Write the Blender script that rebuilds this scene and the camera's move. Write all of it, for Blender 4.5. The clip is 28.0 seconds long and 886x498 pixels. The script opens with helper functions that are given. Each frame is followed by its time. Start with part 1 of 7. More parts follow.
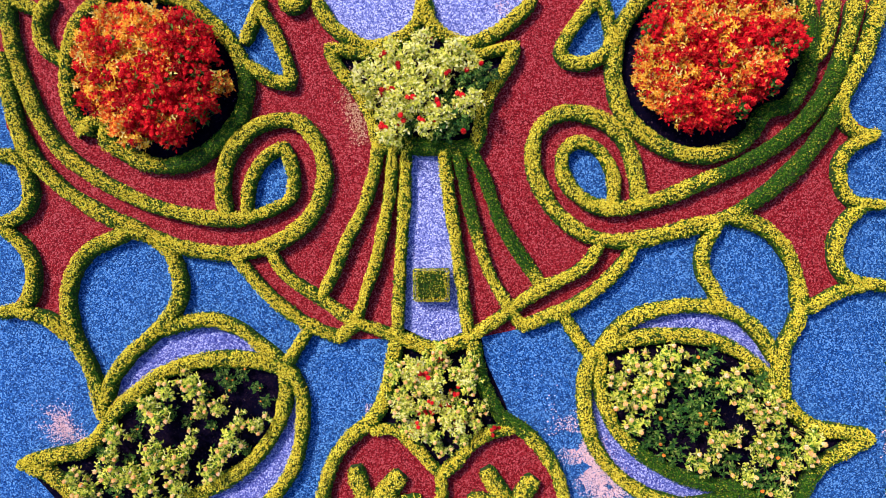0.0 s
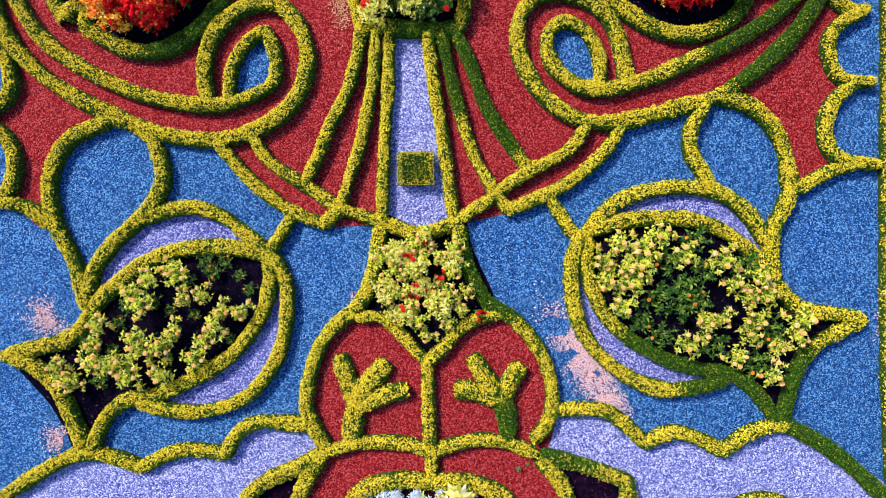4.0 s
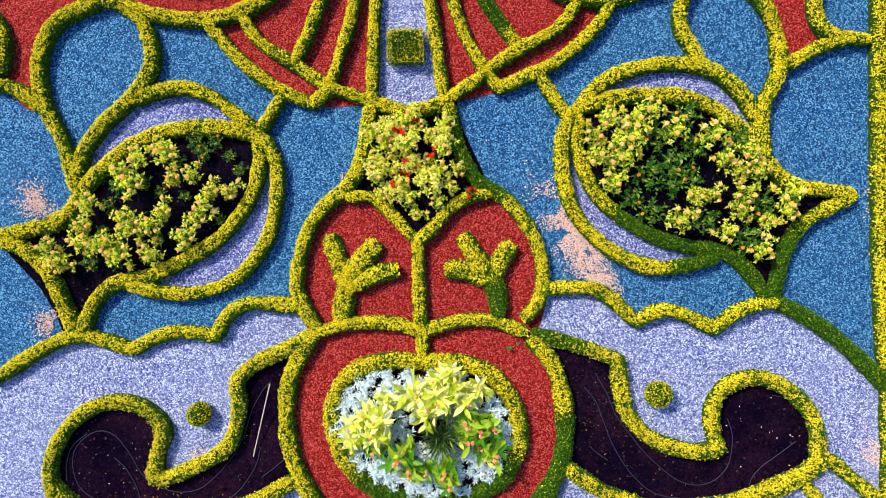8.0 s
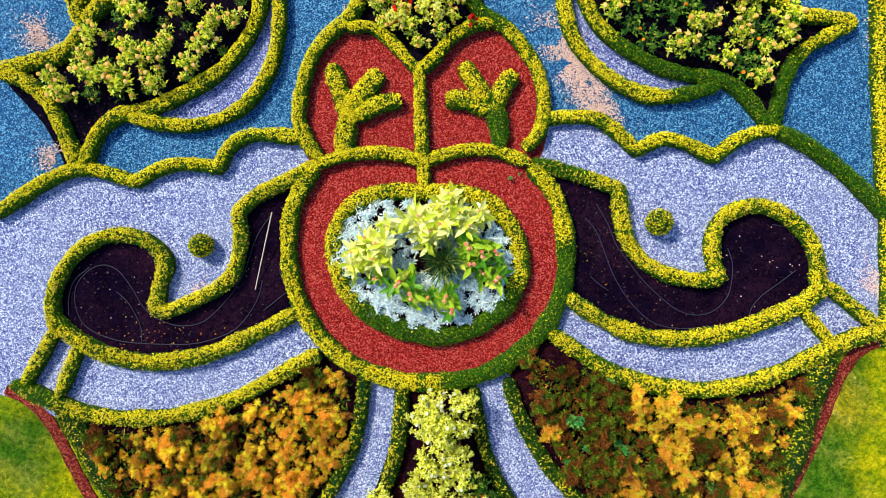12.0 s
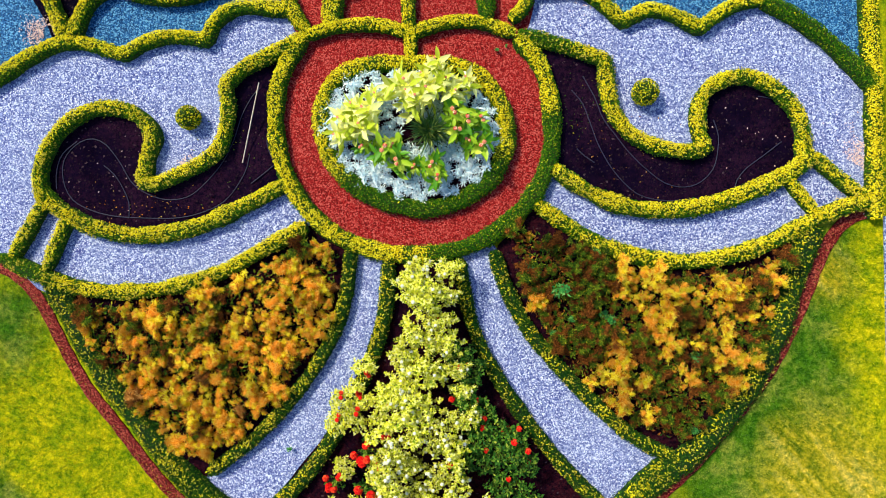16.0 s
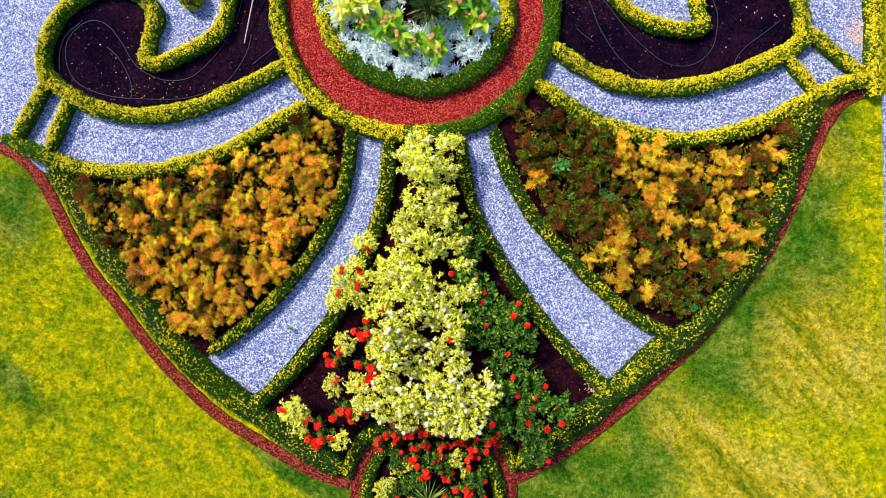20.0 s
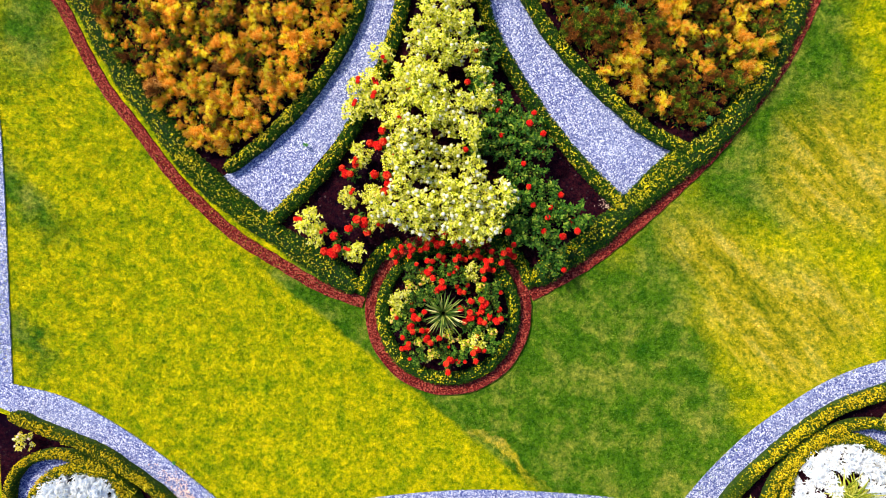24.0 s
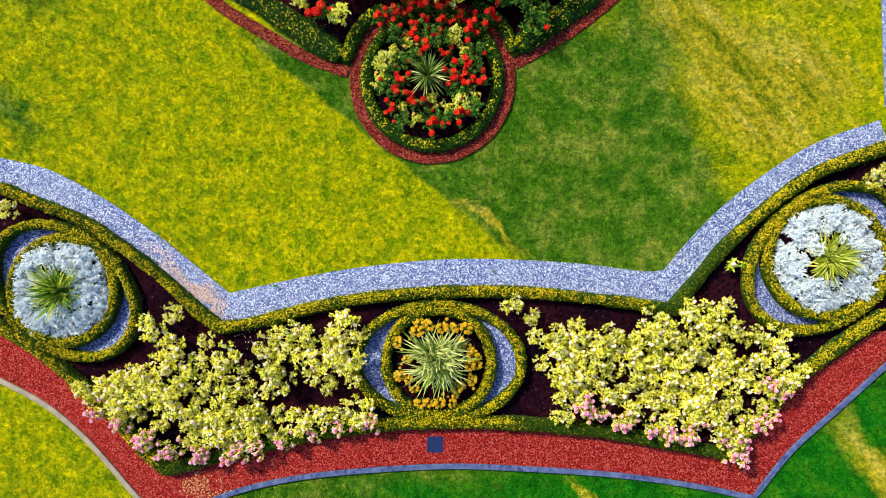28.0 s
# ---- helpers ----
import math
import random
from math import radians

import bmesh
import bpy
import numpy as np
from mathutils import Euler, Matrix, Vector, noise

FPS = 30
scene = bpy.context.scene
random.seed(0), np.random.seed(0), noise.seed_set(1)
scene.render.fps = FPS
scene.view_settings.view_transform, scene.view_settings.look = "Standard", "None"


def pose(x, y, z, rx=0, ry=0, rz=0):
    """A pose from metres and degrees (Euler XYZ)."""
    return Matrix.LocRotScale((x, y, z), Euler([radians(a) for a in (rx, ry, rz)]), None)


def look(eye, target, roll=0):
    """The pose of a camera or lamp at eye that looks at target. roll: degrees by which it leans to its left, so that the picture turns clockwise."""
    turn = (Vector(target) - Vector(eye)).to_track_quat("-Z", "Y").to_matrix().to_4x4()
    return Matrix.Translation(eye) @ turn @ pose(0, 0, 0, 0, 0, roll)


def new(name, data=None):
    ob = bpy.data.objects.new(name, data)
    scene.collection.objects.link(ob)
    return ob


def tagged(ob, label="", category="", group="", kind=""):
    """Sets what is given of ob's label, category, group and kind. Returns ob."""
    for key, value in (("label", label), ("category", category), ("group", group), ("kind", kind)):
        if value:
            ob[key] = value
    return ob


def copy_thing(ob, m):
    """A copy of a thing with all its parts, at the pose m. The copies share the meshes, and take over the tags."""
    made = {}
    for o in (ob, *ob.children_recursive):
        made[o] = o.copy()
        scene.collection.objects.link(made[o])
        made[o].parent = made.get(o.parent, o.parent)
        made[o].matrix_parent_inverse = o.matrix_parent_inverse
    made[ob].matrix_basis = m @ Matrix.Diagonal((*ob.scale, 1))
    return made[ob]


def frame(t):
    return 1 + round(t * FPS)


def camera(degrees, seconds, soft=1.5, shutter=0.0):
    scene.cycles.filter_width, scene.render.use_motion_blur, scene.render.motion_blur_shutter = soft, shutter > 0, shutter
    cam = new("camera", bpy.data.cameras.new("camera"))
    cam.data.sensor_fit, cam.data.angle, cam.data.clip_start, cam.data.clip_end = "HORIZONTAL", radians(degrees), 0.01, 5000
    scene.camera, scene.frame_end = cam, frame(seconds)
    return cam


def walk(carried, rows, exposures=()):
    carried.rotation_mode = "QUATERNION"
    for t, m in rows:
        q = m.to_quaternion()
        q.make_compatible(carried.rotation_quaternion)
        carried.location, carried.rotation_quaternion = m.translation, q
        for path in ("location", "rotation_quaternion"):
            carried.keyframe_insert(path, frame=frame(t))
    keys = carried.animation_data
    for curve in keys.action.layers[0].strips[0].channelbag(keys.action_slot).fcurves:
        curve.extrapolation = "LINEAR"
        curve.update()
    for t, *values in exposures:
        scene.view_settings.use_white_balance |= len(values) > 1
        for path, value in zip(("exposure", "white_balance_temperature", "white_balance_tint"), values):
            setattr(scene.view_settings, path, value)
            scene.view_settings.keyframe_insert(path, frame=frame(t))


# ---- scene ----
cam = camera(73.0, 28.0, soft=0.85)
ROWS = [
    (0.0, -0.044, 0.013, 10.792, -1.18, 1.44, 0.52),
    (0.5, 0.007, -0.239, 10.766, -1.17, 1.48, 0.46),
    (1.0, 0.060, -0.505, 10.738, -1.17, 1.52, 0.40),
    (1.5, 0.093, -0.761, 10.720, -1.18, 1.56, 0.34),
    (2.0, 0.134, -1.035, 10.710, -1.18, 1.59, 0.29),
    (2.5, 0.186, -1.294, 10.700, -1.19, 1.61, 0.24),
    (3.0, 0.227, -1.541, 10.698, -1.20, 1.63, 0.20),
    (3.5, 0.247, -1.789, 10.696, -1.21, 1.64, 0.16),
    (5.5, 0.393, -2.759, 10.689, -1.23, 1.65, 0.05),
    (6.0, 0.432, -2.995, 10.692, -1.24, 1.64, 0.03),
    (6.5, 0.453, -3.249, 10.689, -1.24, 1.63, 0.02),
    (7.0, 0.468, -3.537, 10.700, -1.24, 1.62, 0.01),
    (7.5, 0.454, -3.844, 10.713, -1.24, 1.60, -0.00),
    (8.0, 0.436, -4.171, 10.726, -1.24, 1.58, -0.01),
    (8.5, 0.416, -4.536, 10.749, -1.24, 1.57, -0.01),
    (9.0, 0.411, -4.922, 10.768, -1.24, 1.55, -0.01),
    (9.5, 0.395, -5.306, 10.788, -1.24, 1.53, -0.01),
    (10.0, 0.385, -5.682, 10.806, -1.23, 1.51, -0.00),
    (10.5, 0.382, -6.071, 10.815, -1.23, 1.50, 0.01),
    (11.0, 0.384, -6.472, 10.822, -1.23, 1.48, 0.01),
    (11.5, 0.387, -6.843, 10.828, -1.23, 1.47, 0.02),
    (12.0, 0.389, -7.201, 10.826, -1.22, 1.46, 0.03),
    (12.5, 0.396, -7.574, 10.833, -1.22, 1.45, 0.05),
    (14.5, 0.503, -8.736, 10.875, -1.21, 1.45, 0.10),
    (15.0, 0.548, -9.004, 10.886, -1.20, 1.45, 0.12),
    (15.5, 0.594, -9.261, 10.896, -1.20, 1.46, 0.13),
    (16.0, 0.638, -9.504, 10.897, -1.20, 1.47, 0.14),
    (16.5, 0.680, -9.751, 10.910, -1.19, 1.48, 0.16),
    (17.0, 0.701, -9.991, 10.914, -1.18, 1.49, 0.17),
    (17.5, 0.718, -10.243, 10.931, -1.18, 1.51, 0.19),
    (18.0, 0.732, -10.499, 10.943, -1.17, 1.52, 0.20),
    (18.5, 0.734, -10.734, 10.953, -1.15, 1.54, 0.22),
    (19.0, 0.732, -11.006, 10.966, -1.14, 1.55, 0.23),
    (19.5, 0.691, -11.329, 10.991, -1.13, 1.57, 0.25),
    (20.0, 0.665, -11.710, 10.996, -1.11, 1.58, 0.26),
    (20.5, 0.634, -12.098, 11.014, -1.09, 1.59, 0.27),
    (21.0, 0.570, -12.502, 11.016, -1.07, 1.60, 0.29),
    (21.5, 0.508, -12.926, 11.023, -1.04, 1.61, 0.30),
    (23.5, 0.416, -14.610, 11.070, -0.93, 1.59, 0.34),
    (24.0, 0.404, -15.122, 11.098, -0.90, 1.57, 0.35),
    (24.5, 0.392, -15.734, 11.116, -0.87, 1.55, 0.36),
    (25.0, 0.390, -16.410, 11.130, -0.84, 1.53, 0.37),
    (25.5, 0.384, -17.068, 11.151, -0.81, 1.50, 0.38),
    (26.0, 0.379, -17.655, 11.171, -0.79, 1.47, 0.38),
    (26.5, 0.429, -18.165, 11.181, -0.78, 1.43, 0.39),
    (27.0, 0.507, -18.636, 11.197, -0.78, 1.39, 0.39),
    (27.5, 0.589, -19.058, 11.195, -0.79, 1.35, 0.39),
    (28.0, 0.677, -19.440, 11.197, -0.81, 1.31, 0.38),
]
walk(cam, [(t, pose(x, y, z, rx, ry, rz)) for t, x, y, z, rx, ry, rz in ROWS], exposures=((0.0, 0.50, 5320, 42), (3.0, 0.54, 5430, 36), (5.5, 0.58, 5850, 28), (8.0, 0.66, 6230, 11), (15.0, 0.68, 6250, 4), (25.0, 0.86, 6700, 12), (28.0, 0.64, 6420, 0)))

# ---------------------------------------------------------------- light
SUN_FROM = Vector((-0.73, 0.68, 0)).normalized()
SUN_HEIGHT = 43.0
world = bpy.data.worlds.new("world")
scene.world = world
world.use_nodes = True
wn = world.node_tree
sky = wn.nodes.new("ShaderNodeTexSky")
sky.sky_type, sky.sun_disc = "NISHITA", False
sky.sun_elevation, sky.sun_rotation = radians(SUN_HEIGHT), math.atan2(SUN_FROM.x, SUN_FROM.y)
wn.nodes["Background"].inputs["Strength"].default_value = 0.13
wn.links.new(sky.outputs["Color"], wn.nodes["Background"].inputs["Color"])
sun = new("sun", bpy.data.lights.new("sun", "SUN"))
sun.data.energy, sun.data.angle, sun.data.color = 3.9, radians(6.0), (1.0, 0.88, 0.64)
up = math.tan(radians(SUN_HEIGHT))
sun.matrix_world = look((SUN_FROM.x * 40, SUN_FROM.y * 40, up * 40), (0, 0, 0))

# ---------------------------------------------------------------- materials
rng = np.random.default_rng(7)


class Nodes:
    """A small builder for a node material."""

    def __init__(self, name, rough=0.6, spec=0.3):
        self.m = bpy.data.materials.new(name)
        self.m.use_nodes = True
        self.t = self.m.node_tree
        self.b = self.t.nodes["Principled BSDF"]
        self.b.inputs["Roughness"].default_value = rough
        self.b.inputs["Specular IOR Level"].default_value = spec
        self.co = self.t.nodes.new("ShaderNodeTexCoord").outputs["Object"]

    def put(self, value, socket):
        if isinstance(value, (int, float, tuple)):
            socket.default_value = value
        else:
            self.t.links.new(value, socket)

    def noise(self, scale, detail=3.0, rough=0.55, co=None):
        n = self.t.nodes.new("ShaderNodeTexNoise")
        n.inputs["Scale"].default_value, n.inputs["Detail"].default_value = scale, detail
        n.inputs["Roughness"].default_value = rough
        self.t.links.new(co or self.co, n.inputs["Vector"])
        return n.outputs["Fac"]

    def cells(self, scale, kind="F1", out="Color"):
        n = self.t.nodes.new("ShaderNodeTexVoronoi")
        n.feature = kind
        n.inputs["Scale"].default_value = scale
        self.t.links.new(self.co, n.inputs["Vector"])
        return n.outputs[out]

    def ramp(self, fac, stops):
        n = self.t.nodes.new("ShaderNodeValToRGB")
        e = n.color_ramp.elements
        while len(e) < len(stops):
            e.new(0.5)
        for el, (p, c) in zip(e, stops):
            el.position, el.color = p, (*c, 1) if isinstance(c, tuple) else (c, c, c, 1)
        self.t.links.new(fac, n.inputs["Fac"])
        return n.outputs["Color"]

    def mix(self, fac, a, b, kind="MIX"):
        n = self.t.nodes.new("ShaderNodeMix")
        n.data_type, n.blend_type = "RGBA", kind
        for v, i in ((fac, 0), (a, 6), (b, 7)):
            if isinstance(v, tuple) and len(v) == 3:
                v = (*v, 1)
            self.put(v, n.inputs[i])
        return n.outputs[2]

    def grey(self, colour):
        n = self.t.nodes.new("ShaderNodeSeparateColor")
        self.t.links.new(colour, n.inputs[0])
        return n.outputs[0]

    def bump(self, height, strength, distance):
        n = self.t.nodes.new("ShaderNodeBump")
        n.inputs["Strength"].default_value, n.inputs["Distance"].default_value = strength, distance
        self.t.links.new(height, n.inputs["Height"])
        self.t.links.new(n.outputs["Normal"], self.b.inputs["Normal"])

    def island(self):
        return self.t.nodes.new("ShaderNodeNewGeometry").outputs["Random Per Island"]

    def piece(self):
        return self.t.nodes.new("ShaderNodeObjectInfo").outputs["Random"]

    def done(self, colour):
        self.put(colour if not isinstance(colour, tuple) else (*colour, 1), self.b.inputs["Base Color"])
        return self.m


def leaf_material(name, stops, rough=0.5, spec=0.35, glow=0.28, patch=0.0, vary=0.0):
    """Leaves: a colour for each leaf by chance, light shining through, some larger patches, plants that differ."""
    n = Nodes(name, rough, spec)
    colour = n.ramp(n.island(), stops)
    if vary:
        colour = n.mix(1.0, colour, n.ramp(n.piece(), [(0.0, 1 - vary), (0.5, 1.0), (1.0, 1 + vary * 0.4)]), "MULTIPLY")
    if patch:
        colour = n.mix(n.ramp(n.noise(1.7, 2), [(0.35, 0.0), (0.65, patch)]), colour, n.mix(1.0, colour, (1.15, 0.75, 0.5), "MULTIPLY"))
    n.done(colour)
    thin = n.t.nodes.new("ShaderNodeBsdfTranslucent")
    n.t.links.new(colour, thin.inputs["Color"])
    both = n.t.nodes.new("ShaderNodeMixShader")
    both.inputs[0].default_value = glow
    n.t.links.new(n.b.outputs[0], both.inputs[1])
    n.t.links.new(thin.outputs[0], both.inputs[2])
    n.t.links.new(both.outputs[0], n.t.nodes["Material Output"].inputs["Surface"])
    return n.m


def gravel_material(name, dark, mid, light, stain, stain_amount=0.35, size=40.0):
    """Small dyed stones: a colour for each stone, undyed pale ones, larger faded areas, relief of the stones."""
    n = Nodes(name, 0.85, 0.08)
    stone = n.grey(n.cells(size))
    colour = n.ramp(stone, [(0.0, dark), (0.26, dark), (0.48, mid), (0.72, mid), (0.9, light), (1.0, light)])
    fade = n.ramp(n.noise(0.8, 5, 0.65), [(0.42, 0.0), (0.75, stain_amount)])
    colour = n.mix(fade, colour, stain)
    colour = n.mix(n.ramp(n.noise(6.0, 6, 0.7), [(0.38, 0.0), (0.66, 0.42)]), colour, n.mix(1.0, colour, (0.70, 0.72, 0.78), "MULTIPLY"))
    pale = n.ramp(n.grey(n.cells(size * 0.8)), [(0.86, 0.0), (0.90, 0.75)])
    colour = n.mix(n.mix(1.0, pale, n.ramp(n.noise(2.2, 5, 0.7), [(0.38, 0.15), (0.62, 1.0)]), "MULTIPLY"), colour, light)
    n.bump(n.cells(size, "F1", "Distance"), 0.8, -0.010)
    return n.done(colour)


def soil_material(name, a, b, c):
    """Dark crumbly soil with drier reddish areas and small pale crumbs."""
    n = Nodes(name, 0.95, 0.0)
    colour = n.ramp(n.noise(3.0, 6, 0.7), [(0.3, a), (0.7, b)])
    dry = n.mix(1.0, n.ramp(n.noise(0.9, 4, 0.6), [(0.38, 0.12), (0.60, 1.0)]), n.ramp(n.noise(16.0, 6, 0.8), [(0.40, 0.0), (0.60, 0.75)]), "MULTIPLY")
    colour = n.mix(dry, colour, c)
    crumbs = n.grey(n.cells(38.0))
    colour = n.mix(n.ramp(crumbs, [(0.9, 0.0), (1.0, 0.5)]), colour, (0.035, 0.022, 0.024))
    stones = n.grey(n.cells(32.0))
    colour = n.mix(n.ramp(stones, [(0.990, 0.0), (0.994, 0.4)]), colour, (0.14, 0.09, 0.11))
    n.bump(n.noise(45.0, 5, 0.7), 0.9, 0.03)
    return n.done(colour)


def plain_material(name, a, b, rough=0.6, scale=12.0, metal=0.0):
    n = Nodes(name, rough)
    n.b.inputs["Metallic"].default_value = metal
    n.bump(n.noise(scale * 6, 4), 0.3, 0.004)
    return n.done(n.ramp(n.noise(scale, 4), [(0.3, a), (0.7, b)]))


M = {}
M["blue_gravel"] = gravel_material("blue_gravel", (0.005, 0.031, 0.11), (0.018, 0.098, 0.27), (0.13, 0.33, 0.55), (0.036, 0.115, 0.23), 0.3, 50.0)
M["lavender_gravel"] = gravel_material("lavender_gravel", (0.046, 0.066, 0.24), (0.20, 0.24, 0.48), (0.60, 0.64, 0.80), (0.27, 0.32, 0.50), 0.35, 50.0)
M["violet_gravel"] = gravel_material("violet_gravel", (0.030, 0.042, 0.20), (0.13, 0.16, 0.41), (0.50, 0.54, 0.73), (0.16, 0.20, 0.43), 0.35, 50.0)
M["red_gravel"] = gravel_material("red_gravel", (0.11, 0.003, 0.004), (0.262, 0.011, 0.0115), (0.45, 0.085, 0.070), (0.28, 0.017, 0.017), 0.3, 54.0)
M["brick_grit"] = gravel_material("brick_grit", (0.045, 0.003, 0.004), (0.135, 0.010, 0.009), (0.34, 0.075, 0.050), (0.16, 0.018, 0.014), 0.3, 50.0)
M["soil_bed"] = soil_material("soil", (0.0010, 0.0006, 0.0036), (0.0055, 0.0022, 0.0085), (0.046, 0.008, 0.013))
M["violet_soil"] = soil_material("violet_soil", (0.0010, 0.0006, 0.0046), (0.0048, 0.0024, 0.0125), (0.030, 0.009, 0.024))
M["navy_soil"] = soil_material("navy_soil", (0.0006, 0.0008, 0.0034), (0.0028, 0.0030, 0.012), (0.014, 0.007, 0.016))
M["stone"] = plain_material("kerb_stone", (0.22, 0.17, 0.14), (0.36, 0.29, 0.24), 0.8, 5.0)
M["blue_stone"] = plain_material("blue_kerb_stone", (0.018, 0.030, 0.13), (0.11, 0.14, 0.30), 0.8, 9.0)
M["steel"] = plain_material("blue_cover", (0.003, 0.010, 0.075), (0.006, 0.018, 0.10), 0.6, 9.0)
M["hose"] = plain_material("hose", (0.012, 0.012, 0.034), (0.022, 0.022, 0.055), 0.6)
M["cane"] = plain_material("cane", (0.45, 0.36, 0.30), (0.62, 0.52, 0.45), 0.6)
M["stem"] = plain_material("stem", (0.05, 0.055, 0.012), (0.09, 0.07, 0.02), 0.7)
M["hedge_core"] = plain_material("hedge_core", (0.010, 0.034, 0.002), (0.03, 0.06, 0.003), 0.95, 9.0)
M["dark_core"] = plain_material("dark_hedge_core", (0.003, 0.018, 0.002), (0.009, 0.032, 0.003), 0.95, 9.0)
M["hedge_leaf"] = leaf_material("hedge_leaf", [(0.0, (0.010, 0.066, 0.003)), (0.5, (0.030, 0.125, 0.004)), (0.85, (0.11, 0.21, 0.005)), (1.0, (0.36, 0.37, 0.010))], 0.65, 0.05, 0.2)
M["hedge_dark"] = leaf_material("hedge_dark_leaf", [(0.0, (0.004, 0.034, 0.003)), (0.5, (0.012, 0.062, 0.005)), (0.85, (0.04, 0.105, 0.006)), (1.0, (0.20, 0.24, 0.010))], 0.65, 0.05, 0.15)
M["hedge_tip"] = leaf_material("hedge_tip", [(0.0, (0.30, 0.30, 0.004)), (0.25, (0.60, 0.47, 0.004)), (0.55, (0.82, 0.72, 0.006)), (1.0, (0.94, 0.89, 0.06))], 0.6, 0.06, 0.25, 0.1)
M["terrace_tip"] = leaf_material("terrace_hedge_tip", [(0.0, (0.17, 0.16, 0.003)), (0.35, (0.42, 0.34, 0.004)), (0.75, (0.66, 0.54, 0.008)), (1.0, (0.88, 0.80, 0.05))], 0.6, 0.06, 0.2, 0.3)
M["terrace_hedge"] = leaf_material("terrace_hedge_leaf", [(0.0, (0.007, 0.036, 0.003)), (0.5, (0.024, 0.066, 0.004)), (0.85, (0.08, 0.11, 0.004)), (1.0, (0.26, 0.24, 0.008))], 0.65, 0.05, 0.15)
M["pale_leaf"] = leaf_material("pale_leaf", [(0.0, (0.02, 0.12, 0.005)), (0.20, (0.16, 0.34, 0.010)), (0.42, (0.74, 0.76, 0.03)), (0.8, (0.95, 0.92, 0.10)), (1.0, (0.95, 0.94, 0.30))], 0.5, 0.10, 0.42, vary=0.2)
M["green_leaf"] = leaf_material("green_leaf", [(0.0, (0.010, 0.06, 0.007)), (0.5, (0.042, 0.14, 0.010)), (0.9, (0.15, 0.27, 0.022)), (1.0, (0.40, 0.44, 0.05))], 0.55, 0.12, vary=0.35)
# a sunlit and a shaded tone of the same lily leaf
M["lily_lit"] = leaf_material("lily_lit", [(0.0, (0.46, 0.56, 0.02)), (0.3, (0.84, 0.85, 0.10)), (0.6, (0.94, 0.93, 0.42)), (1.0, (0.95, 0.94, 0.80))], 0.4, 0.25, 0.35)
M["lily_shade"] = leaf_material("lily_shade", [(0.0, (0.08, 0.28, 0.010)), (0.5, (0.36, 0.56, 0.020)), (1.0, (0.84, 0.83, 0.12))], 0.4, 0.25, 0.4)
M["coral"] = leaf_material("coral_petal", [(0.0, (0.70, 0.06, 0.04)), (0.5, (0.85, 0.25, 0.12)), (1.0, (0.90, 0.62, 0.40))], 0.5, 0.3)
M["terrace_leaf"] = leaf_material("terrace_rose_leaf", [(0.0, (0.05, 0.13, 0.006)), (0.16, (0.42, 0.42, 0.012)), (0.32, (0.90, 0.80, 0.03)), (0.6, (0.97, 0.91, 0.13)), (0.85, (0.98, 0.94, 0.40)), (1.0, (0.98, 0.95, 0.70))], 0.5, 0.10, 0.45, vary=0.2)
M["fresh_leaf"] = leaf_material("fresh_green_leaf", [(0.0, (0.02, 0.16, 0.03)), (0.5, (0.05, 0.30, 0.05)), (1.0, (0.22, 0.50, 0.10))], 0.5, 0.3)
M["silver_leaf"] = leaf_material("silver_leaf", [(0.0, (0.42, 0.62, 0.74)), (0.5, (0.74, 0.86, 0.90)), (1.0, (0.93, 0.94, 0.94))], 0.8, 0.05, 0.2)
M["white_leaf"] = leaf_material("white_leaf", [(0.0, (0.54, 0.64, 0.82)), (0.4, (0.77, 0.82, 0.89)), (1.0, (0.92, 0.92, 0.92))], 0.8, 0.05, 0.2)
M["cream_leaf"] = leaf_material("cream_leaf", [(0.0, (0.12, 0.24, 0.006)), (0.16, (0.54, 0.57, 0.02)), (0.45, (0.90, 0.87, 0.07)), (1.0, (0.96, 0.95, 0.38))], 0.5, 0.10, 0.45, vary=0.2)
M["spike_leaf"] = leaf_material("spike_leaf", [(0.0, (0.015, 0.06, 0.010)), (0.5, (0.12, 0.23, 0.03)), (0.85, (0.48, 0.50, 0.12)), (1.0, (0.88, 0.84, 0.40))], 0.45, 0.2, 0.2)
M["strap_leaf"] = leaf_material("strap_leaf", [(0.0, (0.04, 0.12, 0.020)), (0.4, (0.36, 0.44, 0.08)), (1.0, (0.93, 0.90, 0.42))], 0.45, 0.25, 0.15)
M["gold_strap"] = leaf_material("gold_strap", [(0.0, (0.10, 0.20, 0.010)), (0.5, (0.50, 0.54, 0.04)), (1.0, (0.92, 0.87, 0.26))], 0.45, 0.25, 0.2)
M["dark_strap"] = leaf_material("dark_strap", [(0.0, (0.008, 0.045, 0.010)), (0.65, (0.03, 0.10, 0.018)), (0.9, (0.16, 0.24, 0.04)), (1.0, (0.50, 0.48, 0.12))], 0.4, 0.5, 0.15)
M["lime_strap"] = leaf_material("lime_strap", [(0.0, (0.02, 0.10, 0.010)), (0.45, (0.20, 0.36, 0.02)), (1.0, (0.84, 0.80, 0.14))], 0.4, 0.5, 0.25)
M["scarlet"] = leaf_material("scarlet_petal", [(0.0, (0.50, 0.004, 0.006)), (0.6, (0.82, 0.012, 0.012)), (1.0, (0.92, 0.10, 0.03))], 0.6, 0.08, 0.4, vary=0.35)
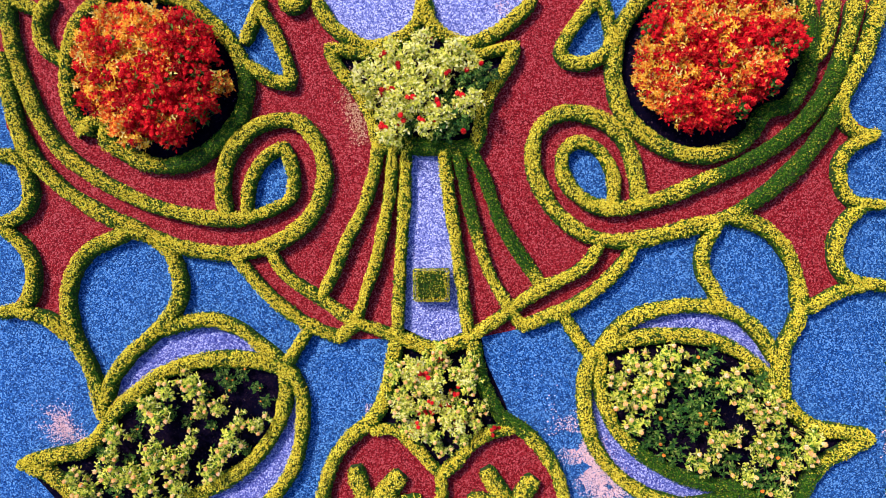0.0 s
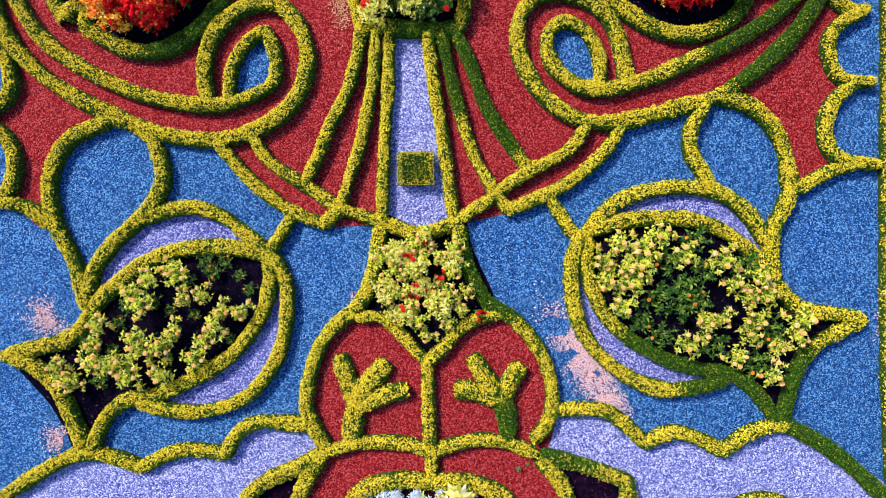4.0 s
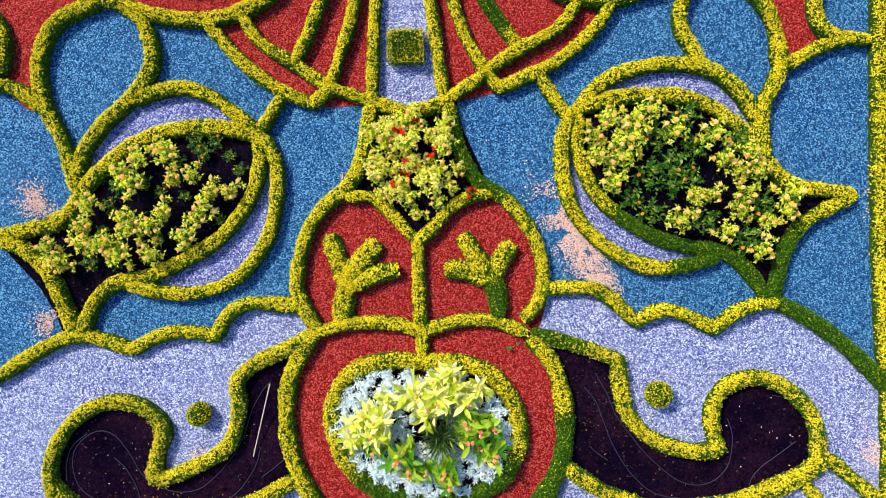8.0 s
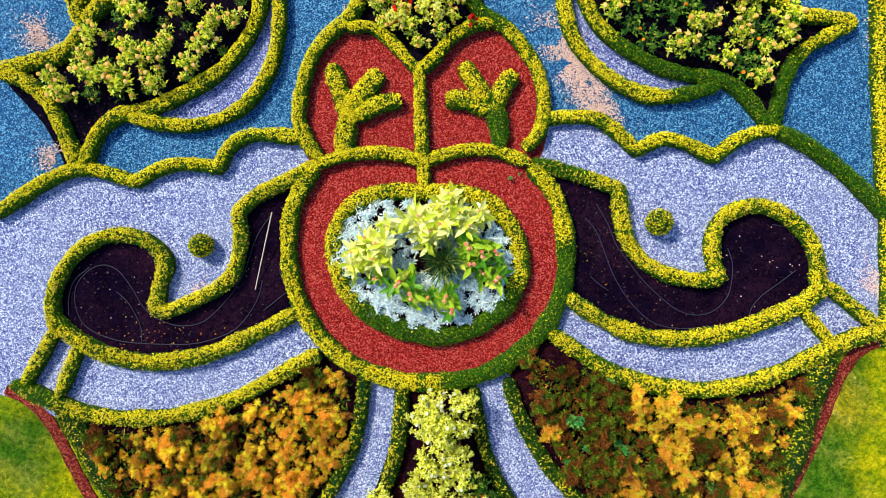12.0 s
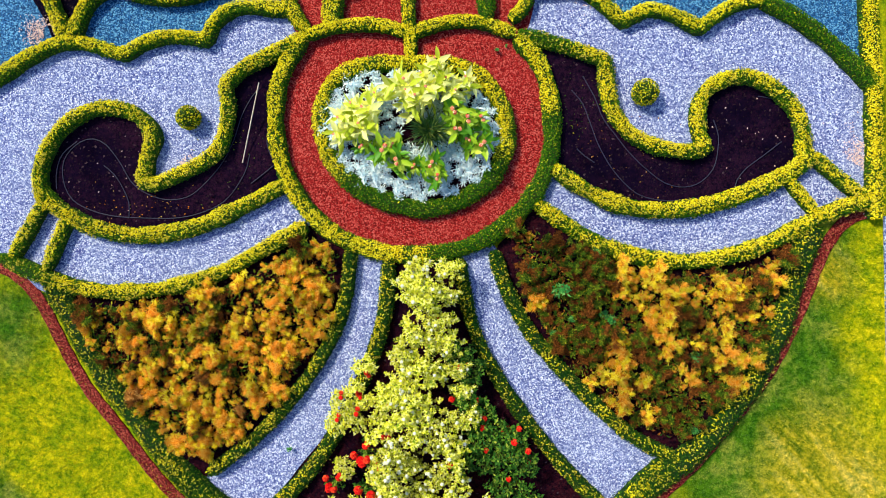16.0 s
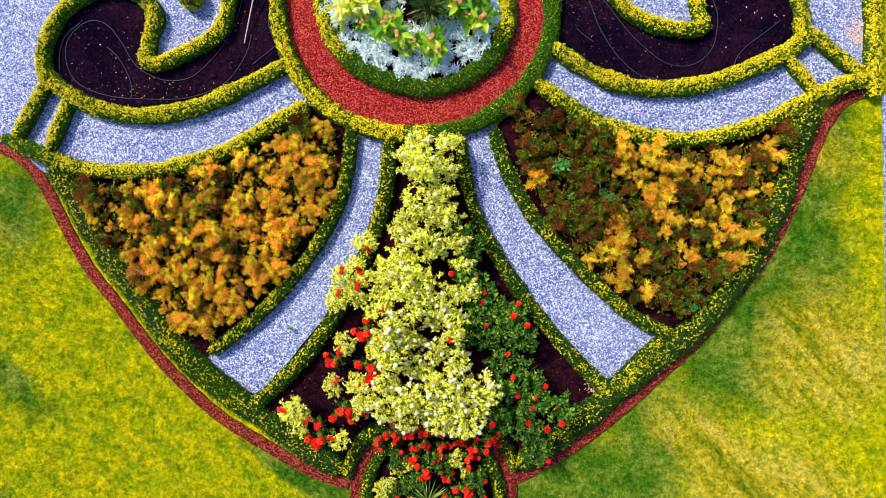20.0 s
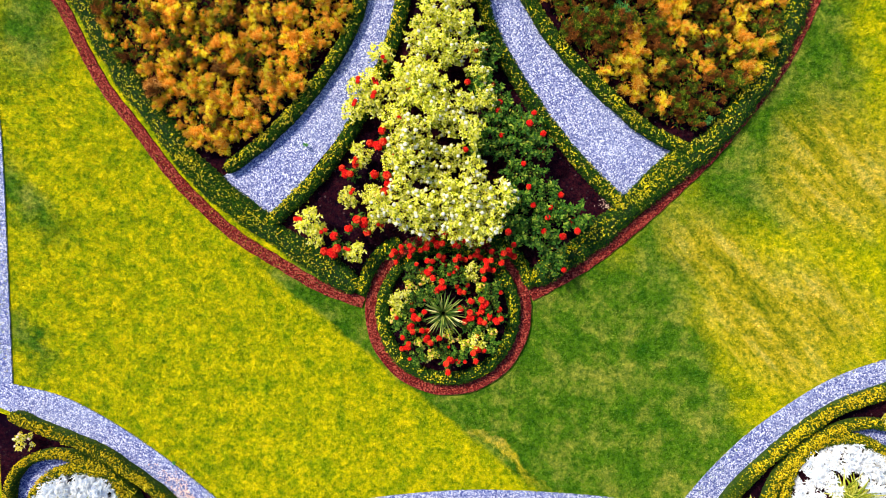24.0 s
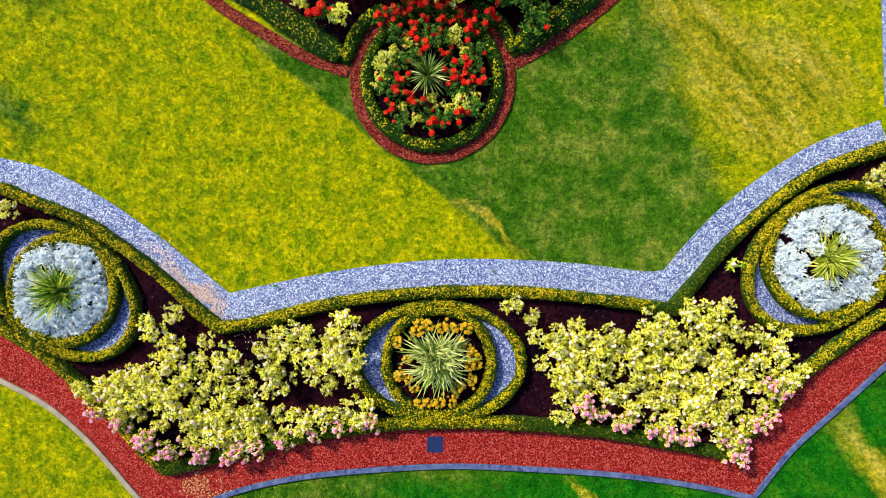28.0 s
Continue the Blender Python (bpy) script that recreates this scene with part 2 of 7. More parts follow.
M["orange_red"] = leaf_material("orange_red_petal", [(0.0, (0.75, 0.03, 0.004)), (0.4, (0.92, 0.18, 0.008)), (0.75, (0.95, 0.42, 0.02)), (1.0, (0.97, 0.80, 0.12))], 0.6, 0.08, 0.4, vary=0.35)
M["amber"] = leaf_material("amber_leaf", [(0.0, (0.90, 0.34, 0.005)), (0.4, (0.94, 0.56, 0.012)), (0.75, (0.96, 0.78, 0.04)), (1.0, (0.98, 0.92, 0.28))], 0.6, 0.08, 0.4, vary=0.2)
M["peach"] = leaf_material("peach_petal", [(0.0, (0.97, 0.40, 0.06)), (0.5, (0.98, 0.64, 0.16)), (1.0, (0.99, 0.90, 0.50))], 0.6, 0.1, 0.4)
M["pink"] = leaf_material("pink_petal", [(0.0, (0.70, 0.05, 0.30)), (0.4, (0.86, 0.28, 0.52)), (1.0, (0.94, 0.80, 0.80))], 0.5, 0.3)
M["blush"] = leaf_material("blush_petal", [(0.0, (0.86, 0.50, 0.52)), (0.45, (0.93, 0.78, 0.74)), (1.0, (0.95, 0.91, 0.86))], 0.5, 0.3)
M["white_petal"] = leaf_material("white_petal", [(0.0, (0.62, 0.62, 0.50)), (1.0, (0.88, 0.88, 0.82))], 0.5, 0.3)
M["marigold"] = leaf_material("marigold_petal", [(0.0, (0.62, 0.28, 0.004)), (1.0, (0.86, 0.60, 0.02))], 0.5, 0.3)
M["yellow_petal"] = leaf_material("yellow_petal", [(0.0, (0.50, 0.38, 0.01)), (1.0, (0.80, 0.70, 0.08))], 0.5, 0.3)
M["plume_orange"] = leaf_material("plume_orange", [(0.0, (0.24, 0.06, 0.003)), (0.22, (0.72, 0.22, 0.008)), (0.55, (0.94, 0.44, 0.020)), (1.0, (0.97, 0.76, 0.16))], 0.75, 0.05, 0.4, vary=0.35)
M["plume_yellow"] = leaf_material("plume_yellow", [(0.0, (0.30, 0.20, 0.003)), (0.25, (0.82, 0.58, 0.005)), (0.6, (0.95, 0.82, 0.012)), (1.0, (0.98, 0.94, 0.16))], 0.75, 0.05, 0.4, vary=0.35)
M["plume_brown"] = leaf_material("plume_brown", [(0.0, (0.03, 0.015, 0.004)), (0.5, (0.14, 0.045, 0.008)), (0.9, (0.30, 0.10, 0.016)), (1.0, (0.6, 0.22, 0.03))], 0.75, 0.08, vary=0.6)
M["plume_tan"] = leaf_material("plume_tan", [(0.0, (0.08, 0.03, 0.005)), (0.4, (0.38, 0.13, 0.018)), (0.75, (0.70, 0.33, 0.06)), (1.0, (0.88, 0.60, 0.20))], 0.75, 0.08, vary=0.6)
M["plume_green"] = leaf_material("plume_green", [(0.0, (0.010, 0.045, 0.004)), (0.45, (0.040, 0.11, 0.006)), (0.8, (0.14, 0.21, 0.008)), (1.0, (0.52, 0.46, 0.02))], 0.7, 0.1, vary=0.6)
M["chip"] = leaf_material("pale_chip", [(0.0, (0.56, 0.35, 0.31)), (0.5, (0.71, 0.49, 0.43)), (1.0, (0.85, 0.68, 0.62))], 0.7, 0.2, 0.0)
M["chip_tan"] = leaf_material("tan_chip", [(0.0, (0.40, 0.15, 0.06)), (0.5, (0.58, 0.28, 0.12)), (1.0, (0.75, 0.50, 0.28))], 0.7, 0.2, 0.0)
lawn = Nodes("lawn", 0.9, 0.05)


def area(n, x, y, rx, ry, turn, edge=0.7):
    """A soft-edged oval area of the ground, with a ragged outline."""
    warp = n.t.nodes.new("ShaderNodeTexNoise")
    warp.inputs["Scale"].default_value, warp.inputs["Detail"].default_value, warp.inputs["Roughness"].default_value = 1.1, 8, 0.68
    n.t.links.new(n.co, warp.inputs["Vector"])
    add = n.t.nodes.new("ShaderNodeVectorMath")
    add.operation = "MULTIPLY_ADD"
    n.t.links.new(warp.outputs["Color"], add.inputs[0])
    add.inputs[1].default_value = (1.5, 1.5, 0)
    n.t.links.new(n.co, add.inputs[2])
    m = n.t.nodes.new("ShaderNodeMapping")
    m.vector_type = "TEXTURE"
    m.inputs["Location"].default_value = (x + 0.75, y + 0.75, 0)
    m.inputs["Rotation"].default_value = (0, 0, radians(turn))
    m.inputs["Scale"].default_value = (rx, ry, 50)
    n.t.links.new(add.outputs[0], m.inputs["Vector"])
    g = n.t.nodes.new("ShaderNodeTexGradient")
    g.gradient_type = "SPHERICAL"
    n.t.links.new(m.outputs[0], g.inputs[0])
    return n.ramp(g.outputs["Fac"], [(0.0, 0.0), (edge, 1.0)])


def region(n, sides):
    """A part of the ground bounded by straight lines (normal x, normal y, distance, softness), a little ragged."""
    warp = n.t.nodes.new("ShaderNodeTexNoise")
    warp.inputs["Scale"].default_value, warp.inputs["Detail"].default_value, warp.inputs["Roughness"].default_value = 1.6, 8, 0.7
    n.t.links.new(n.co, warp.inputs["Vector"])
    got = None
    for nx, ny, d, soft in sides:
        dot = n.t.nodes.new("ShaderNodeVectorMath")
        dot.operation = "DOT_PRODUCT"
        n.t.links.new(n.co, dot.inputs[0])
        dot.inputs[1].default_value = (nx, ny, 0)
        add = n.t.nodes.new("ShaderNodeMath")
        add.operation = "MULTIPLY_ADD"
        n.t.links.new(warp.outputs["Fac"], add.inputs[0])
        add.inputs[1].default_value = soft * 5
        n.t.links.new(dot.outputs["Value"], add.inputs[2])
        span = n.t.nodes.new("ShaderNodeMapRange")
        span.inputs["From Min"].default_value, span.inputs["From Max"].default_value = d + soft * 1.5, d + soft * 3.5
        n.t.links.new(add.outputs[0], span.inputs["Value"])
        got = span.outputs[0] if got is None else n.mix(1.0, got, span.outputs[0], "MULTIPLY")
    return got


def lawn_colour(n):
    """Yellowed turf with green tufts, shade painted as greener areas, tan areas, diagonal streaks, grain."""
    turf = n.ramp(n.noise(2.6, 7, 0.68), [(0.30, (0.17, 0.28, 0.003)), (0.42, (0.34, 0.40, 0.003)), (0.54, (0.53, 0.50, 0.003)), (0.72, (0.70, 0.61, 0.006))])
    green = n.ramp(n.noise(1.5, 7, 0.7), [(0.32, (0.022, 0.12, 0.004)), (0.48, (0.09, 0.21, 0.010)), (0.66, (0.33, 0.36, 0.06))])
    slant = n.t.nodes.new("ShaderNodeMapping")
    slant.vector_type = "TEXTURE"
    slant.inputs["Rotation"].default_value, slant.inputs["Scale"].default_value = (0, 0, radians(-48)), (5.0, 1.0, 1.0)
    n.t.links.new(n.co, slant.inputs["Vector"])
    streak = n.noise(3.0, 7, 0.72, slant.outputs[0])
    tan = n.ramp(streak, [(0.34, (0.17, 0.22, 0.006)), (0.5, (0.50, 0.42, 0.02)), (0.66, (0.68, 0.55, 0.12))])
    # shade lying on the lawn, painted as green ovals
    lawn_shade = ((2.45, -15.59, 1, 0.8, -30), (1.93, -15.59, 1.1, 0.9, -30), (4.89, -12.60, 0.8, 1.2, -35), (4.21, -15.2, 1.2, 1.3, 40), (5.4, -13.4, 0.9, 1.3, -35))
    # more green ovals; those at the left paint slanting streaks of shade
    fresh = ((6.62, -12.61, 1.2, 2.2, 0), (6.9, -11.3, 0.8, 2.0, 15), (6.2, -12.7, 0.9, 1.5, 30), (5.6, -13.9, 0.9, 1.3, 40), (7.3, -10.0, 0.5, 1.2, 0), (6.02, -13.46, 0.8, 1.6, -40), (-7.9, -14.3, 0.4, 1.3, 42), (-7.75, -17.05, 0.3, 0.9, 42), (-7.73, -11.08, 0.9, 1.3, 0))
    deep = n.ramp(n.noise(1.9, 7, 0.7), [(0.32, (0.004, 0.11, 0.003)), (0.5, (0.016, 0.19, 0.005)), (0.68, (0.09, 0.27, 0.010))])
    # shade on the lower lawn, painted as deep green ovals
    low_shade = ((6.92, -24.37, 2.6, 1.5, 40), (4.6, -24.7, 2.4, 1.0, 10), (2.2, -24.6, 1.9, 0.8, 0), (8.2, -22.9, 1.8, 1.0, 40), (0.2, -24.3, 1.6, 0.5, 0), (7.5, -23.3, 2.4, 1.5, 40), (3.6, -24.3, 3.8, 1.1, 5))
    for x, y, rx, ry, turn in lawn_shade + fresh:
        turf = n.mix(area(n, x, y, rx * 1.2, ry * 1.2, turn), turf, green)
    # straight-edged shadow beyond the round bed, painted in green
    turf = n.mix(region(n, ((0.619, 0.785, -14.36, 0.05), (-0.911, -0.414, 2.45, 0.30), (0.0, -1.0, 15.6, 0.2))), turf, green)
    # shade over the lower lawn, in the same painted green
    turf = n.mix(region(n, ((1.0, 0.25, -9.6, 0.15), (0.0, -1.0, 21.2, 0.15), (-0.70, 0.71, -23.2, 0.12))), turf, green)
    for x, y, rx, ry, turn in low_shade:
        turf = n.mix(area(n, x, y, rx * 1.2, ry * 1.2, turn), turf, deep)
    for x, y, rx, ry, turn in ((5.23, -15.49, 1.5, 0.7, -40), (6.88, -16.41, 1.6, 1, -30), (6.3, -17.2, 1.3, 0.9, -45), (5.6, -16.3, 1.1, 0.8, -45), (7.24, -13.84, 1.3, 1.6, 0), (7.53, -13.86, 1.6, 1, 0), (7.27, -10.18, 0.5, 0.6, 0), (8.6, -23.6, 0.35, 1.4, 42), (3.16, -24.3, 0.6, 0.15, -48), (1.33, -19.18, 0.9, 0.15, -40)):
        turf = n.mix(area(n, x, y, rx * 1.1, ry * 1.1, turn), turf, tan)
    turf = n.mix(n.ramp(streak, [(0.30, 0.5), (0.48, 0.0)]), turf, n.mix(1.0, turf, (0.42, 0.66, 0.6), "MULTIPLY"))
    tuft = n.ramp(n.noise(8.0, 8, 0.82), [(0.41, 0.0), (0.57, 1.0)])
    return n.mix(tuft, n.mix(1.0, turf, (0.46, 0.62, 0.5), "MULTIPLY"), n.mix(1.0, turf, (1.36, 1.18, 1.0), "MULTIPLY"))


# the lawn colour with its painted shade, then grain
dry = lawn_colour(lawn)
dry = lawn.mix(lawn.ramp(lawn.noise(14.0, 8, 0.85), [(0.40, 0.0), (0.60, 1.0)]), dry, lawn.mix(1.0, dry, (0.35, 0.48, 0.35), "MULTIPLY"))
lawn.bump(lawn.noise(60.0, 4, 0.7), 0.9, 0.03)
blade = Nodes("grass_blade", 0.6, 0.15)
# blades take the same colour, painted shade included
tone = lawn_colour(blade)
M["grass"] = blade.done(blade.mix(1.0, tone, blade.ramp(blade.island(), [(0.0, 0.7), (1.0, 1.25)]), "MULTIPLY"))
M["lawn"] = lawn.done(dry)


# ---------------------------------------------------------------- mesh helpers
def mesh_object(name, verts, faces, material, parent=None, smooth=True):
    me = bpy.data.meshes.new(name)
    verts, faces = np.asarray(verts, np.float32), np.asarray(faces, np.int32)
    me.vertices.add(len(verts))
    me.vertices.foreach_set("co", verts.ravel())
    k = faces.shape[1]
    me.loops.add(faces.size)
    me.loops.foreach_set("vertex_index", faces.ravel())
    me.polygons.add(len(faces))
    me.polygons.foreach_set("loop_start", np.arange(0, faces.size, k, dtype=np.int32))
    me.polygons.foreach_set("loop_total", np.full(len(faces), k, np.int32))
    me.update(calc_edges=True)
    me.polygons.foreach_set("use_smooth", np.full(len(faces), smooth))
    me.materials.append(material)
    ob = new(name, me)
    ob.parent = parent
    return ob


def part(name, bm, material, parent, label=""):
    me = bpy.data.meshes.new(name)
    bm.to_mesh(me)
    bm.free()
    me.materials.append(material)
    ob = new(name, me)
    ob.parent = parent
    return tagged(ob, label)


def spline(points, closed=False, step=0.06):
    """A smooth line through the points; a point given twice is a sharp corner."""
    p = [np.array(q, float) for q in points]
    runs, run = [], [p[0]]
    for a, b in zip(p, p[1:]):
        if np.allclose(a, b):
            if len(run) > 1:
                runs.append(run)
            run = [b]
        else:
            run.append(b)
    sharp = np.allclose(p[0], p[1])
    if closed and sharp:
        run.append(p[0])
    if len(run) > 1:
        runs.append(run)
    out = []
    for run in runs:
        loop = closed and not sharp and len(runs) == 1
        q = [run[-1], *run, run[0], run[1]] if loop else [2 * run[0] - run[1], *run, 2 * run[-1] - run[-2]]
        for a, b, c, d in zip(q, q[1:], q[2:], q[3:]):
            n = max(2, int(np.linalg.norm(c - b) / step))
            u = (np.arange(n) / n)[:, None]
            out.append(0.5 * (2 * b + (c - a) * u + (2 * a - 5 * b + 4 * c - d) * u**2 + (3 * b - a - 3 * c + d) * u**3))
        if not closed and run is runs[-1]:
            out.append(run[-1][None])
    return np.concatenate(out)


def inside(xy, poly):
    """Which of the points lie within the outline."""
    x, y = np.asarray(xy).T
    hit = np.zeros(len(x), bool)
    q = np.roll(poly, -1, 0)
    for (ax, ay), (bx, by) in zip(poly, q):
        if ay != by:
            hit ^= ((ay > y) != (by > y)) & (x < (bx - ax) * (y - ay) / (by - ay) + ax)
    return hit


def unit(v):
    return v / np.maximum(np.linalg.norm(v, axis=-1, keepdims=True), 1e-9)


def leaves(name, at, way, up, length, width, material, parent=None, fold=0.25):
    """Folded pointed leaves, each an island: from `at` along `way`, its upper side to `up`."""
    at, way = np.asarray(at, float), unit(np.asarray(way, float))
    side = unit(np.cross(way, up))
    top = np.cross(side, way)
    n = len(at)
    length = np.broadcast_to(length, n)[:, None]
    width = np.broadcast_to(width, n)[:, None]
    mid = at + way * length * 0.45 + top * width * fold
    v = np.stack([at, mid + side * width * 0.5, at + way * length, mid - side * width * 0.5], 1)
    v[:, 2] -= top * width * fold * 0.5
    i = np.arange(n)[:, None] * 4
    f = np.concatenate([i + [0, 1, 2], i + [0, 2, 3]])
    return tagged(mesh_object(name, v.reshape(-1, 3), f, material, parent, smooth=False), kind="stuff")


def broad_leaves(name, at, way, up, length, width, material, parent=None, fold=0.22, droop=0.3):
    """Broader leaves with a midrib, rounded sides and a bent tip, each an island."""
    at, way = np.asarray(at, float), unit(np.asarray(way, float))
    side = unit(np.cross(way, up))
    top = np.cross(side, way)
    n = len(at)
    length = np.broadcast_to(length, n)[:, None]
    width = np.broadcast_to(width, n)[:, None]
    mid = at + way * length * 0.5 - top * length * droop * 0.15
    edge = top * width * fold
    v = np.stack([at, mid + side * width * 0.5 + edge - way * length * 0.08, mid, mid - side * width * 0.5 + edge - way * length * 0.08, at + way * length - top * length * droop * 0.6], 1)
    i = np.arange(n)[:, None] * 5
    f = np.concatenate([i + q for q in ([0, 1, 2], [0, 2, 3], [1, 4, 2], [2, 4, 3])])
    return tagged(mesh_object(name, v.reshape(-1, 3), f, material, parent, smooth=True), kind="stuff")


def canna_leaves(name, at, way, up, length, width, material, parent=None, fold=0.16, droop=0.3):
    """Long oval leaves with a raised midrib, rounded flanks and an arching tip, each an island."""
    at, way = np.asarray(at, float), unit(np.asarray(way, float))
    side = unit(np.cross(way, up))
    top = np.cross(side, way)
    n = len(at)
    length = np.broadcast_to(length, n)[:, None]
    width = np.broadcast_to(width, n)[:, None]
    rows = [at]
    for s, w in ((0.25, 0.36), (0.5, 0.5), (0.76, 0.33)):
        mid = at + way * length * s - top * length * droop * s * s * 0.6
        edge = top * width * fold
        rows += [mid + side * width * w + edge, mid, mid - side * width * w + edge]
    rows.append(at + way * length - top * length * droop * 0.6)
    i = np.arange(n)[:, None] * 11
    quads = [[0, 1, 2, 2], [0, 2, 3, 3], [1, 4, 5, 2], [2, 5, 6, 3], [4, 7, 8, 5], [5, 8, 9, 6], [7, 10, 8, 8], [8, 10, 9, 9]]
    tris = [q[:3] for q in quads] + [[q[0], q[2], q[3]] for q in quads[2:6]]
    f = np.concatenate([i + q for q in tris])
    return tagged(mesh_object(name, np.stack(rows, 1).reshape(-1, 3), f, material, parent, smooth=True), kind="stuff")


def straps(name, n, length, width, material, parent, droop=0.5, lift=(5, 80), seed=0, base=0.03, z0=0.05, heads=((0, 0, 0),)):
    """Long arching strap leaves from one crown."""
    r = np.random.default_rng(seed)
    az, el = r.uniform(0, 2 * np.pi, n), np.radians(r.uniform(*lift, n))
    ln = length * r.uniform(0.55, 1.1, n)
    s = np.linspace(0, 1, 6)
    out, faces = [], []
    for k in range(n):
        d = np.array([np.cos(az[k]), np.sin(az[k])])
        e = el[k] - droop * s * 1.5 * np.cos(el[k])
        step = ln[k] / 5
        rad = base + np.concatenate([[0], np.cumsum(np.cos(e[1:]) * step)])
        hgt = z0 + np.maximum(np.concatenate([[0], np.cumsum(np.sin(e[1:]) * step)]), -z0 + 0.02)
        w = width * np.array([0.7, 1.0, 0.95, 0.75, 0.45, 0.04])
        c = np.stack([d[0] * rad, d[1] * rad, hgt], 1)
        sd = np.array([-d[1], d[0], 0])
        row = np.stack([c - sd * w[:, None] / 2 + [0, 0, 0.006], c, c + sd * w[:, None] / 2 + [0, 0, 0.006]], 1)
        b = k * 18
        for j in range(5):
            for i in (0, 1):
                faces.append((b + j * 3 + i, b + j * 3 + i + 1, b + j * 3 + i + 4, b + j * 3 + i + 3))
        out.append(row.reshape(-1, 3) + np.array(heads[k % len(heads)]))
    return mesh_object(name, np.concatenate(out), faces, material, parent)


def tubes(name, lines, radius, material, parent=None, sides=5):
    """Round stems, pipes and hoses along lines."""
    vs, fs, base = [], [], 0
    for line in lines:
        p = np.asarray(line, float)
        t = unit(np.gradient(p, axis=0))
        a = unit(np.cross(t, np.where(np.abs(t[:, 2:]) > 0.9, [[1.0, 0, 0]], [[0, 0, 1.0]])))
        b = np.cross(t, a)
        ang = np.arange(sides) * 2 * np.pi / sides
        vs.append((p[:, None] + radius * (np.cos(ang)[None, :, None] * a[:, None] + np.sin(ang)[None, :, None] * b[:, None])).reshape(-1, 3))
        for j in range(len(p) - 1):
            for k in range(sides):
                m = (k + 1) % sides
                fs.append((base + j * sides + k, base + j * sides + m, base + (j + 1) * sides + m, base + (j + 1) * sides + k))
        base += len(p) * sides
    return mesh_object(name, np.concatenate(vs), fs, material, parent)


def thing(name, x, y, z, label, category, group="", turn=0.0, size=1.0):
    ob = new(name)
    ob.empty_display_size = 0.1
    ob.matrix_basis = pose(x, y, z, 0, 0, turn) @ Matrix.Scale(size, 4)
    return tagged(ob, label, category, group)


def again(proto, x, y, z=0.0, turn=0.0, size=1.0, label="", lean=(0.0, 0.0)):
    """A copy of a plant at another place, turned, scaled and leaning so many degrees towards x and y."""
    ob = copy_thing(proto, pose(x, y, z) @ pose(0, 0, 0, -lean[1], lean[0], 0) @ pose(0, 0, 0, 0, 0, turn))
    ob.scale = (size, size, size)
    return tagged(ob, label)


# ---------------------------------------------------------------- ground and beds
def sheet(name, outline, z, material, label, drop=0.03):
    """A flat bed with a raised, slightly uneven surface and edges that go down into the ground."""
    bm = bmesh.new()
    top = [bm.verts.new((x, y, z)) for x, y in outline]
    low = [bm.verts.new((x, y, z - drop)) for x, y in outline]
    edges = [bm.edges.new((a, b)) for a, b in zip(top, top[1:] + top[:1])]
    bmesh.ops.triangle_fill(bm, edges=edges, use_beauty=True)
    for a, b, c, d in zip(top, top[1:] + top[:1], low[1:] + low[:1], low):
        bm.faces.new((a, b, c, d))
    bmesh.ops.recalc_face_normals(bm, faces=bm.faces)
    me = bpy.data.meshes.new(name)
    bm.to_mesh(me)
    bm.free()
    me.materials.append(material)
    return tagged(new(name, me), label, "ground", kind="structure")


BED_LABELS = {
    "red_gravel": "crimson dyed gravel bed between clipped hedges",
    "blue_gravel": "deep blue dyed gravel bed between clipped hedges",
    "violet_gravel": "crescent of violet blue gravel inside a hedge loop",
    "lavender_gravel": "pale lavender dyed gravel bed between clipped hedges",
    "violet_soil": "bare dark violet-stained soil inside the hooked hedges",
    "navy_soil": "near-black blue-stained planting soil inside the hedges",
    "soil_bed": "dark bare planting soil inside the hedges",
}


def gravel_bed(kind, z, points):
    return sheet(kind, spline(points, True, 0.12), 0.012 + z, M[kind], BED_LABELS[kind])


FAR = 1500.0
tagged(mesh_object("ground", [(-FAR, -FAR, -0.012), (FAR, -FAR, -0.012), (FAR, FAR, -0.012), (-FAR, FAR, -0.012)], [(0, 1, 2, 3)], M["lawn"], smooth=False),
       "mown lawn with yellow and tan patches and shade in its colour", "lawn", kind="structure")
sheet("blue_gravel", [(-8.7, 6.2), (7.75, 6.2), (7.95, -8.6), (-8.7, -8.6)], 0.006, M["blue_gravel"], "deep blue dyed gravel of the upper parterre", 0.03)
gravel_bed("red_gravel", .000, [(-8.75, 3.33), (-8.31, 2.3), (-7.87, 1.33), (-6.87, 0.51), (-5.3, -0.2), (-4.16, -0.36), (-3.64, -0.95), (-2.76, -1.66), (-2.14, -1.86), (-1.16, -1.85), (-0.49, -2.02), (0.22, -1.83), (1.14, -1.61), (1.89, -1.32), (2.89, -0.53), (3.16, -0.09), (4.18, 0.22), (4.77, 0.4), (6.04, 1.36), (6.71, 2.36), (7.18, 3.35), (7.36, 4.44), (7.41, 5.61), (-0.51, 5.84), (-8.73, 5.68)])
gravel_bed("red_gravel", .000, [(-8.31, 2.3), (-7.87, 1.33), (-6.87, 0.51), (-6.09, 0.07), (-6.88, -0.32), (-7.17, -0.73), (-7.28, -1.31), (-7.3, -1.91), (-7.83, -1.52), (-8.25, -1.45), (-7.95, -0.9), (-8.05, -0.28), (-8.45, 0.11), (-8.01, 0.5), (-8.01, 1.02), (-8.23, 1.4)])
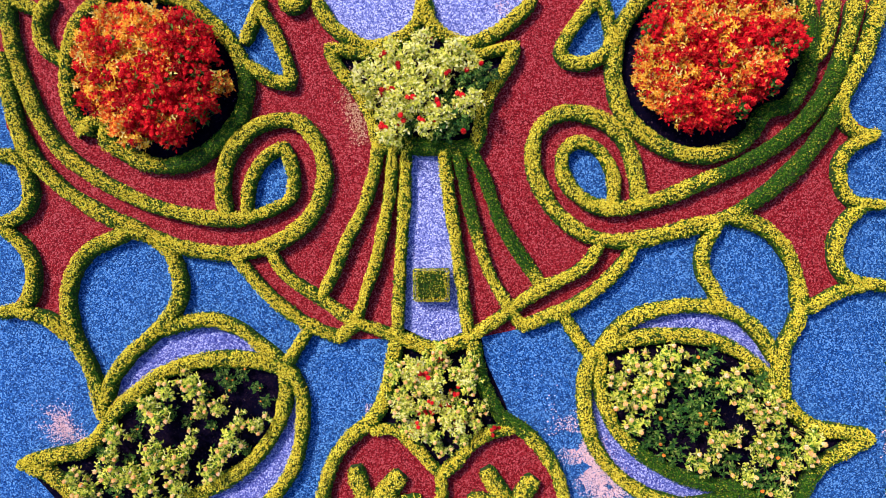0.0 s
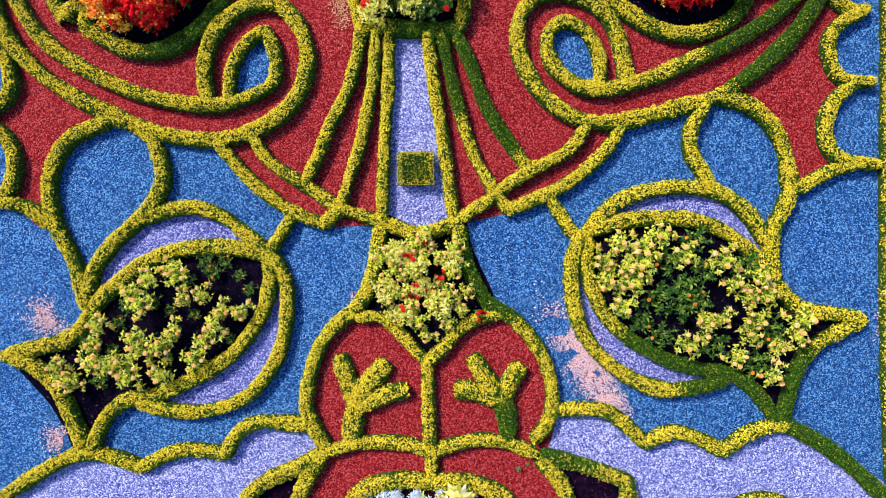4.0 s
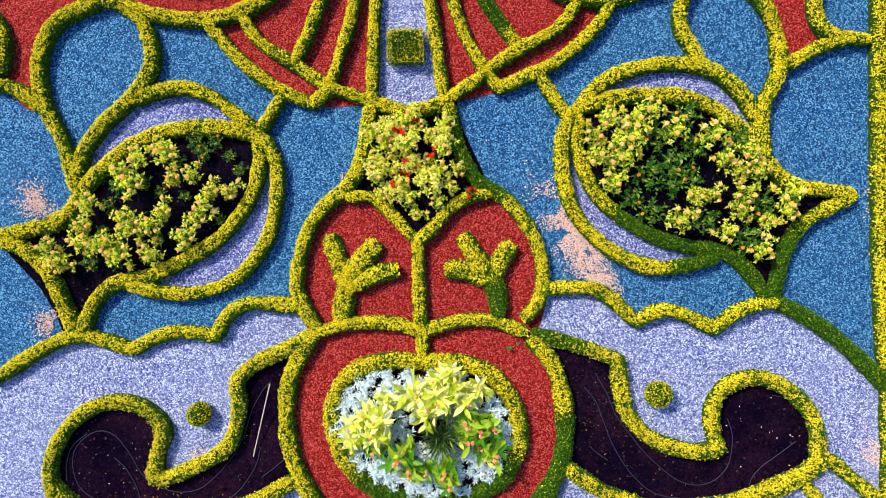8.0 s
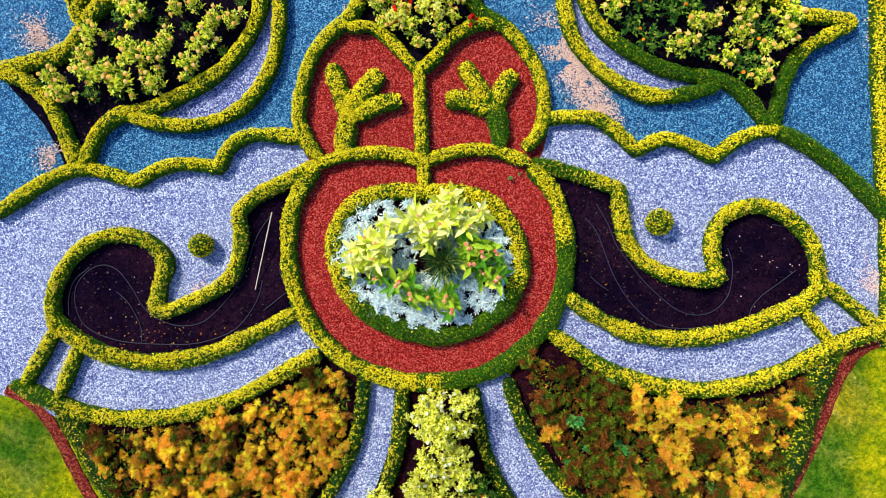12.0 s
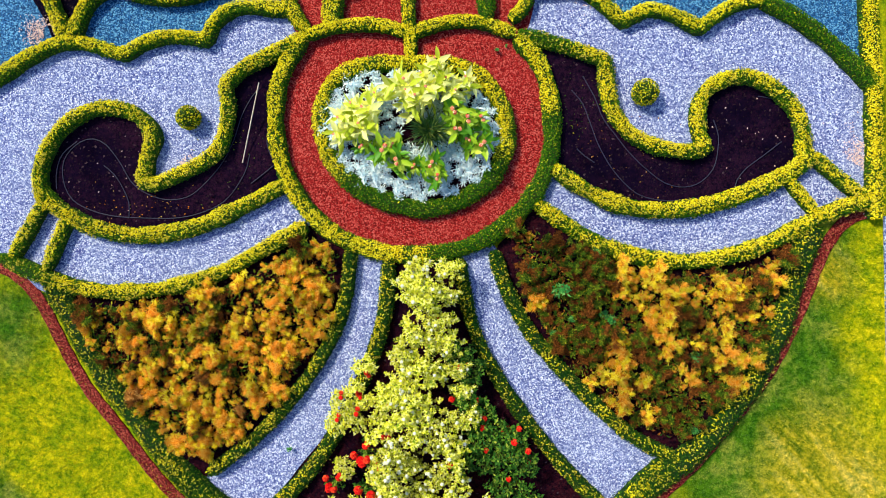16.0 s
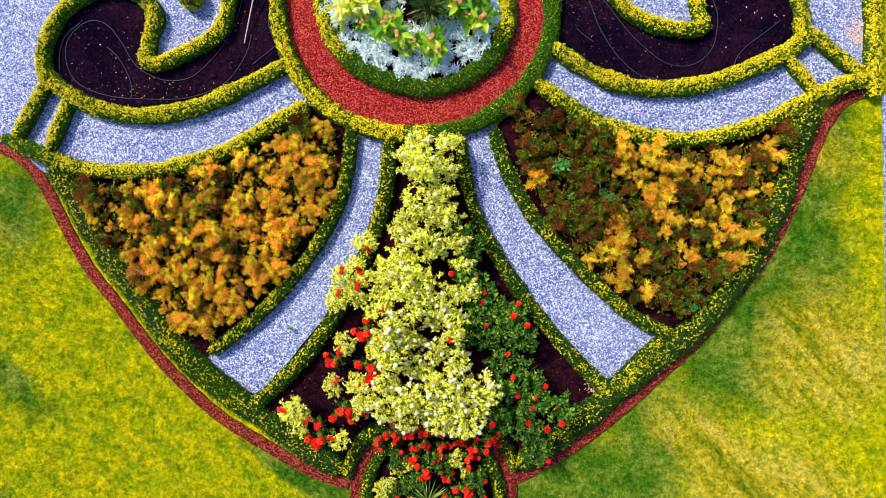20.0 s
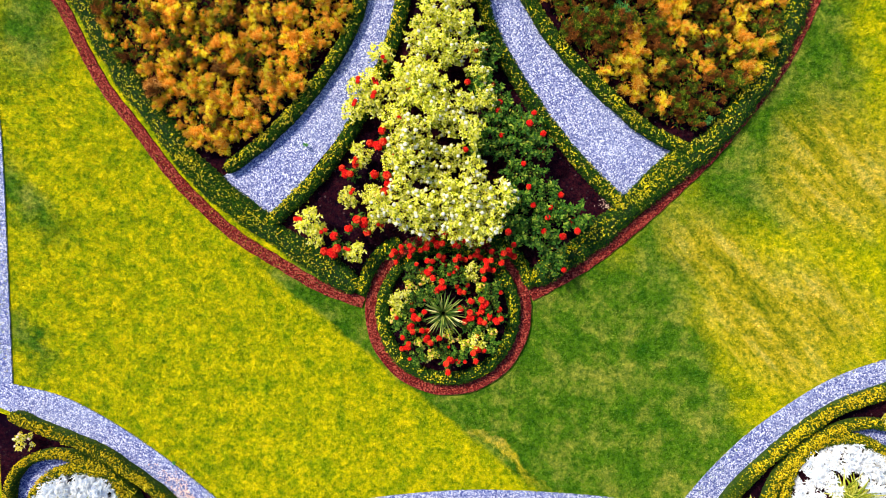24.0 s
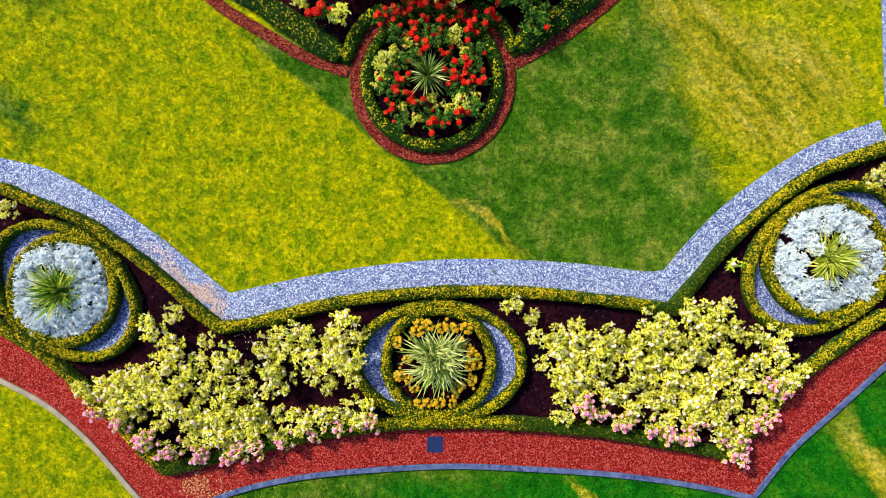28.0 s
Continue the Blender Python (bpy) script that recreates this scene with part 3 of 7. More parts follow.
gravel_bed("red_gravel", .000, [(4.77, 0.4), (6.04, 1.36), (6.71, 2.36), (6.81, 2.16), (7.26, 1.89), (6.87, 1.6), (6.75, 1.27), (6.84, 0.89), (7.19, 0.63), (6.88, 0.32), (6.72, -0.03), (6.77, -0.43), (7.22, -0.77), (6.49, -1.09), (6.15, -1.27), (6, -0.49), (5.72, -0.02), (5.32, 0.28)])
gravel_bed("lavender_gravel", .008, [(-1, 1.6), (-0.32, 1.61), (0.04, -0.91), (0.19, -1.83), (-0.46, -2.05), (-1.14, -1.85), (-1.07, -0.11)])
gravel_bed("blue_gravel", .008, [(-3.9, 0.38), (-3.85, 0.99), (-3.54, 1.46), (-3.23, 1.59), (-3.08, 1), (-3.23, 0.59), (-3.44, 0.49)])
gravel_bed("blue_gravel", .008, [(2.75, 0.56), (2.71, 1.14), (2.41, 1.66), (2, 1.72), (1.83, 1.39), (1.96, 0.93), (2.27, 0.68)])
gravel_bed("blue_gravel", .008, [(-3.86, 3.79), (-3.63, 4.35), (-3.45, 3.74), (-3.16, 2.81), (-3.55, 2.88), (-3.96, 3.15)])
gravel_bed("blue_gravel", .008, [(2.4, 4.32), (1.97, 3.79), (1.78, 3.39), (1.88, 3.2), (2.18, 3.15), (2.68, 3.5), (2.62, 3.89)])
gravel_bed("lavender_gravel", .008, [(-2.68, 4.85), (-2.68, 4.35), (-2.17, 3.66), (-1.71, 3.46), (-1.3, 3.52), (-0.78, 3.99), (-0.72, 4.35), (-0.59, 3.89), (0.12, 3.52), (0.87, 3.89), (1.22, 4.34), (1.21, 4.84)])
gravel_bed("blue_gravel", .008, [(-8.76, 1.94), (-8.39, 2), (-8.18, 1.69), (-8.23, 1.43), (-8.76, 1.4)])
gravel_bed("blue_gravel", .008, [(-4.68, 4.15), (-4.17, 3.49), (-3.91, 3.69), (-3.74, 4.15), (-3.74, 4.65), (-4.99, 4.65)])
gravel_bed("blue_gravel", .008, [(2.54, 4.34), (2.67, 3.79), (2.92, 4.04), (3.21, 4.64), (2.53, 4.84)])
gravel_bed("violet_gravel", .006, [(-6.2, -2.33), (-5.57, -1.8), (-4.89, -1.61), (-4.05, -1.73), (-3.22, -2.39), (-3.84, -2.3), (-4.42, -2.29), (-4.99, -2.37), (-5.52, -2.58), (-5.99, -2.96), (-6.36, -3.25), (-6.59, -3.09)])
gravel_bed("violet_gravel", .006, [(-3.26, -2.42), (-2.91, -2.88), (-2.89, -3.49), (-3.02, -4.11), (-3.33, -4.67), (-3.74, -5.03), (-4.37, -5.24), (-4.99, -5.25), (-5.57, -5.13), (-4.67, -4.68), (-4.05, -4.32), (-3.63, -3.9), (-3.32, -3.39), (-3.22, -2.88)])
gravel_bed("violet_gravel", .006, [(2.76, -1.8), (3.1, -1.46), (3.6, -1.27), (4.2, -1.2), (4.8, -1.26), (5.21, -1.49), (5.79, -2.24), (5.83, -2.77), (5.12, -2.07), (4.67, -1.84), (4.11, -1.75), (3.51, -1.76), (3.01, -1.84)])
gravel_bed("violet_gravel", .006, [(2.29, -2.48), (2.29, -3.08), (2.46, -3.68), (2.81, -4.18), (3.36, -4.58), (3.96, -4.78), (4.55, -4.73), (5.05, -4.59), (4.55, -4.39), (3.95, -4.23), (3.36, -3.88), (2.9, -3.48), (2.65, -2.98), (2.55, -2.48)])
gravel_bed("navy_soil", .012, [(-7.84, -4.31), (-6.99, -4.02), (-6.62, -3.7), (-6.41, -3.33), (-5.99, -2.96), (-5.52, -2.58), (-4.99, -2.37), (-4.42, -2.29), (-3.84, -2.3), (-3.22, -2.5), (-3.22, -2.91), (-3.37, -3.54), (-3.68, -4.06), (-4.15, -4.44), (-4.89, -4.87), (-5.52, -5.09), (-6.2, -5.32), (-6.63, -5.96), (-6.74, -6.12), (-6.89, -5.7), (-7.21, -5.13), (-7.53, -4.77)])
gravel_bed("navy_soil", .012, [(2.65, -1.88), (3.14, -1.73), (3.83, -1.66), (4.43, -1.73), (4.97, -1.95), (5.41, -2.28), (5.86, -2.87), (6.21, -3.22), (6.7, -3.42), (7.43, -3.46), (6.51, -4.01), (6.24, -4.46), (6.04, -5.37), (5.54, -4.77), (5.14, -4.49), (4.55, -4.39), (3.95, -4.23), (3.36, -3.88), (2.9, -3.48), (2.65, -2.98), (2.55, -2.48)])
gravel_bed("navy_soil", .012, [(-2.32, 3.34), (-1.81, 3.32), (-1.2, 3.42), (-0.74, 3.54), (-0.18, 3.44), (0.22, 3.32), (0.88, 3.42), (0.59, 2.74), (0.41, 2.32), (0.29, 1.73), (-0.73, 1.64), (-1.51, 1.67), (-1.68, 2.23), (-1.9, 2.65)])
gravel_bed("navy_soil", .012, [(-5.87, 4.43), (-4.94, 4.17), (-4.48, 3.79), (-4.17, 3.44), (-3.94, 2.73), (-4.32, 1.81), (-4.78, 1.45), (-5.3, 1.29), (-5.98, 1.39), (-6.55, 1.85), (-6.5, 2.09), (-6.81, 2.05), (-7.13, 2.31), (-7.26, 2.82), (-7.25, 3.33), (-7.12, 3.79), (-6.65, 4.25)])
gravel_bed("navy_soil", .012, [(3.12, 4.19), (2.76, 3.4), (2.72, 2.95), (2.84, 2.45), (3.4, 1.8), (3.86, 1.57), (4.36, 1.5), (4.95, 1.67), (5.35, 2.21), (5.87, 2.43), (6.17, 3.05), (6.22, 3.65), (6.08, 4.24), (5.48, 4.83), (4.29, 5.01), (3.6, 4.74)])
gravel_bed("navy_soil", .012, [(-1.22, -1.66), (-0.36, -1.92), (0.3, -1.67), (0.5, -2.28), (0.91, -3.33), (0.3, -3.69), (-0.31, -4.24), (-0.87, -3.7), (-1.53, -3.43), (-1.27, -2.87)])
gravel_bed("red_gravel", .006, [(-1.73, -3.48), (-2.14, -3.99), (-2.48, -4.6), (-2.54, -5.21), (-2.41, -5.62), (-2.13, -5.98), (-1.33, -5.77), (-0.26, -5.94), (0.71, -5.71), (1.67, -5.96), (1.97, -5.4), (1.94, -4.69), (1.61, -3.99), (1.01, -3.43), (0.65, -3.45), (0.25, -3.69), (-0.33, -4.27), (-0.87, -3.7), (-1.22, -3.45)])
gravel_bed("lavender_gravel", .004, [(-8.66, -7.26), (-8.01, -6.71), (-7.47, -6.37), (-6.52, -6.03), (-6.1, -6.1), (-5.58, -6.27), (-5.58, -6.27), (-4.74, -5.94), (-4.01, -6.01), (-4.01, -6.01), (-3.49, -5.43), (-2.46, -5.47), (-2.05, -5.98), (-1.34, -8.6), (-2.09, -9.52), (-2.97, -10), (-3.7, -10.41), (-4.54, -10.69), (-5.39, -10.81), (-6.23, -10.78), (-6.76, -10.64), (-7.29, -10.44), (-7.84, -10.19), (-8.71, -10.06)])
gravel_bed("lavender_gravel", .004, [(1.92, -5.15), (2.42, -5.1), (2.92, -5.15), (3.27, -5.4), (3.62, -5.72), (3.62, -5.72), (4.07, -5.51), (4.52, -5.61), (5, -5.85), (5, -5.85), (5.41, -5.54), (5.8, -5.39), (6.15, -5.34), (6.59, -5.59), (7.19, -6.01), (7.94, -6.7), (8.09, -8.91), (8.09, -8.91), (7.06, -9.27), (6.38, -9.66), (5.59, -9.96), (4.79, -10.07), (3.98, -10), (3.28, -9.8), (2.67, -9.44), (2.11, -9.05), (1.32, -8.57), (1.62, -6.01)])
gravel_bed("violet_soil", .010, [(-2.35, -6.03), (-3.6, -6.7), (-3.6, -6.7), (-3.6, -7.21), (-3.76, -7.89), (-4.13, -8.2), (-4.6, -8.41), (-5.24, -8.59), (-5.24, -8.59), (-5.12, -7.94), (-5.17, -7.53), (-5.49, -7.24), (-6.01, -7.17), (-6.54, -7.37), (-6.97, -7.79), (-7.19, -8.26), (-7.16, -8.74), (-6.72, -9.15), (-6.2, -9.41), (-5.56, -9.55), (-4.93, -9.55), (-4.19, -9.4), (-3.56, -9.13), (-2.94, -8.82), (-2.5, -8.57), (-2.62, -7.93), (-2.67, -7)])
gravel_bed("violet_soil", .010, [(2.04, -5.98), (3.28, -6.34), (3.28, -6.34), (3.31, -6.79), (3.43, -7.3), (3.77, -7.71), (4.22, -7.93), (4.73, -8.03), (5.1, -7.99), (5.1, -7.99), (5.02, -7.5), (5.04, -7.09), (5.31, -6.79), (5.81, -6.69), (6.31, -6.87), (6.71, -7.29), (6.9, -7.75), (6.82, -8.2), (6.13, -8.66), (5.44, -8.92), (4.74, -9.07), (4.03, -9.07), (3.43, -8.93), (2.82, -8.63), (2.36, -8.3), (2.3, -7.3)])
gravel_bed("red_gravel", .014, [(-2.19, -5.9), (-2.51, -6.34), (-2.69, -6.8), (-2.74, -7.31), (-2.7, -7.93), (-2.52, -8.5), (-2.21, -9.02), (-1.74, -9.46), (-1.12, -9.77), (-0.45, -9.91), (0.27, -9.88), (0.99, -9.69), (1.6, -9.27), (2.06, -8.76), (2.31, -8.12), (2.36, -7.51), (2.27, -6.84), (2.05, -6.31), (1.69, -5.93), (1.08, -5.68), (0.27, -5.72), (-0.22, -5.9), (-0.75, -5.72), (-1.58, -5.77)])
gravel_bed("soil_bed", .018, [(-0.24, -6.41), (0.47, -6.44), (0.96, -6.61), (1.32, -7), (1.51, -7.51), (1.47, -8.04), (1.22, -8.51), (0.76, -8.87), (0.17, -9.06), (-0.45, -9), (-1.05, -8.77), (-1.53, -8.39), (-1.81, -7.93), (-1.89, -7.36), (-1.74, -6.85), (-1.37, -6.54), (-0.86, -6.41)])
gravel_bed("soil_bed", .010, [(-6.81, -10.39), (-6.33, -10.5), (-5.48, -10.54), (-4.63, -10.43), (-3.79, -10.17), (-3.05, -9.77), (-2.11, -9.31), (-1.36, -9.75), (-1.43, -10.52), (-1.64, -11.25), (-2.05, -11.99), (-2.62, -12.72), (-3.26, -13.36), (-4.23, -14.06), (-4.76, -13.64), (-5.29, -12.96), (-6.24, -11.65), (-6.6, -10.97)])
gravel_bed("soil_bed", .010, [(2.06, -8.89), (2.63, -9.28), (3.24, -9.65), (3.95, -9.86), (4.76, -9.94), (5.57, -9.83), (6.36, -9.55), (6.96, -9.27), (6.79, -9.88), (6.6, -10.69), (6.21, -11.67), (5.72, -12.49), (5.25, -13.11), (4.7, -13.58), (3.9, -13.2), (3.28, -12.69), (2.56, -11.97), (1.94, -11.23), (1.51, -10.41), (1.32, -9.74), (1.81, -9.28)])
gravel_bed("soil_bed", .012, [(-0.62, -9.69), (0.57, -9.7), (0.73, -10.73), (1.13, -11.76), (1.76, -12.69), (2.51, -13.62), (3.39, -14.44), (2.93, -14.97), (1.59, -15.87), (1.38, -15.4), (0.96, -15.09), (0.13, -14.95), (-0.71, -15.22), (-1.13, -15.75), (-1.39, -16.07), (-3.03, -14.98), (-2.4, -13.92), (-1.82, -13.18), (-1.35, -12.34), (-1.01, -11.51), (-0.72, -10.52)])
gravel_bed("lavender_gravel", .006, [(-1.46, -9.9), (-0.62, -9.69), (-0.72, -10.52), (-1.01, -11.51), (-1.35, -12.34), (-1.82, -13.18), (-2.4, -13.92), (-3.03, -14.93), (-4.15, -13.88), (-4.15, -13.88), (-3.44, -13.24), (-2.8, -12.61), (-2.23, -11.88), (-1.77, -11.14), (-1.54, -10.42)])
gravel_bed("lavender_gravel", .006, [(0.57, -9.65), (1.24, -9.6), (1.5, -10.32), (1.92, -11.14), (2.49, -11.86), (3.22, -12.58), (3.84, -13.04), (4.56, -13.5), (4.56, -13.5), (3.44, -14.54), (2.51, -13.72), (1.76, -12.69), (1.13, -11.76), (0.73, -10.73)])
gravel_bed("lavender_gravel", .004, [(8.22, -9.12), (8.22, -9.12), (8.32, -11.8), (8.41, -14.87), (8.51, -16.94), (8.51, -16.94), (8.91, -16.93), (8.91, -16.93), (8.64, -9.12), (8.64, -9.12)])
gravel_bed("lavender_gravel", .004, [(-8.05, -17.91), (-8.05, -17.91), (-7.01, -18.17), (-5.92, -18.74), (-4.84, -19.48), (-3.98, -20.16), (-3.6, -20.46), (-3.6, -20.46), (-2.69, -20.25), (-1.41, -20), (0.07, -19.82), (1.34, -19.78), (2.91, -19.85), (4.15, -19.99), (4.52, -19.96), (4.52, -19.96), (5.08, -19.29), (5.79, -18.6), (6.8, -17.87), (7.5, -17.5), (8.41, -17.18), (8.41, -17.18), (8.42, -17.75), (6.81, -18.51), (5.79, -19.28), (5.08, -19.99), (4.52, -20.63), (4.52, -20.63), (2.91, -20.48), (1.34, -20.41), (-0.13, -20.43), (-1.62, -20.63), (-2.9, -20.93), (-3.82, -21.09), (-3.82, -21.09), (-4.3, -20.65), (-5.06, -20.02), (-6.14, -19.28), (-7.23, -18.76), (-8.65, -18.24), (-8.65, -18.24), (-8.62, -12.89), (-8.28, -12.89)])
gravel_bed("soil_bed", .006, [(-8.33, -18.47), (-7.46, -18.73), (-6.59, -19.07), (-5.83, -19.53), (-4.97, -20.16), (-3.83, -21.14), (-3.83, -21.14), (-3.13, -21.02), (-2.06, -20.73), (-0.89, -20.52), (0.39, -20.43), (1.65, -20.4), (2.7, -20.46), (4.78, -20.71), (4.78, -20.71), (5.31, -19.99), (5.82, -19.39), (6.53, -18.73), (7.34, -18.16), (8.16, -17.82), (8.87, -17.56), (8.87, -17.56), (8.92, -20.67), (8.11, -21.12), (7.4, -21.68), (6.89, -22.16), (6.33, -22.85), (5.79, -23.42), (5.79, -23.42), (4.83, -23.24), (3.78, -23.07), (2.73, -22.95), (1.67, -22.88), (0.4, -22.89), (-0.66, -22.95), (-1.95, -23.15), (-3.13, -23.41), (-4.86, -23.88), (-4.86, -23.88), (-5.29, -23.53), (-5.84, -22.91), (-6.6, -22.2), (-7.36, -21.6), (-8.34, -20.94)])
gravel_bed("red_gravel", .004, [(-8.35, -21.11), (-7.36, -21.69), (-6.6, -22.27), (-5.84, -22.91), (-4.86, -23.92), (-4.86, -23.92), (-3.67, -23.6), (-2.37, -23.24), (-0.98, -23.01), (0.4, -22.93), (1.67, -22.92), (3.15, -23), (4.62, -23.19), (5.87, -23.39), (5.87, -23.39), (6.33, -22.9), (6.89, -22.16), (7.71, -21.57), (8.92, -20.62), (8.92, -20.62), (8.93, -21.4), (7.72, -22.47), (6.91, -23.23), (6.21, -24.15), (6.21, -24.15), (5.25, -23.98), (3.79, -23.79), (2, -23.69), (0.41, -23.67), (-1.51, -23.81), (-2.8, -24.02), (-3.88, -24.36), (-4.64, -24.84), (-4.64, -24.84), (-5.35, -24.42), (-5.84, -23.85), (-6.38, -23.26), (-7.15, -22.63), (-8.35, -21.97)])


def ribbon(name, line, width, z, height, material, label, category="path"):
    """A strip with a low crown along a line."""
    t = unit(np.gradient(line, axis=0))
    nrm = np.stack([-t[:, 1], t[:, 0]], 1)
    prof = [(-0.5, -0.04), (-0.5, height), (-0.42, height + 0.006), (0.42, height + 0.006), (0.5, height), (0.5, -0.04)]
    wob = 1 + 0.05 * np.sin(np.arange(len(line)) * 0.9)[:, None]
    v = np.stack([np.concatenate([line + nrm * o * width * wob, np.full((len(line), 1), z + h)], 1) for o, h in prof], 1)
    k = len(prof)
    f = [(j * k + i, j * k + i + 1, j * k + k + i + 1, j * k + k + i) for j in range(len(line) - 1) for i in range(k - 1)]
    return tagged(mesh_object(name, v.reshape(-1, 3), f, material, smooth=False), label, category, kind="structure")


def red_edge(width, points):
    return ribbon("edging_strip", spline(points), width, 0.0, 0.012, M["brick_grit"], "narrow red crushed brick strip edging the lawn")


def kerb(width, points, material="stone", label="low pale stone kerb of long blocks beside the red path"):
    """Kerb of long stone blocks with open joints, each a stone of its own."""
    line = spline(points, step=0.05)
    root = tagged(new("kerb"), label, "kerb", kind="structure")
    arc = np.concatenate([[0], np.cumsum(np.linalg.norm(np.diff(line, axis=0), axis=1))])
    a = 0.0
    while a < arc[-1] - 0.2:
        b = min(a + 0.9, arc[-1])
        s = np.linspace(a + 0.004, b - 0.004, 7)
        q = np.stack([np.interp(s, arc, line[:, 0]), np.interp(s, arc, line[:, 1])], 1)
        t = unit(np.gradient(q, axis=0))
        nrm = np.stack([-t[:, 1], t[:, 0]], 1)
        prof = [(-0.5, -0.05), (-0.5, 0.045), (-0.4, 0.055), (0.4, 0.055), (0.5, 0.045), (0.5, -0.05)]
        v = np.stack([np.concatenate([q + nrm * o * width, np.full((7, 1), h)], 1) for o, h in prof], 1).reshape(-1, 3)
        f = [(j * 6 + i, j * 6 + i + 1, j * 6 + 7 + i, j * 6 + 6 + i) for j in range(6) for i in range(5)]
        f += [(0, 1, 2, 3), (0, 3, 4, 5), (36, 37, 38, 39), (36, 39, 40, 41)]
        mesh_object("stone", v, f, M[material], root, smooth=False)
        a = b


red_edge(.22, [(-7.98, -10.03), (-7.5, -10.29), (-7.08, -10.78), (-6.66, -11.6), (-6.24, -12.33), (-5.72, -12.98), (-5.06, -13.84), (-4.52, -14.42), (-3.77, -15.08), (-2.92, -15.6), (-2.17, -16.02), (-1.37, -16.31)])
red_edge(.22, [(8.1, -8.99), (7.56, -9.22), (7.19, -9.73), (6.9, -10.49), (6.59, -11.25), (6.1, -12.15), (5.1, -13.43), (4.39, -14.15), (3.58, -14.9), (2.76, -15.55), (1.72, -16.16)])
kerb(.10, [(-8.24, -22.04), (-7.15, -22.6), (-6.38, -23.22), (-5.84, -23.8), (-5.35, -24.36), (-4.75, -24.92)])
kerb(.10, [(-4.75, -24.92), (-3.88, -24.38), (-2.8, -24.04), (-1.51, -23.83), (0.41, -23.68), (2, -23.7), (3.79, -23.8), (5.25, -23.99), (6.21, -24.18), (6.21, -24.18), (6.91, -23.27), (7.72, -22.51), (8.83, -21.46)], "blue_stone", "low blue-grey stone kerb of long blocks beside the lawn")
circle = np.linspace(0, 2 * np.pi, 90)[:, None]
ROUND = np.array((0.20, -16.47))
ribbon("edging_strip", ROUND + 1.43 * np.concatenate([np.cos(circle), np.sin(circle)], 1), 0.22, 0.0, 0.032, M["brick_grit"], "red crushed brick ring round the flower bed")
sheet("soil_bed", (ROUND + 1.34 * np.concatenate([np.cos(circle), np.sin(circle)], 1))[:-1], 0.026, M["soil_bed"], "dark soil of the round flower bed")

# ---------------------------------------------------------------- hedges
HEDGE_LABELS = {
    "ring": "clipped yellow-green box hedge ringing a flower bed",
    "scroll": "long curling clipped box hedge between red gravel beds",
    "eye": "small drop-shaped box hedge round blue gravel",
    "petal": "clipped box hedge petal enclosing blue gravel",
    "scallop": "scalloped clipped box hedge between red and blue gravel",
    "drop": "clipped box hedge outlining a drop of blue gravel",
    "leafbed": "clipped box hedge outlining a leaf-shaped rose bed",
    "arch": "arched clipped box hedge above the crown bed",
    "crown": "clipped box hedge of the crown-shaped rose bed",
    "fan": "narrow clipped box hedge rib of the fan",
    "neck": "clipped box hedge round the heart-shaped red beds",
    "antler": "branching clipped box hedge standing in red gravel",
    "cloud": "wavy clipped box hedge between blue and lavender gravel",
    "hook": "hooked clipped box hedge round bare dark soil",
    "band": "clipped box hedge beside a curved lavender gravel band",
    "edge": "straight clipped box hedge along the outer edge",
    "wedge": "low green hedge with tiny yellow flowers beside gravel",
    "border": "low dark green flowering hedge along the red edging",
    "midbed": "low green hedge along the middle rose bed",
    "collar": "low dark green hedge curving along the red ring",
    "terrace": "low clipped box hedge of the lower rose terrace",
}
LOW = {"collar": 0.18, "border": 0.17, "midbed": 0.20, "wedge": 0.20, "terrace": 0.24}
DARK = {"border", "midbed", "wedge", "collar"}


SPOTS = rng.uniform(0, 1, (128, 128))


def mottle(x, y, cell):
    """Uneven young growth, in clumps of about the cell's size."""
    i, j = np.floor(x / cell).astype(int) % 128, np.floor(y / cell).astype(int) % 128
    return SPOTS[i, j]


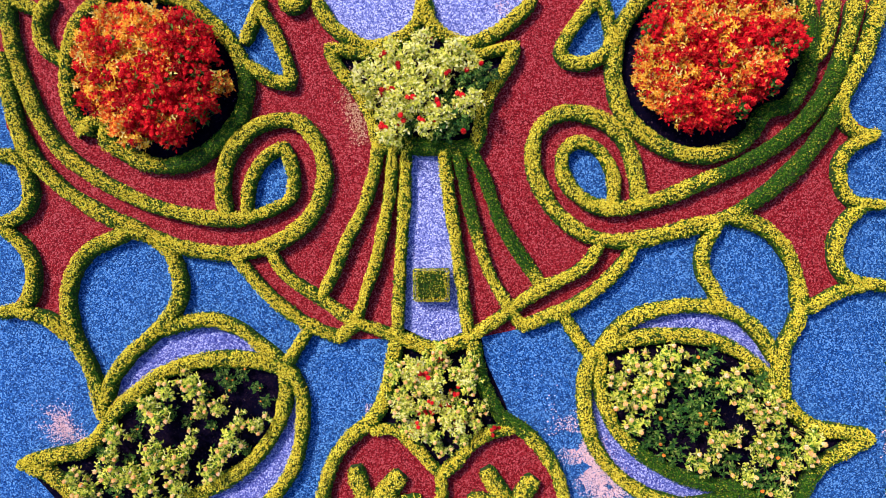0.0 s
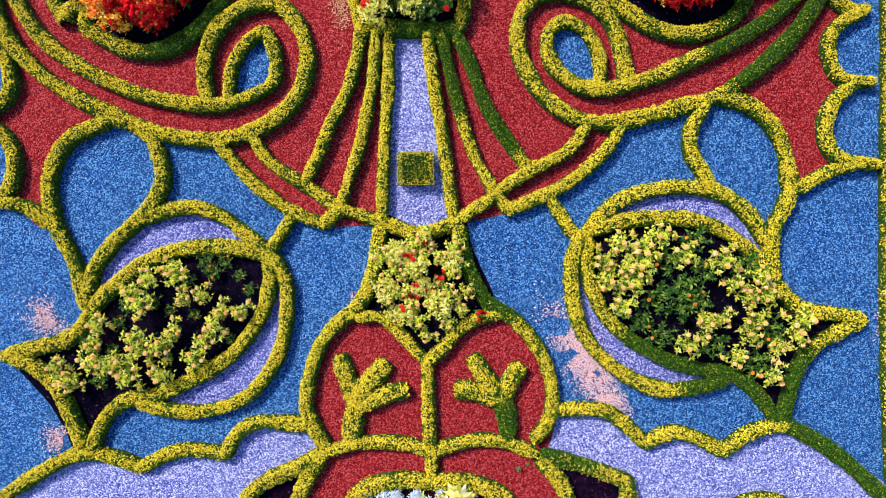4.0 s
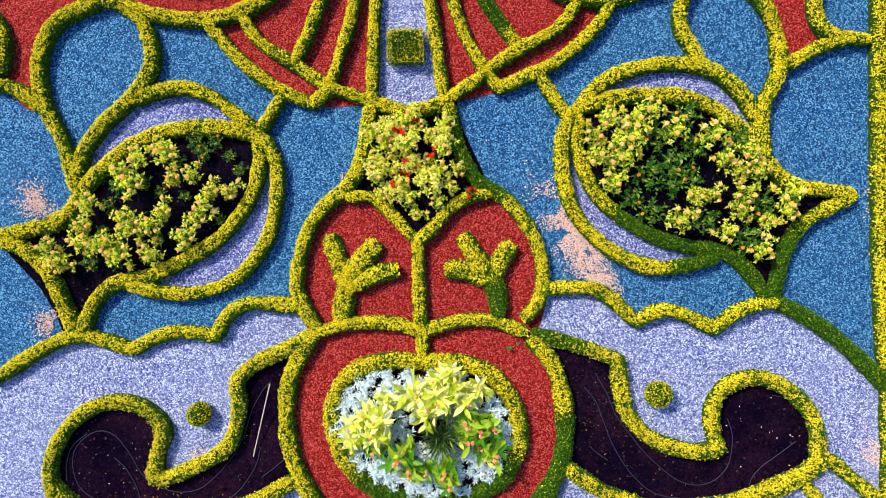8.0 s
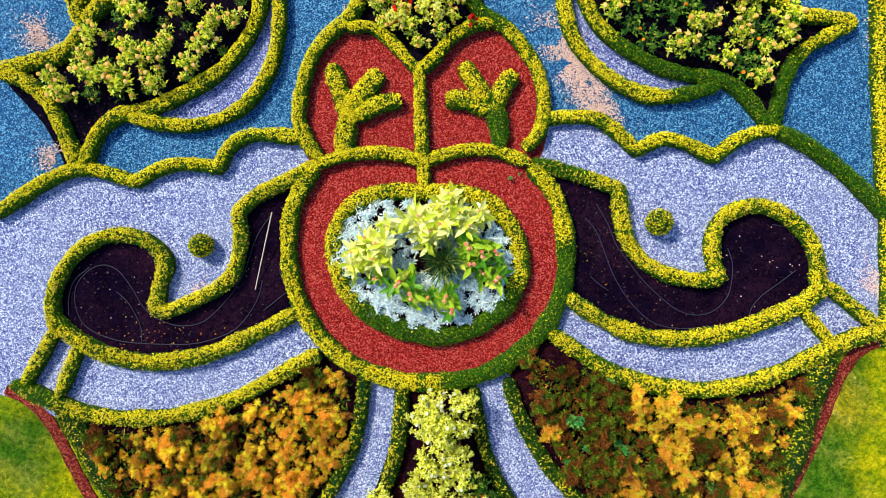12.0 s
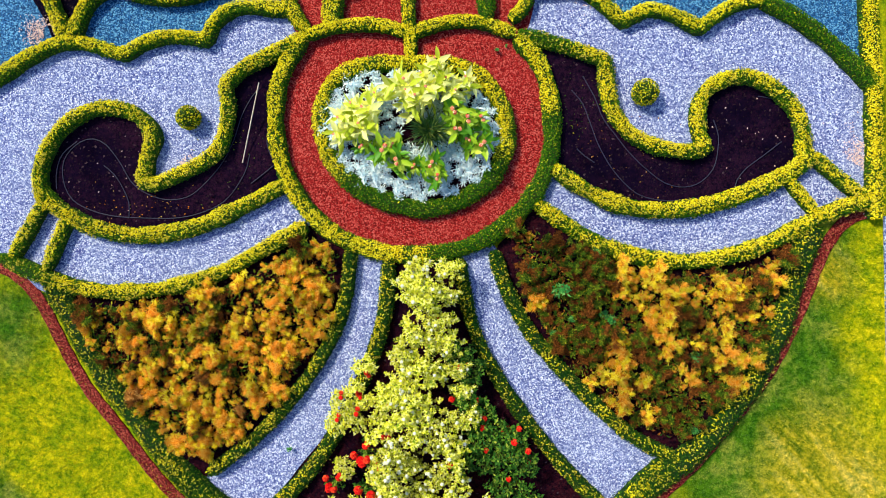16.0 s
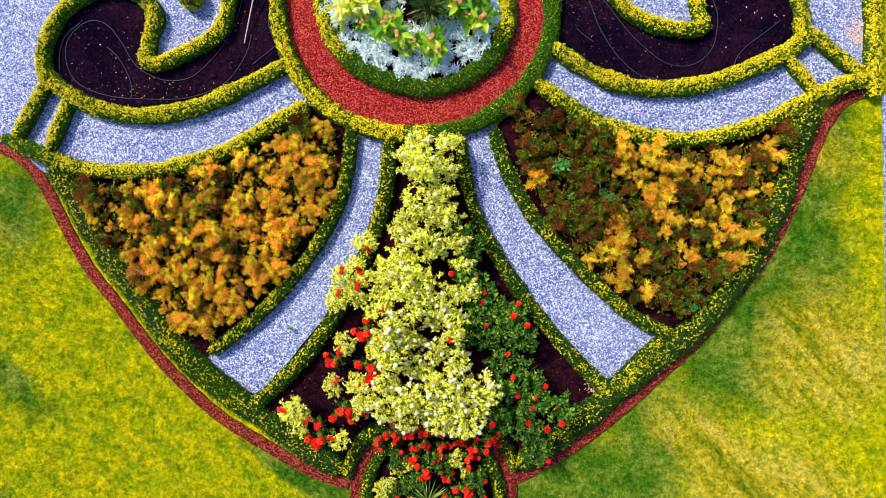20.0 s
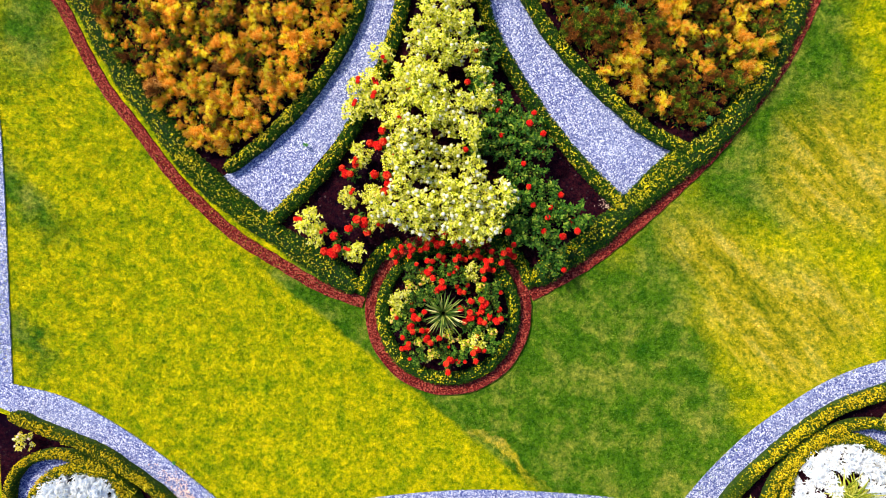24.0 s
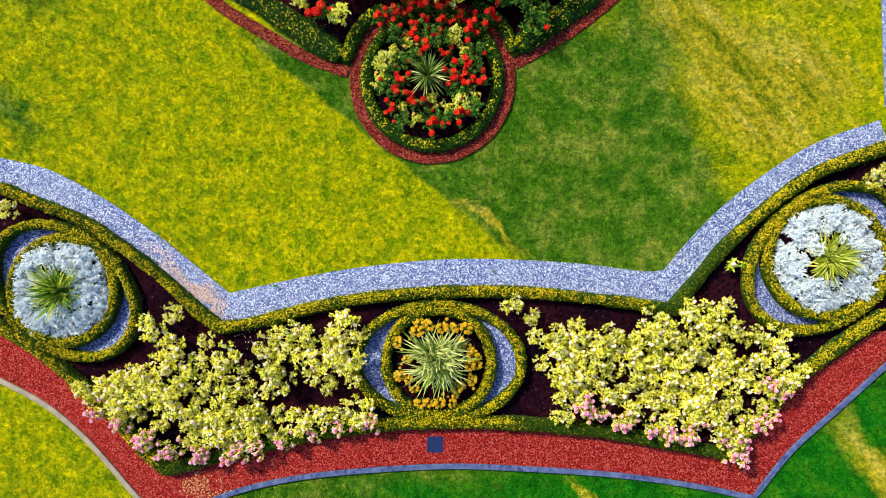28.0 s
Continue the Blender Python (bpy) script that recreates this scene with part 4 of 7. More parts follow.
def hedge(kind, width, closed, points, height=0.0, dense=1900, shaded=(2.0, 2.0)):
    """A clipped hedge: a rounded core, its leaves and the yellow young growth on its crown, with more yellow on the
    sunward flank as painted light; stretches given from and to stay green, as painted shade.
    """
    kind_label = HEDGE_LABELS["ring" if kind.startswith("ring") else kind]
    height = height or LOW.get(kind, 0.22)
    line = spline(points, bool(closed))
    if closed:
        line = np.concatenate([line, line[:1]])
    arc = np.concatenate([[0], np.cumsum(np.linalg.norm(np.diff(line, axis=0), axis=1))])
    n = max(6, int(arc[-1] / 0.07))
    s = np.linspace(0, arc[-1], n)
    c = np.stack([np.interp(s, arc, line[:, 0]), np.interp(s, arc, line[:, 1])], 1)
    t = unit(np.gradient(c, axis=0))
    nrm = np.stack([-t[:, 1], t[:, 0]], 1)
    wob = 1 + 0.07 * np.convolve(rng.normal(size=n + 8), np.ones(5) / 2.2, "same")[4 : n + 4]
    tall = 1 + 0.04 * np.convolve(rng.normal(size=n + 8), np.ones(5) / 2.2, "same")[4 : n + 4]
    end = np.ones(n) if closed else np.minimum(1, 0.55 + 0.45 * np.sqrt(np.clip(np.minimum(s, arc[-1] - s) / (width * 0.5), 0, 1)))
    half = width / 2 * wob * end
    high = height * tall * (0.8 + 0.2 * end)

    def surface(u, ang, grow):
        """Places and outward ways at u along the hedge and an angle round its section."""
        i = u * (n - 1)
        pick = lambda a: np.interp(i, np.arange(n), a)
        cs, sn = np.cos(ang), np.sin(ang)
        ex, ez = np.sign(cs) * np.abs(cs) ** 0.75 * pick(half) * grow, np.abs(sn) ** 0.75 * pick(high) * grow
        nx, ny = pick(nrm[:, 0]), pick(nrm[:, 1])
        at = np.stack([pick(c[:, 0]) + nx * ex, pick(c[:, 1]) + ny * ex, ez], 1)
        out = np.stack([nx * cs, ny * cs, sn + 0.15], 1)
        return at, unit(out)

    root = thing("box_hedge", float(c[0, 0]), float(c[0, 1]), 0, kind_label, "hedge", "box hedges of the parterre")
    home = np.array([c[0, 0], c[0, 1], 0])
    ring = np.radians([0, 25, 55, 90, 125, 155, 180])
    u, a = np.meshgrid(np.linspace(0, 1, n), ring, indexing="ij")
    v, _ = surface(u.ravel(), a.ravel(), 0.9)
    k = len(ring)
    f = [(j * k + i, j * k + k + i, j * k + k + i + 1, j * k + i + 1) for j in range(n - 1) for i in range(k - 1)]
    if not closed:
        f += [(0, 1, 5, 6), (1, 2, 4, 5), ((n - 1) * k, (n - 1) * k + 1, (n - 1) * k + 5, (n - 1) * k + 6), ((n - 1) * k + 1, (n - 1) * k + 2, (n - 1) * k + 4, (n - 1) * k + 5)]
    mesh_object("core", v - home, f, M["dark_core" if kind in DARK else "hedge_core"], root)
    count = int(arc[-1] * (width + 2 * height) * 0.85 * dense)
    u, a = rng.uniform(0, 1, count), np.arccos(rng.uniform(-1, 1, count))
    at, out = surface(u, a, 1.0)
    clump = 0.6 * mottle(at[:, 0] + 0.5 * at[:, 2], at[:, 1] + 0.5 * at[:, 2], 0.085) + 0.4 * mottle(at[:, 0] + 5, at[:, 1] + 5, 0.31)
    at, out = surface(u, a, 0.87 + 0.12 * clump + 0.12 * rng.uniform(0, 1, count) ** 2)
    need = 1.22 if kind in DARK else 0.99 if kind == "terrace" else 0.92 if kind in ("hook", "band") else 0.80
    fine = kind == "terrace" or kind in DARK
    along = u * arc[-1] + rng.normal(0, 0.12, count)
    # shade on these stretches is painted: yellow leaves give way to green
    in_shade = 0.75 * sum((along > lo * arc[-1]) & (along < hi * arc[-1]) for lo, hi in zip(shaded[::2], shaded[1::2]))
    # sunward flanks get more yellow leaves, so sunlight is in the leaf colour
    young = np.sin(a) + (0.85 if kind in ("band", "hook", "cloud") else 0.5) * (out[:, 0] * SUN_FROM.x + out[:, 1] * SUN_FROM.y) + (0.5 if fine else 0.7) * (clump - 0.45) + rng.normal(0, 0.2 if fine else 0.15, count) > need + in_shade
    way = rng.normal(0, 1, (count, 3))
    way = unit(way - (way * out).sum(1, keepdims=True) * out) + out * rng.uniform(0.0, 0.6, (count, 1))
    upv = unit(out + rng.normal(0, 0.25, (count, 3)))
    ln = rng.uniform(0.022, 0.044, count)
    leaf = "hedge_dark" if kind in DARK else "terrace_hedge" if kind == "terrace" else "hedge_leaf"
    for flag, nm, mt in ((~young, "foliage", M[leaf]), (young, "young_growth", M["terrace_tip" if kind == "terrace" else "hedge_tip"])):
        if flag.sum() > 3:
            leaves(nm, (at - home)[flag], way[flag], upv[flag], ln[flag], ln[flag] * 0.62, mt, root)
    if kind in ("border", "wedge", "band", "hook", "midbed"):
        dots = int(arc[-1] * {"border": 18, "wedge": 26, "midbed": 24}.get(kind, 46))
        u, a = rng.uniform(0, 1, dots * 2), np.arccos(rng.uniform(-0.85, 0.85, dots * 2))
        at, out = surface(u, a, 1.08)
        few = mottle(at[:, 0] + 3, at[:, 1] + 7, 0.22) + rng.normal(0, 0.45, dots * 2) > 0.5
        at, out = at[few], out[few]
        five = np.repeat(at - home, 6, 0) + rng.normal(0, 0.009, (len(at) * 6, 3))
        leaves("blossom", five, rng.normal(0, 0.8, five.shape) + np.repeat(out, 6, 0), np.repeat(out, 6, 0), 0.020, 0.017, M["yellow_petal"], root)
    return root


hedge("ringL", 0.3, 1, [(-6.77, 1.78), (-6.77, 1.78), (-7.05, 2.26), (-7.11, 2.76), (-7.09, 3.26), (-6.97, 3.71), (-6.71, 4.04), (-6.36, 4.26), (-5.85, 4.38), (-5.29, 4.28), (-4.83, 4.08), (-4.38, 3.71), (-4.08, 3.36), (-3.9, 2.97), (-3.85, 2.57), (-3.97, 2.12), (-4.23, 1.77), (-4.68, 1.42), (-5.19, 1.24), (-5.65, 1.28), (-6.06, 1.46), (-6.41, 1.66), (-6.41, 1.66), (-6.41, 1.84), (-6.31, 2.01), (-6.31, 2.01), (-6.51, 2.06), (-6.7, 1.98), (-6.7, 1.98)], shaded=(0.55, 0.8))
hedge("ringR", 0.31, 1, [(3.05, 4.1), (2.81, 3.76), (2.7, 3.32), (2.66, 2.88), (2.78, 2.39), (2.98, 2.05), (3.33, 1.76), (3.77, 1.54), (4.26, 1.47), (4.74, 1.6), (5.08, 1.86), (5.24, 2.19), (5.24, 2.19), (5.46, 2.31), (5.7, 2.35), (5.88, 2.6), (6.04, 2.99), (6.08, 3.57), (5.95, 4.15), (5.65, 4.54), (4.97, 4.87), (4.2, 4.92), (3.53, 4.64)], shaded=(0.38, 0.66))
hedge("scroll", 0.26, 0, [(-7.14, 3.11), (-7.38, 3.21), (-7.55, 3.41), (-7.61, 3.76), (-7.53, 4.04), (-7.37, 4.26)])
hedge("scroll", 0.24, 0, [(-7.61, 4.01), (-7.89, 4.11), (-8.14, 4.24)])
hedge("scroll", 0.28, 0, [(-8.24, 4.31), (-8.22, 3.96), (-8.15, 3.56), (-8.03, 3.06), (-7.84, 2.56), (-7.59, 2.01), (-7.18, 1.45), (-6.72, 1.1), (-6.21, 0.81), (-5.6, 0.54), (-4.99, 0.38), (-4.38, 0.29), (-3.82, 0.29)])
hedge("scroll", 0.3, 0, [(-4.19, 0.32), (-4.28, 0.77), (-4.23, 1.27), (-4.02, 1.67), (-3.67, 1.95), (-3.27, 2.07), (-2.87, 2.01), (-2.56, 1.63), (-2.44, 1.13), (-2.53, 0.63), (-2.76, 0.26), (-3.06, 0.01), (-3.46, -0.2), (-3.97, -0.32), (-4.48, -0.32), (-5.19, -0.19), (-5.8, 0.05), (-6.31, 0.28), (-6.72, 0.5), (-7.24, 0.85), (-7.7, 1.3), (-7.95, 1.7), (-8.13, 2.26), (-8.23, 2.76), (-8.33, 3.26)])
hedge("eye", 0.24, 1, [(-3.82, 0.3), (-3.82, 0.3), (-3.82, 0.77), (-3.69, 1.17), (-3.47, 1.43), (-3.17, 1.6), (-3.17, 1.6), (-3.06, 1.33), (-2.99, 0.98), (-3.06, 0.66), (-3.36, 0.48)])
hedge("petal", 0.25, 0, [(-3.9, 3.41), (-3.78, 3.71), (-3.66, 4.01), (-3.56, 4.25)])
hedge("petal", 0.25, 0, [(-3.63, 4.06), (-3.37, 3.66), (-3.17, 3.22), (-3.07, 2.92), (-3.08, 2.71), (-3.08, 2.71), (-3.37, 2.77), (-3.67, 2.95), (-3.87, 3.09)])
hedge("petal", 0.24, 0, [(-2.77, 4.27), (-2.95, 4.08), (-3.12, 4.08), (-3.22, 4.25)])
hedge("scallop", 0.26, 0, [(-8.39, 1.39), (-8.06, 1.37), (-7.85, 1.05), (-7.79, 0.69), (-7.91, 0.39), (-8.22, 0.21), (-8.43, 0.15)])
hedge("scallop", 0.27, 0, [(-8.32, 0.09), (-7.91, -0.27), (-7.74, -0.75), (-7.84, -1.18), (-8.07, -1.39), (-8.41, -1.46)])
hedge("scallop", 0.27, 0, [(-8.07, -1.42), (-7.66, -1.49), (-7.35, -1.64), (-7.12, -1.89)])
hedge("drop", 0.29, 0, [(-5.96, 0.05), (-6.32, -0.1), (-6.73, -0.31), (-7.02, -0.72), (-7.12, -1.28), (-6.99, -1.89), (-6.73, -2.39), (-6.55, -2.9), (-6.45, -3.36)])
hedge("drop", 0.29, 0, [(-5.55, -0.03), (-5.29, -0.24), (-5.11, -0.6), (-5.04, -1), (-5.19, -1.41), (-5.5, -1.77), (-5.96, -2.18), (-6.27, -2.59), (-6.45, -3.05)])
hedge("leafbed", 0.28, 0, [(-5.45, -1.76), (-4.99, -1.6), (-4.48, -1.53), (-3.97, -1.69), (-3.56, -1.99), (-3.15, -2.34)])
hedge("leafbed", 0.24, 0, [(-2.7, -1.68), (-2.93, -2.03), (-3.12, -2.34)])
hedge("leafbed", 0.31, 0, [(-7.93, -4.22), (-7.93, -4.22), (-7.36, -4.06), (-6.84, -3.93), (-6.48, -3.62), (-6.27, -3.26), (-5.86, -2.89), (-5.4, -2.53), (-4.88, -2.32), (-4.32, -2.24), (-3.76, -2.25), (-3.25, -2.36), (-3.08, -2.46)])
hedge("leafbed", 0.28, 0, [(-3.13, -2.36), (-3.12, -2.88), (-3.24, -3.38), (-3.55, -3.88), (-3.95, -4.28), (-4.56, -4.64), (-5.18, -4.91), (-5.74, -5.02), (-6.1, -5.3), (-6.33, -5.76), (-6.42, -6)])
hedge("leafbed", 0.27, 0, [(-3.05, -2.38), (-2.83, -2.88), (-2.82, -3.48), (-2.94, -4.08), (-3.25, -4.63), (-3.65, -4.98), (-4.26, -5.19), (-4.87, -5.19), (-5.54, -5.05)])
hedge("leafbed", 0.29, 0, [(-8.03, -4.2), (-8.03, -4.2), (-7.63, -4.32), (-7.28, -4.52), (-7, -4.82), (-6.77, -5.26), (-6.57, -5.77), (-6.48, -6)])
hedge("arch", 0.27, 0, [(-2.62, 4.25), (-2.42, 3.86), (-2.12, 3.58), (-1.67, 3.37), (-1.27, 3.43), (-0.93, 3.64), (-0.76, 3.91), (-0.72, 4.25)])
hedge("arch", 0.27, 0, [(-0.66, 4.25), (-0.58, 3.81), (-0.28, 3.56), (0.11, 3.43), (0.51, 3.57), (0.85, 3.81), (1.14, 4.1), (1.24, 4.29)])
hedge("crown", 0.24, 0, [(-1.17, 3.35), (-1.77, 3.25), (-2.11, 3.31), (-2.39, 3.33), (-2.39, 3.33), (-2.17, 2.95), (-1.86, 2.6), (-1.64, 2.18), (-1.52, 1.78), (-1.48, 1.57)])
hedge("crown", 0.24, 0, [(-0.28, 3.35), (0.22, 3.25), (0.61, 3.31), (0.94, 3.4), (0.94, 3.4), (0.81, 3.06), (0.58, 2.68), (0.4, 2.27), (0.31, 1.84), (0.26, 1.57)])
hedge("crown", 0.3, 0, [(-1.56, 1.6), (-1.16, 1.63), (-0.71, 1.61), (-0.16, 1.57), (0.31, 1.61)], shaded=(0.3, 1.1))
hedge("fan", 0.23, 0, [(-1.48, 1.64), (-1.56, 1.09), (-1.75, 0.49), (-2.05, -0.11), (-2.25, -0.62), (-2.5, -1.12)])
hedge("fan", 0.22, 0, [(-1.23, 1.57), (-1.25, 0.89), (-1.37, 0.19), (-1.5, -0.41), (-1.69, -1.01), (-1.86, -1.54)])
hedge("fan", 0.22, 0, [(-0.98, 1.54), (-1, 0.69), (-1.05, -0.1), (-1.09, -1.01), (-1.11, -1.81)])
hedge("fan", 0.23, 0, [(-0.31, 1.57), (-0.21, 0.7), (-0.07, -0.1), (0.04, -0.89), (0.17, -1.79)])
hedge("fan", 0.22, 0, [(-0.08, 1.54), (0.09, 0.8), (0.3, 0.01), (0.55, -0.69), (0.91, -1.3)], shaded=(0.0, 0.5))
hedge("fan", 0.24, 0, [(0.18, 1.54), (0.44, 1), (0.69, 0.31), (1.05, -0.28), (1.47, -0.86)], shaded=(0.0, 0.9))
hedge("fan", 0.24, 0, [(-4.07, -0.35), (-3.71, -0.78), (-3.26, -1.23), (-2.7, -1.61), (-2.14, -1.82), (-2.14, -1.82), (-1.92, -1.62), (-1.74, -1.51)])
hedge("fan", 0.22, 0, [(-3.44, -0.23), (-3.16, -0.68), (-2.75, -0.97), (-2.35, -1.22), (-1.86, -1.54), (-1.49, -1.66), (-1.11, -1.81)])
hedge("fan", 0.24, 0, [(3.09, -0.09), (2.83, -0.51), (2.34, -0.97), (1.85, -1.27), (1.11, -1.58), (1.11, -1.58), (0.91, -1.3)])
hedge("fan", 0.23, 0, [(2.48, -0.09), (2.23, -0.47), (1.84, -0.72), (1.5, -0.88), (1.11, -1.13), (0.91, -1.3), (0.56, -1.54), (0.17, -1.79)])
hedge("fan", 0.28, 0, [(-1.11, -1.79), (-0.78, -1.9), (-0.45, -2.02), (-0.13, -1.92), (0.19, -1.79)])
hedge("scroll", 0.28, 0, [(6.42, 4.24), (6.41, 3.86), (6.33, 3.47), (6.14, 3.13)])
hedge("scroll", 0.3, 0, [(6.85, 4.24), (6.77, 3.76), (6.64, 3.28), (6.46, 2.79), (6.18, 2.31), (5.8, 1.9), (5.33, 1.55), (4.75, 1.23), (4.17, 0.98), (3.59, 0.73), (2.91, 0.55), (2.42, 0.56), (2.07, 0.77)], shaded=(0.16, 0.62))
hedge("scroll", 0.3, 0, [(7.24, 4.24), (7.16, 3.76), (7.02, 3.28), (6.79, 2.84), (6.56, 2.31), (6.28, 1.82), (5.91, 1.33), (5.44, 0.89), (4.96, 0.54), (4.57, 0.34), (4.09, 0.22), (3.5, 0.06), (2.92, -0.05), (2.33, 0.03), (1.83, 0.32), (1.48, 0.76), (1.29, 1.21), (1.28, 1.7), (1.46, 2.04), (1.8, 2.22), (2.3, 2.17), (2.69, 1.95), (2.94, 1.61), (3.09, 1.12), (3.18, 0.61)], shaded=(0.16, 0.36))
hedge("eye", 0.25, 1, [(2.69, 0.5), (2.69, 0.5), (2.7, 1.02), (2.55, 1.41), (2.3, 1.65), (2.01, 1.7), (1.81, 1.52), (1.79, 1.21), (1.92, 0.91), (2.22, 0.67)])
hedge("petal", 0.26, 0, [(2.34, 4.23), (1.98, 3.76), (1.74, 3.35), (1.82, 3.14), (2.14, 3.08), (2.46, 3.22), (2.63, 3.45), (2.57, 3.81), (2.44, 4.23)])
hedge("scallop", 0.24, 0, [(6.66, 2.46), (6.63, 2.19), (6.81, 1.97), (7.05, 1.84), (7.24, 1.86), (7.24, 1.86), (7.01, 1.77), (6.72, 1.56), (6.61, 1.24), (6.69, 0.87), (6.91, 0.67), (7.39, 0.63)])
hedge("scallop", 0.26, 0, [(7.03, 0.61), (6.73, 0.31), (6.58, -0.03), (6.62, -0.43), (6.84, -0.7), (7.16, -0.75), (7.5, -0.79)])
hedge("scallop", 0.26, 0, [(7.16, -0.77), (6.73, -0.87), (6.35, -1.07), (6.01, -1.24)])
hedge("drop", 0.29, 0, [(4.77, 0.39), (5.21, 0.28), (5.6, -0.02), (5.87, -0.48), (5.98, -1.02), (6.01, -1.27)])
hedge("drop", 0.26, 0, [(4.53, 0.26), (4.29, -0.15), (4.28, -0.55), (4.45, -0.84), (4.62, -1.14)])
hedge("drop", 0.31, 0, [(6.01, -1.24), (5.86, -1.62), (5.71, -1.92), (5.68, -2.36), (5.76, -2.76)])
hedge("leafbed", 0.29, 0, [(2.43, -2.04), (2.7, -1.71), (3.04, -1.42), (3.53, -1.24), (4.11, -1.17), (4.7, -1.24), (5.09, -1.46), (5.39, -1.77), (5.66, -2.19)])
hedge("leafbed", 0.28, 0, [(2.55, -1.96), (2.94, -1.8), (3.43, -1.72), (4.02, -1.71), (4.56, -1.8), (5.01, -2.02), (5.4, -2.37), (5.75, -2.83), (6, -3.12), (6.3, -3.31), (6.79, -3.37), (7.25, -3.43), (7.25, -3.43)])
hedge("leafbed", 0.28, 0, [(2.42, -1.94), (2.25, -2.48), (2.25, -3.07), (2.41, -3.66), (2.76, -4.15), (3.3, -4.54), (3.88, -4.73), (4.46, -4.68), (4.94, -4.55)], shaded=(0.82, 1.1))
hedge("leafbed", 0.26, 0, [(2.52, -2.04), (2.5, -2.58), (2.6, -2.97), (2.85, -3.46), (3.29, -3.85), (3.88, -4.19), (4.46, -4.36), (5.04, -4.45), (5.43, -4.73), (5.74, -5.12), (5.9, -5.41)], shaded=(0.35, 1.1))
hedge("leafbed", 0.27, 0, [(7.3, -3.45), (7.3, -3.45), (6.85, -3.69), (6.38, -3.99), (6.12, -4.43), (5.99, -4.92), (5.9, -5.41)], shaded=(0.4, 1.1))
hedge("leafbed", 0.25, 0, [(1.85, -1.35), (2.1, -1.77), (2.34, -2.08)])
hedge("neck", 0.27, 0, [(-1.13, -1.84), (-1.22, -2.38), (-1.34, -2.88), (-1.54, -3.28), (-1.94, -3.62), (-2.24, -4.02), (-2.41, -4.57), (-2.47, -5.08), (-2.34, -5.48), (-2.06, -5.86)])
hedge("neck", 0.27, 0, [(0.23, -1.84), (0.33, -2.28), (0.5, -2.78), (0.76, -3.2), (1.19, -3.47), (1.55, -3.86), (1.8, -4.3), (1.91, -4.85), (1.83, -5.34), (1.56, -5.66)], shaded=(0.05, 0.45))
hedge("neck", 0.22, 0, [(-1.58, -3.49), (-1.18, -3.47), (-0.84, -3.71), (-0.49, -4.09), (-0.31, -4.27)])
hedge("neck", 0.24, 0, [(-0.31, -4.27), (-0.04, -4.04), (0.25, -3.7), (0.65, -3.47), (0.99, -3.42)])
hedge("neck", 0.25, 0, [(-0.31, -4.19), (-0.29, -4.79), (-0.27, -5.38), (-0.25, -5.78), (-0.21, -6.3)])
hedge("neck", 0.24, 0, [(-2.1, -5.91), (-1.69, -5.77), (-1.19, -5.71), (-0.69, -5.73), (-0.24, -5.88)])
hedge("neck", 0.24, 0, [(-0.24, -5.88), (0.21, -5.73), (0.7, -5.65), (1.2, -5.73), (1.64, -5.89)])
hedge("antler", 0.37, 0, [(-1.64, -5.79), (-1.63, -5.39), (-1.57, -4.99), (-1.47, -4.69)])
hedge("antler", 0.37, 0, [(-1.86, -4.14), (-1.86, -4.14), (-1.79, -4.44), (-1.64, -4.84), (-1.57, -5.09)])
hedge("antler", 0.42, 0, [(-1.01, -4.27), (-1.01, -4.27), (-1.24, -4.54), (-1.49, -4.84), (-1.57, -5.09)])
hedge("antler", 0.37, 0, [(-0.64, -4.77), (-0.64, -4.77), (-1.09, -4.87), (-1.49, -5.09)])
hedge("antler", 0.38, 0, [(1.12, -5.66), (1.12, -5.28), (1.02, -4.93), (0.9, -4.68)], shaded=(-0.1, 1.1))
hedge("antler", 0.38, 0, [(1.37, -4.29), (1.37, -4.29), (1.14, -4.64), (1.02, -4.98)])
hedge("antler", 0.39, 0, [(0.48, -4.14), (0.48, -4.14), (0.7, -4.49), (0.92, -4.8)])
hedge("antler", 0.38, 0, [(0.16, -4.77), (0.16, -4.77), (0.5, -4.78), (0.95, -4.93)])
hedge("ringC", 0.33, 0, [(-2.14, -5.91), (-2.44, -6.34), (-2.62, -6.79), (-2.67, -7.3), (-2.63, -7.9), (-2.45, -8.46), (-2.15, -8.96), (-1.7, -9.4), (-1.09, -9.7), (-0.43, -9.83), (0.27, -9.81), (0.97, -9.62), (1.57, -9.21), (2.02, -8.71), (2.27, -8.08), (2.31, -7.48), (2.23, -6.84), (2.01, -6.31), (1.66, -5.94)], shaded=(0.52, 0.86))
hedge("ringI", 0.34, 1, [(-0.23, -6.41), (0.47, -6.44), (0.95, -6.61), (1.3, -6.99), (1.49, -7.49), (1.45, -8.01), (1.2, -8.47), (0.75, -8.81), (0.17, -9), (-0.43, -8.94), (-1.02, -8.72), (-1.49, -8.35), (-1.76, -7.9), (-1.84, -7.34), (-1.7, -6.84), (-1.33, -6.54), (-0.83, -6.41)], shaded=(0.3, 0.66))
hedge("cloud", 0.27, 0, [(-8.09, -6.83), (-7.83, -6.66), (-7.3, -6.32), (-6.78, -6.06), (-6.37, -5.99), (-5.96, -6.06), (-5.45, -6.23), (-5.45, -6.23), (-5.04, -6), (-4.63, -5.9), (-4.27, -5.92), (-3.92, -5.97), (-3.92, -5.97), (-3.76, -5.64), (-3.4, -5.4), (-2.9, -5.39), (-2.39, -5.44)])
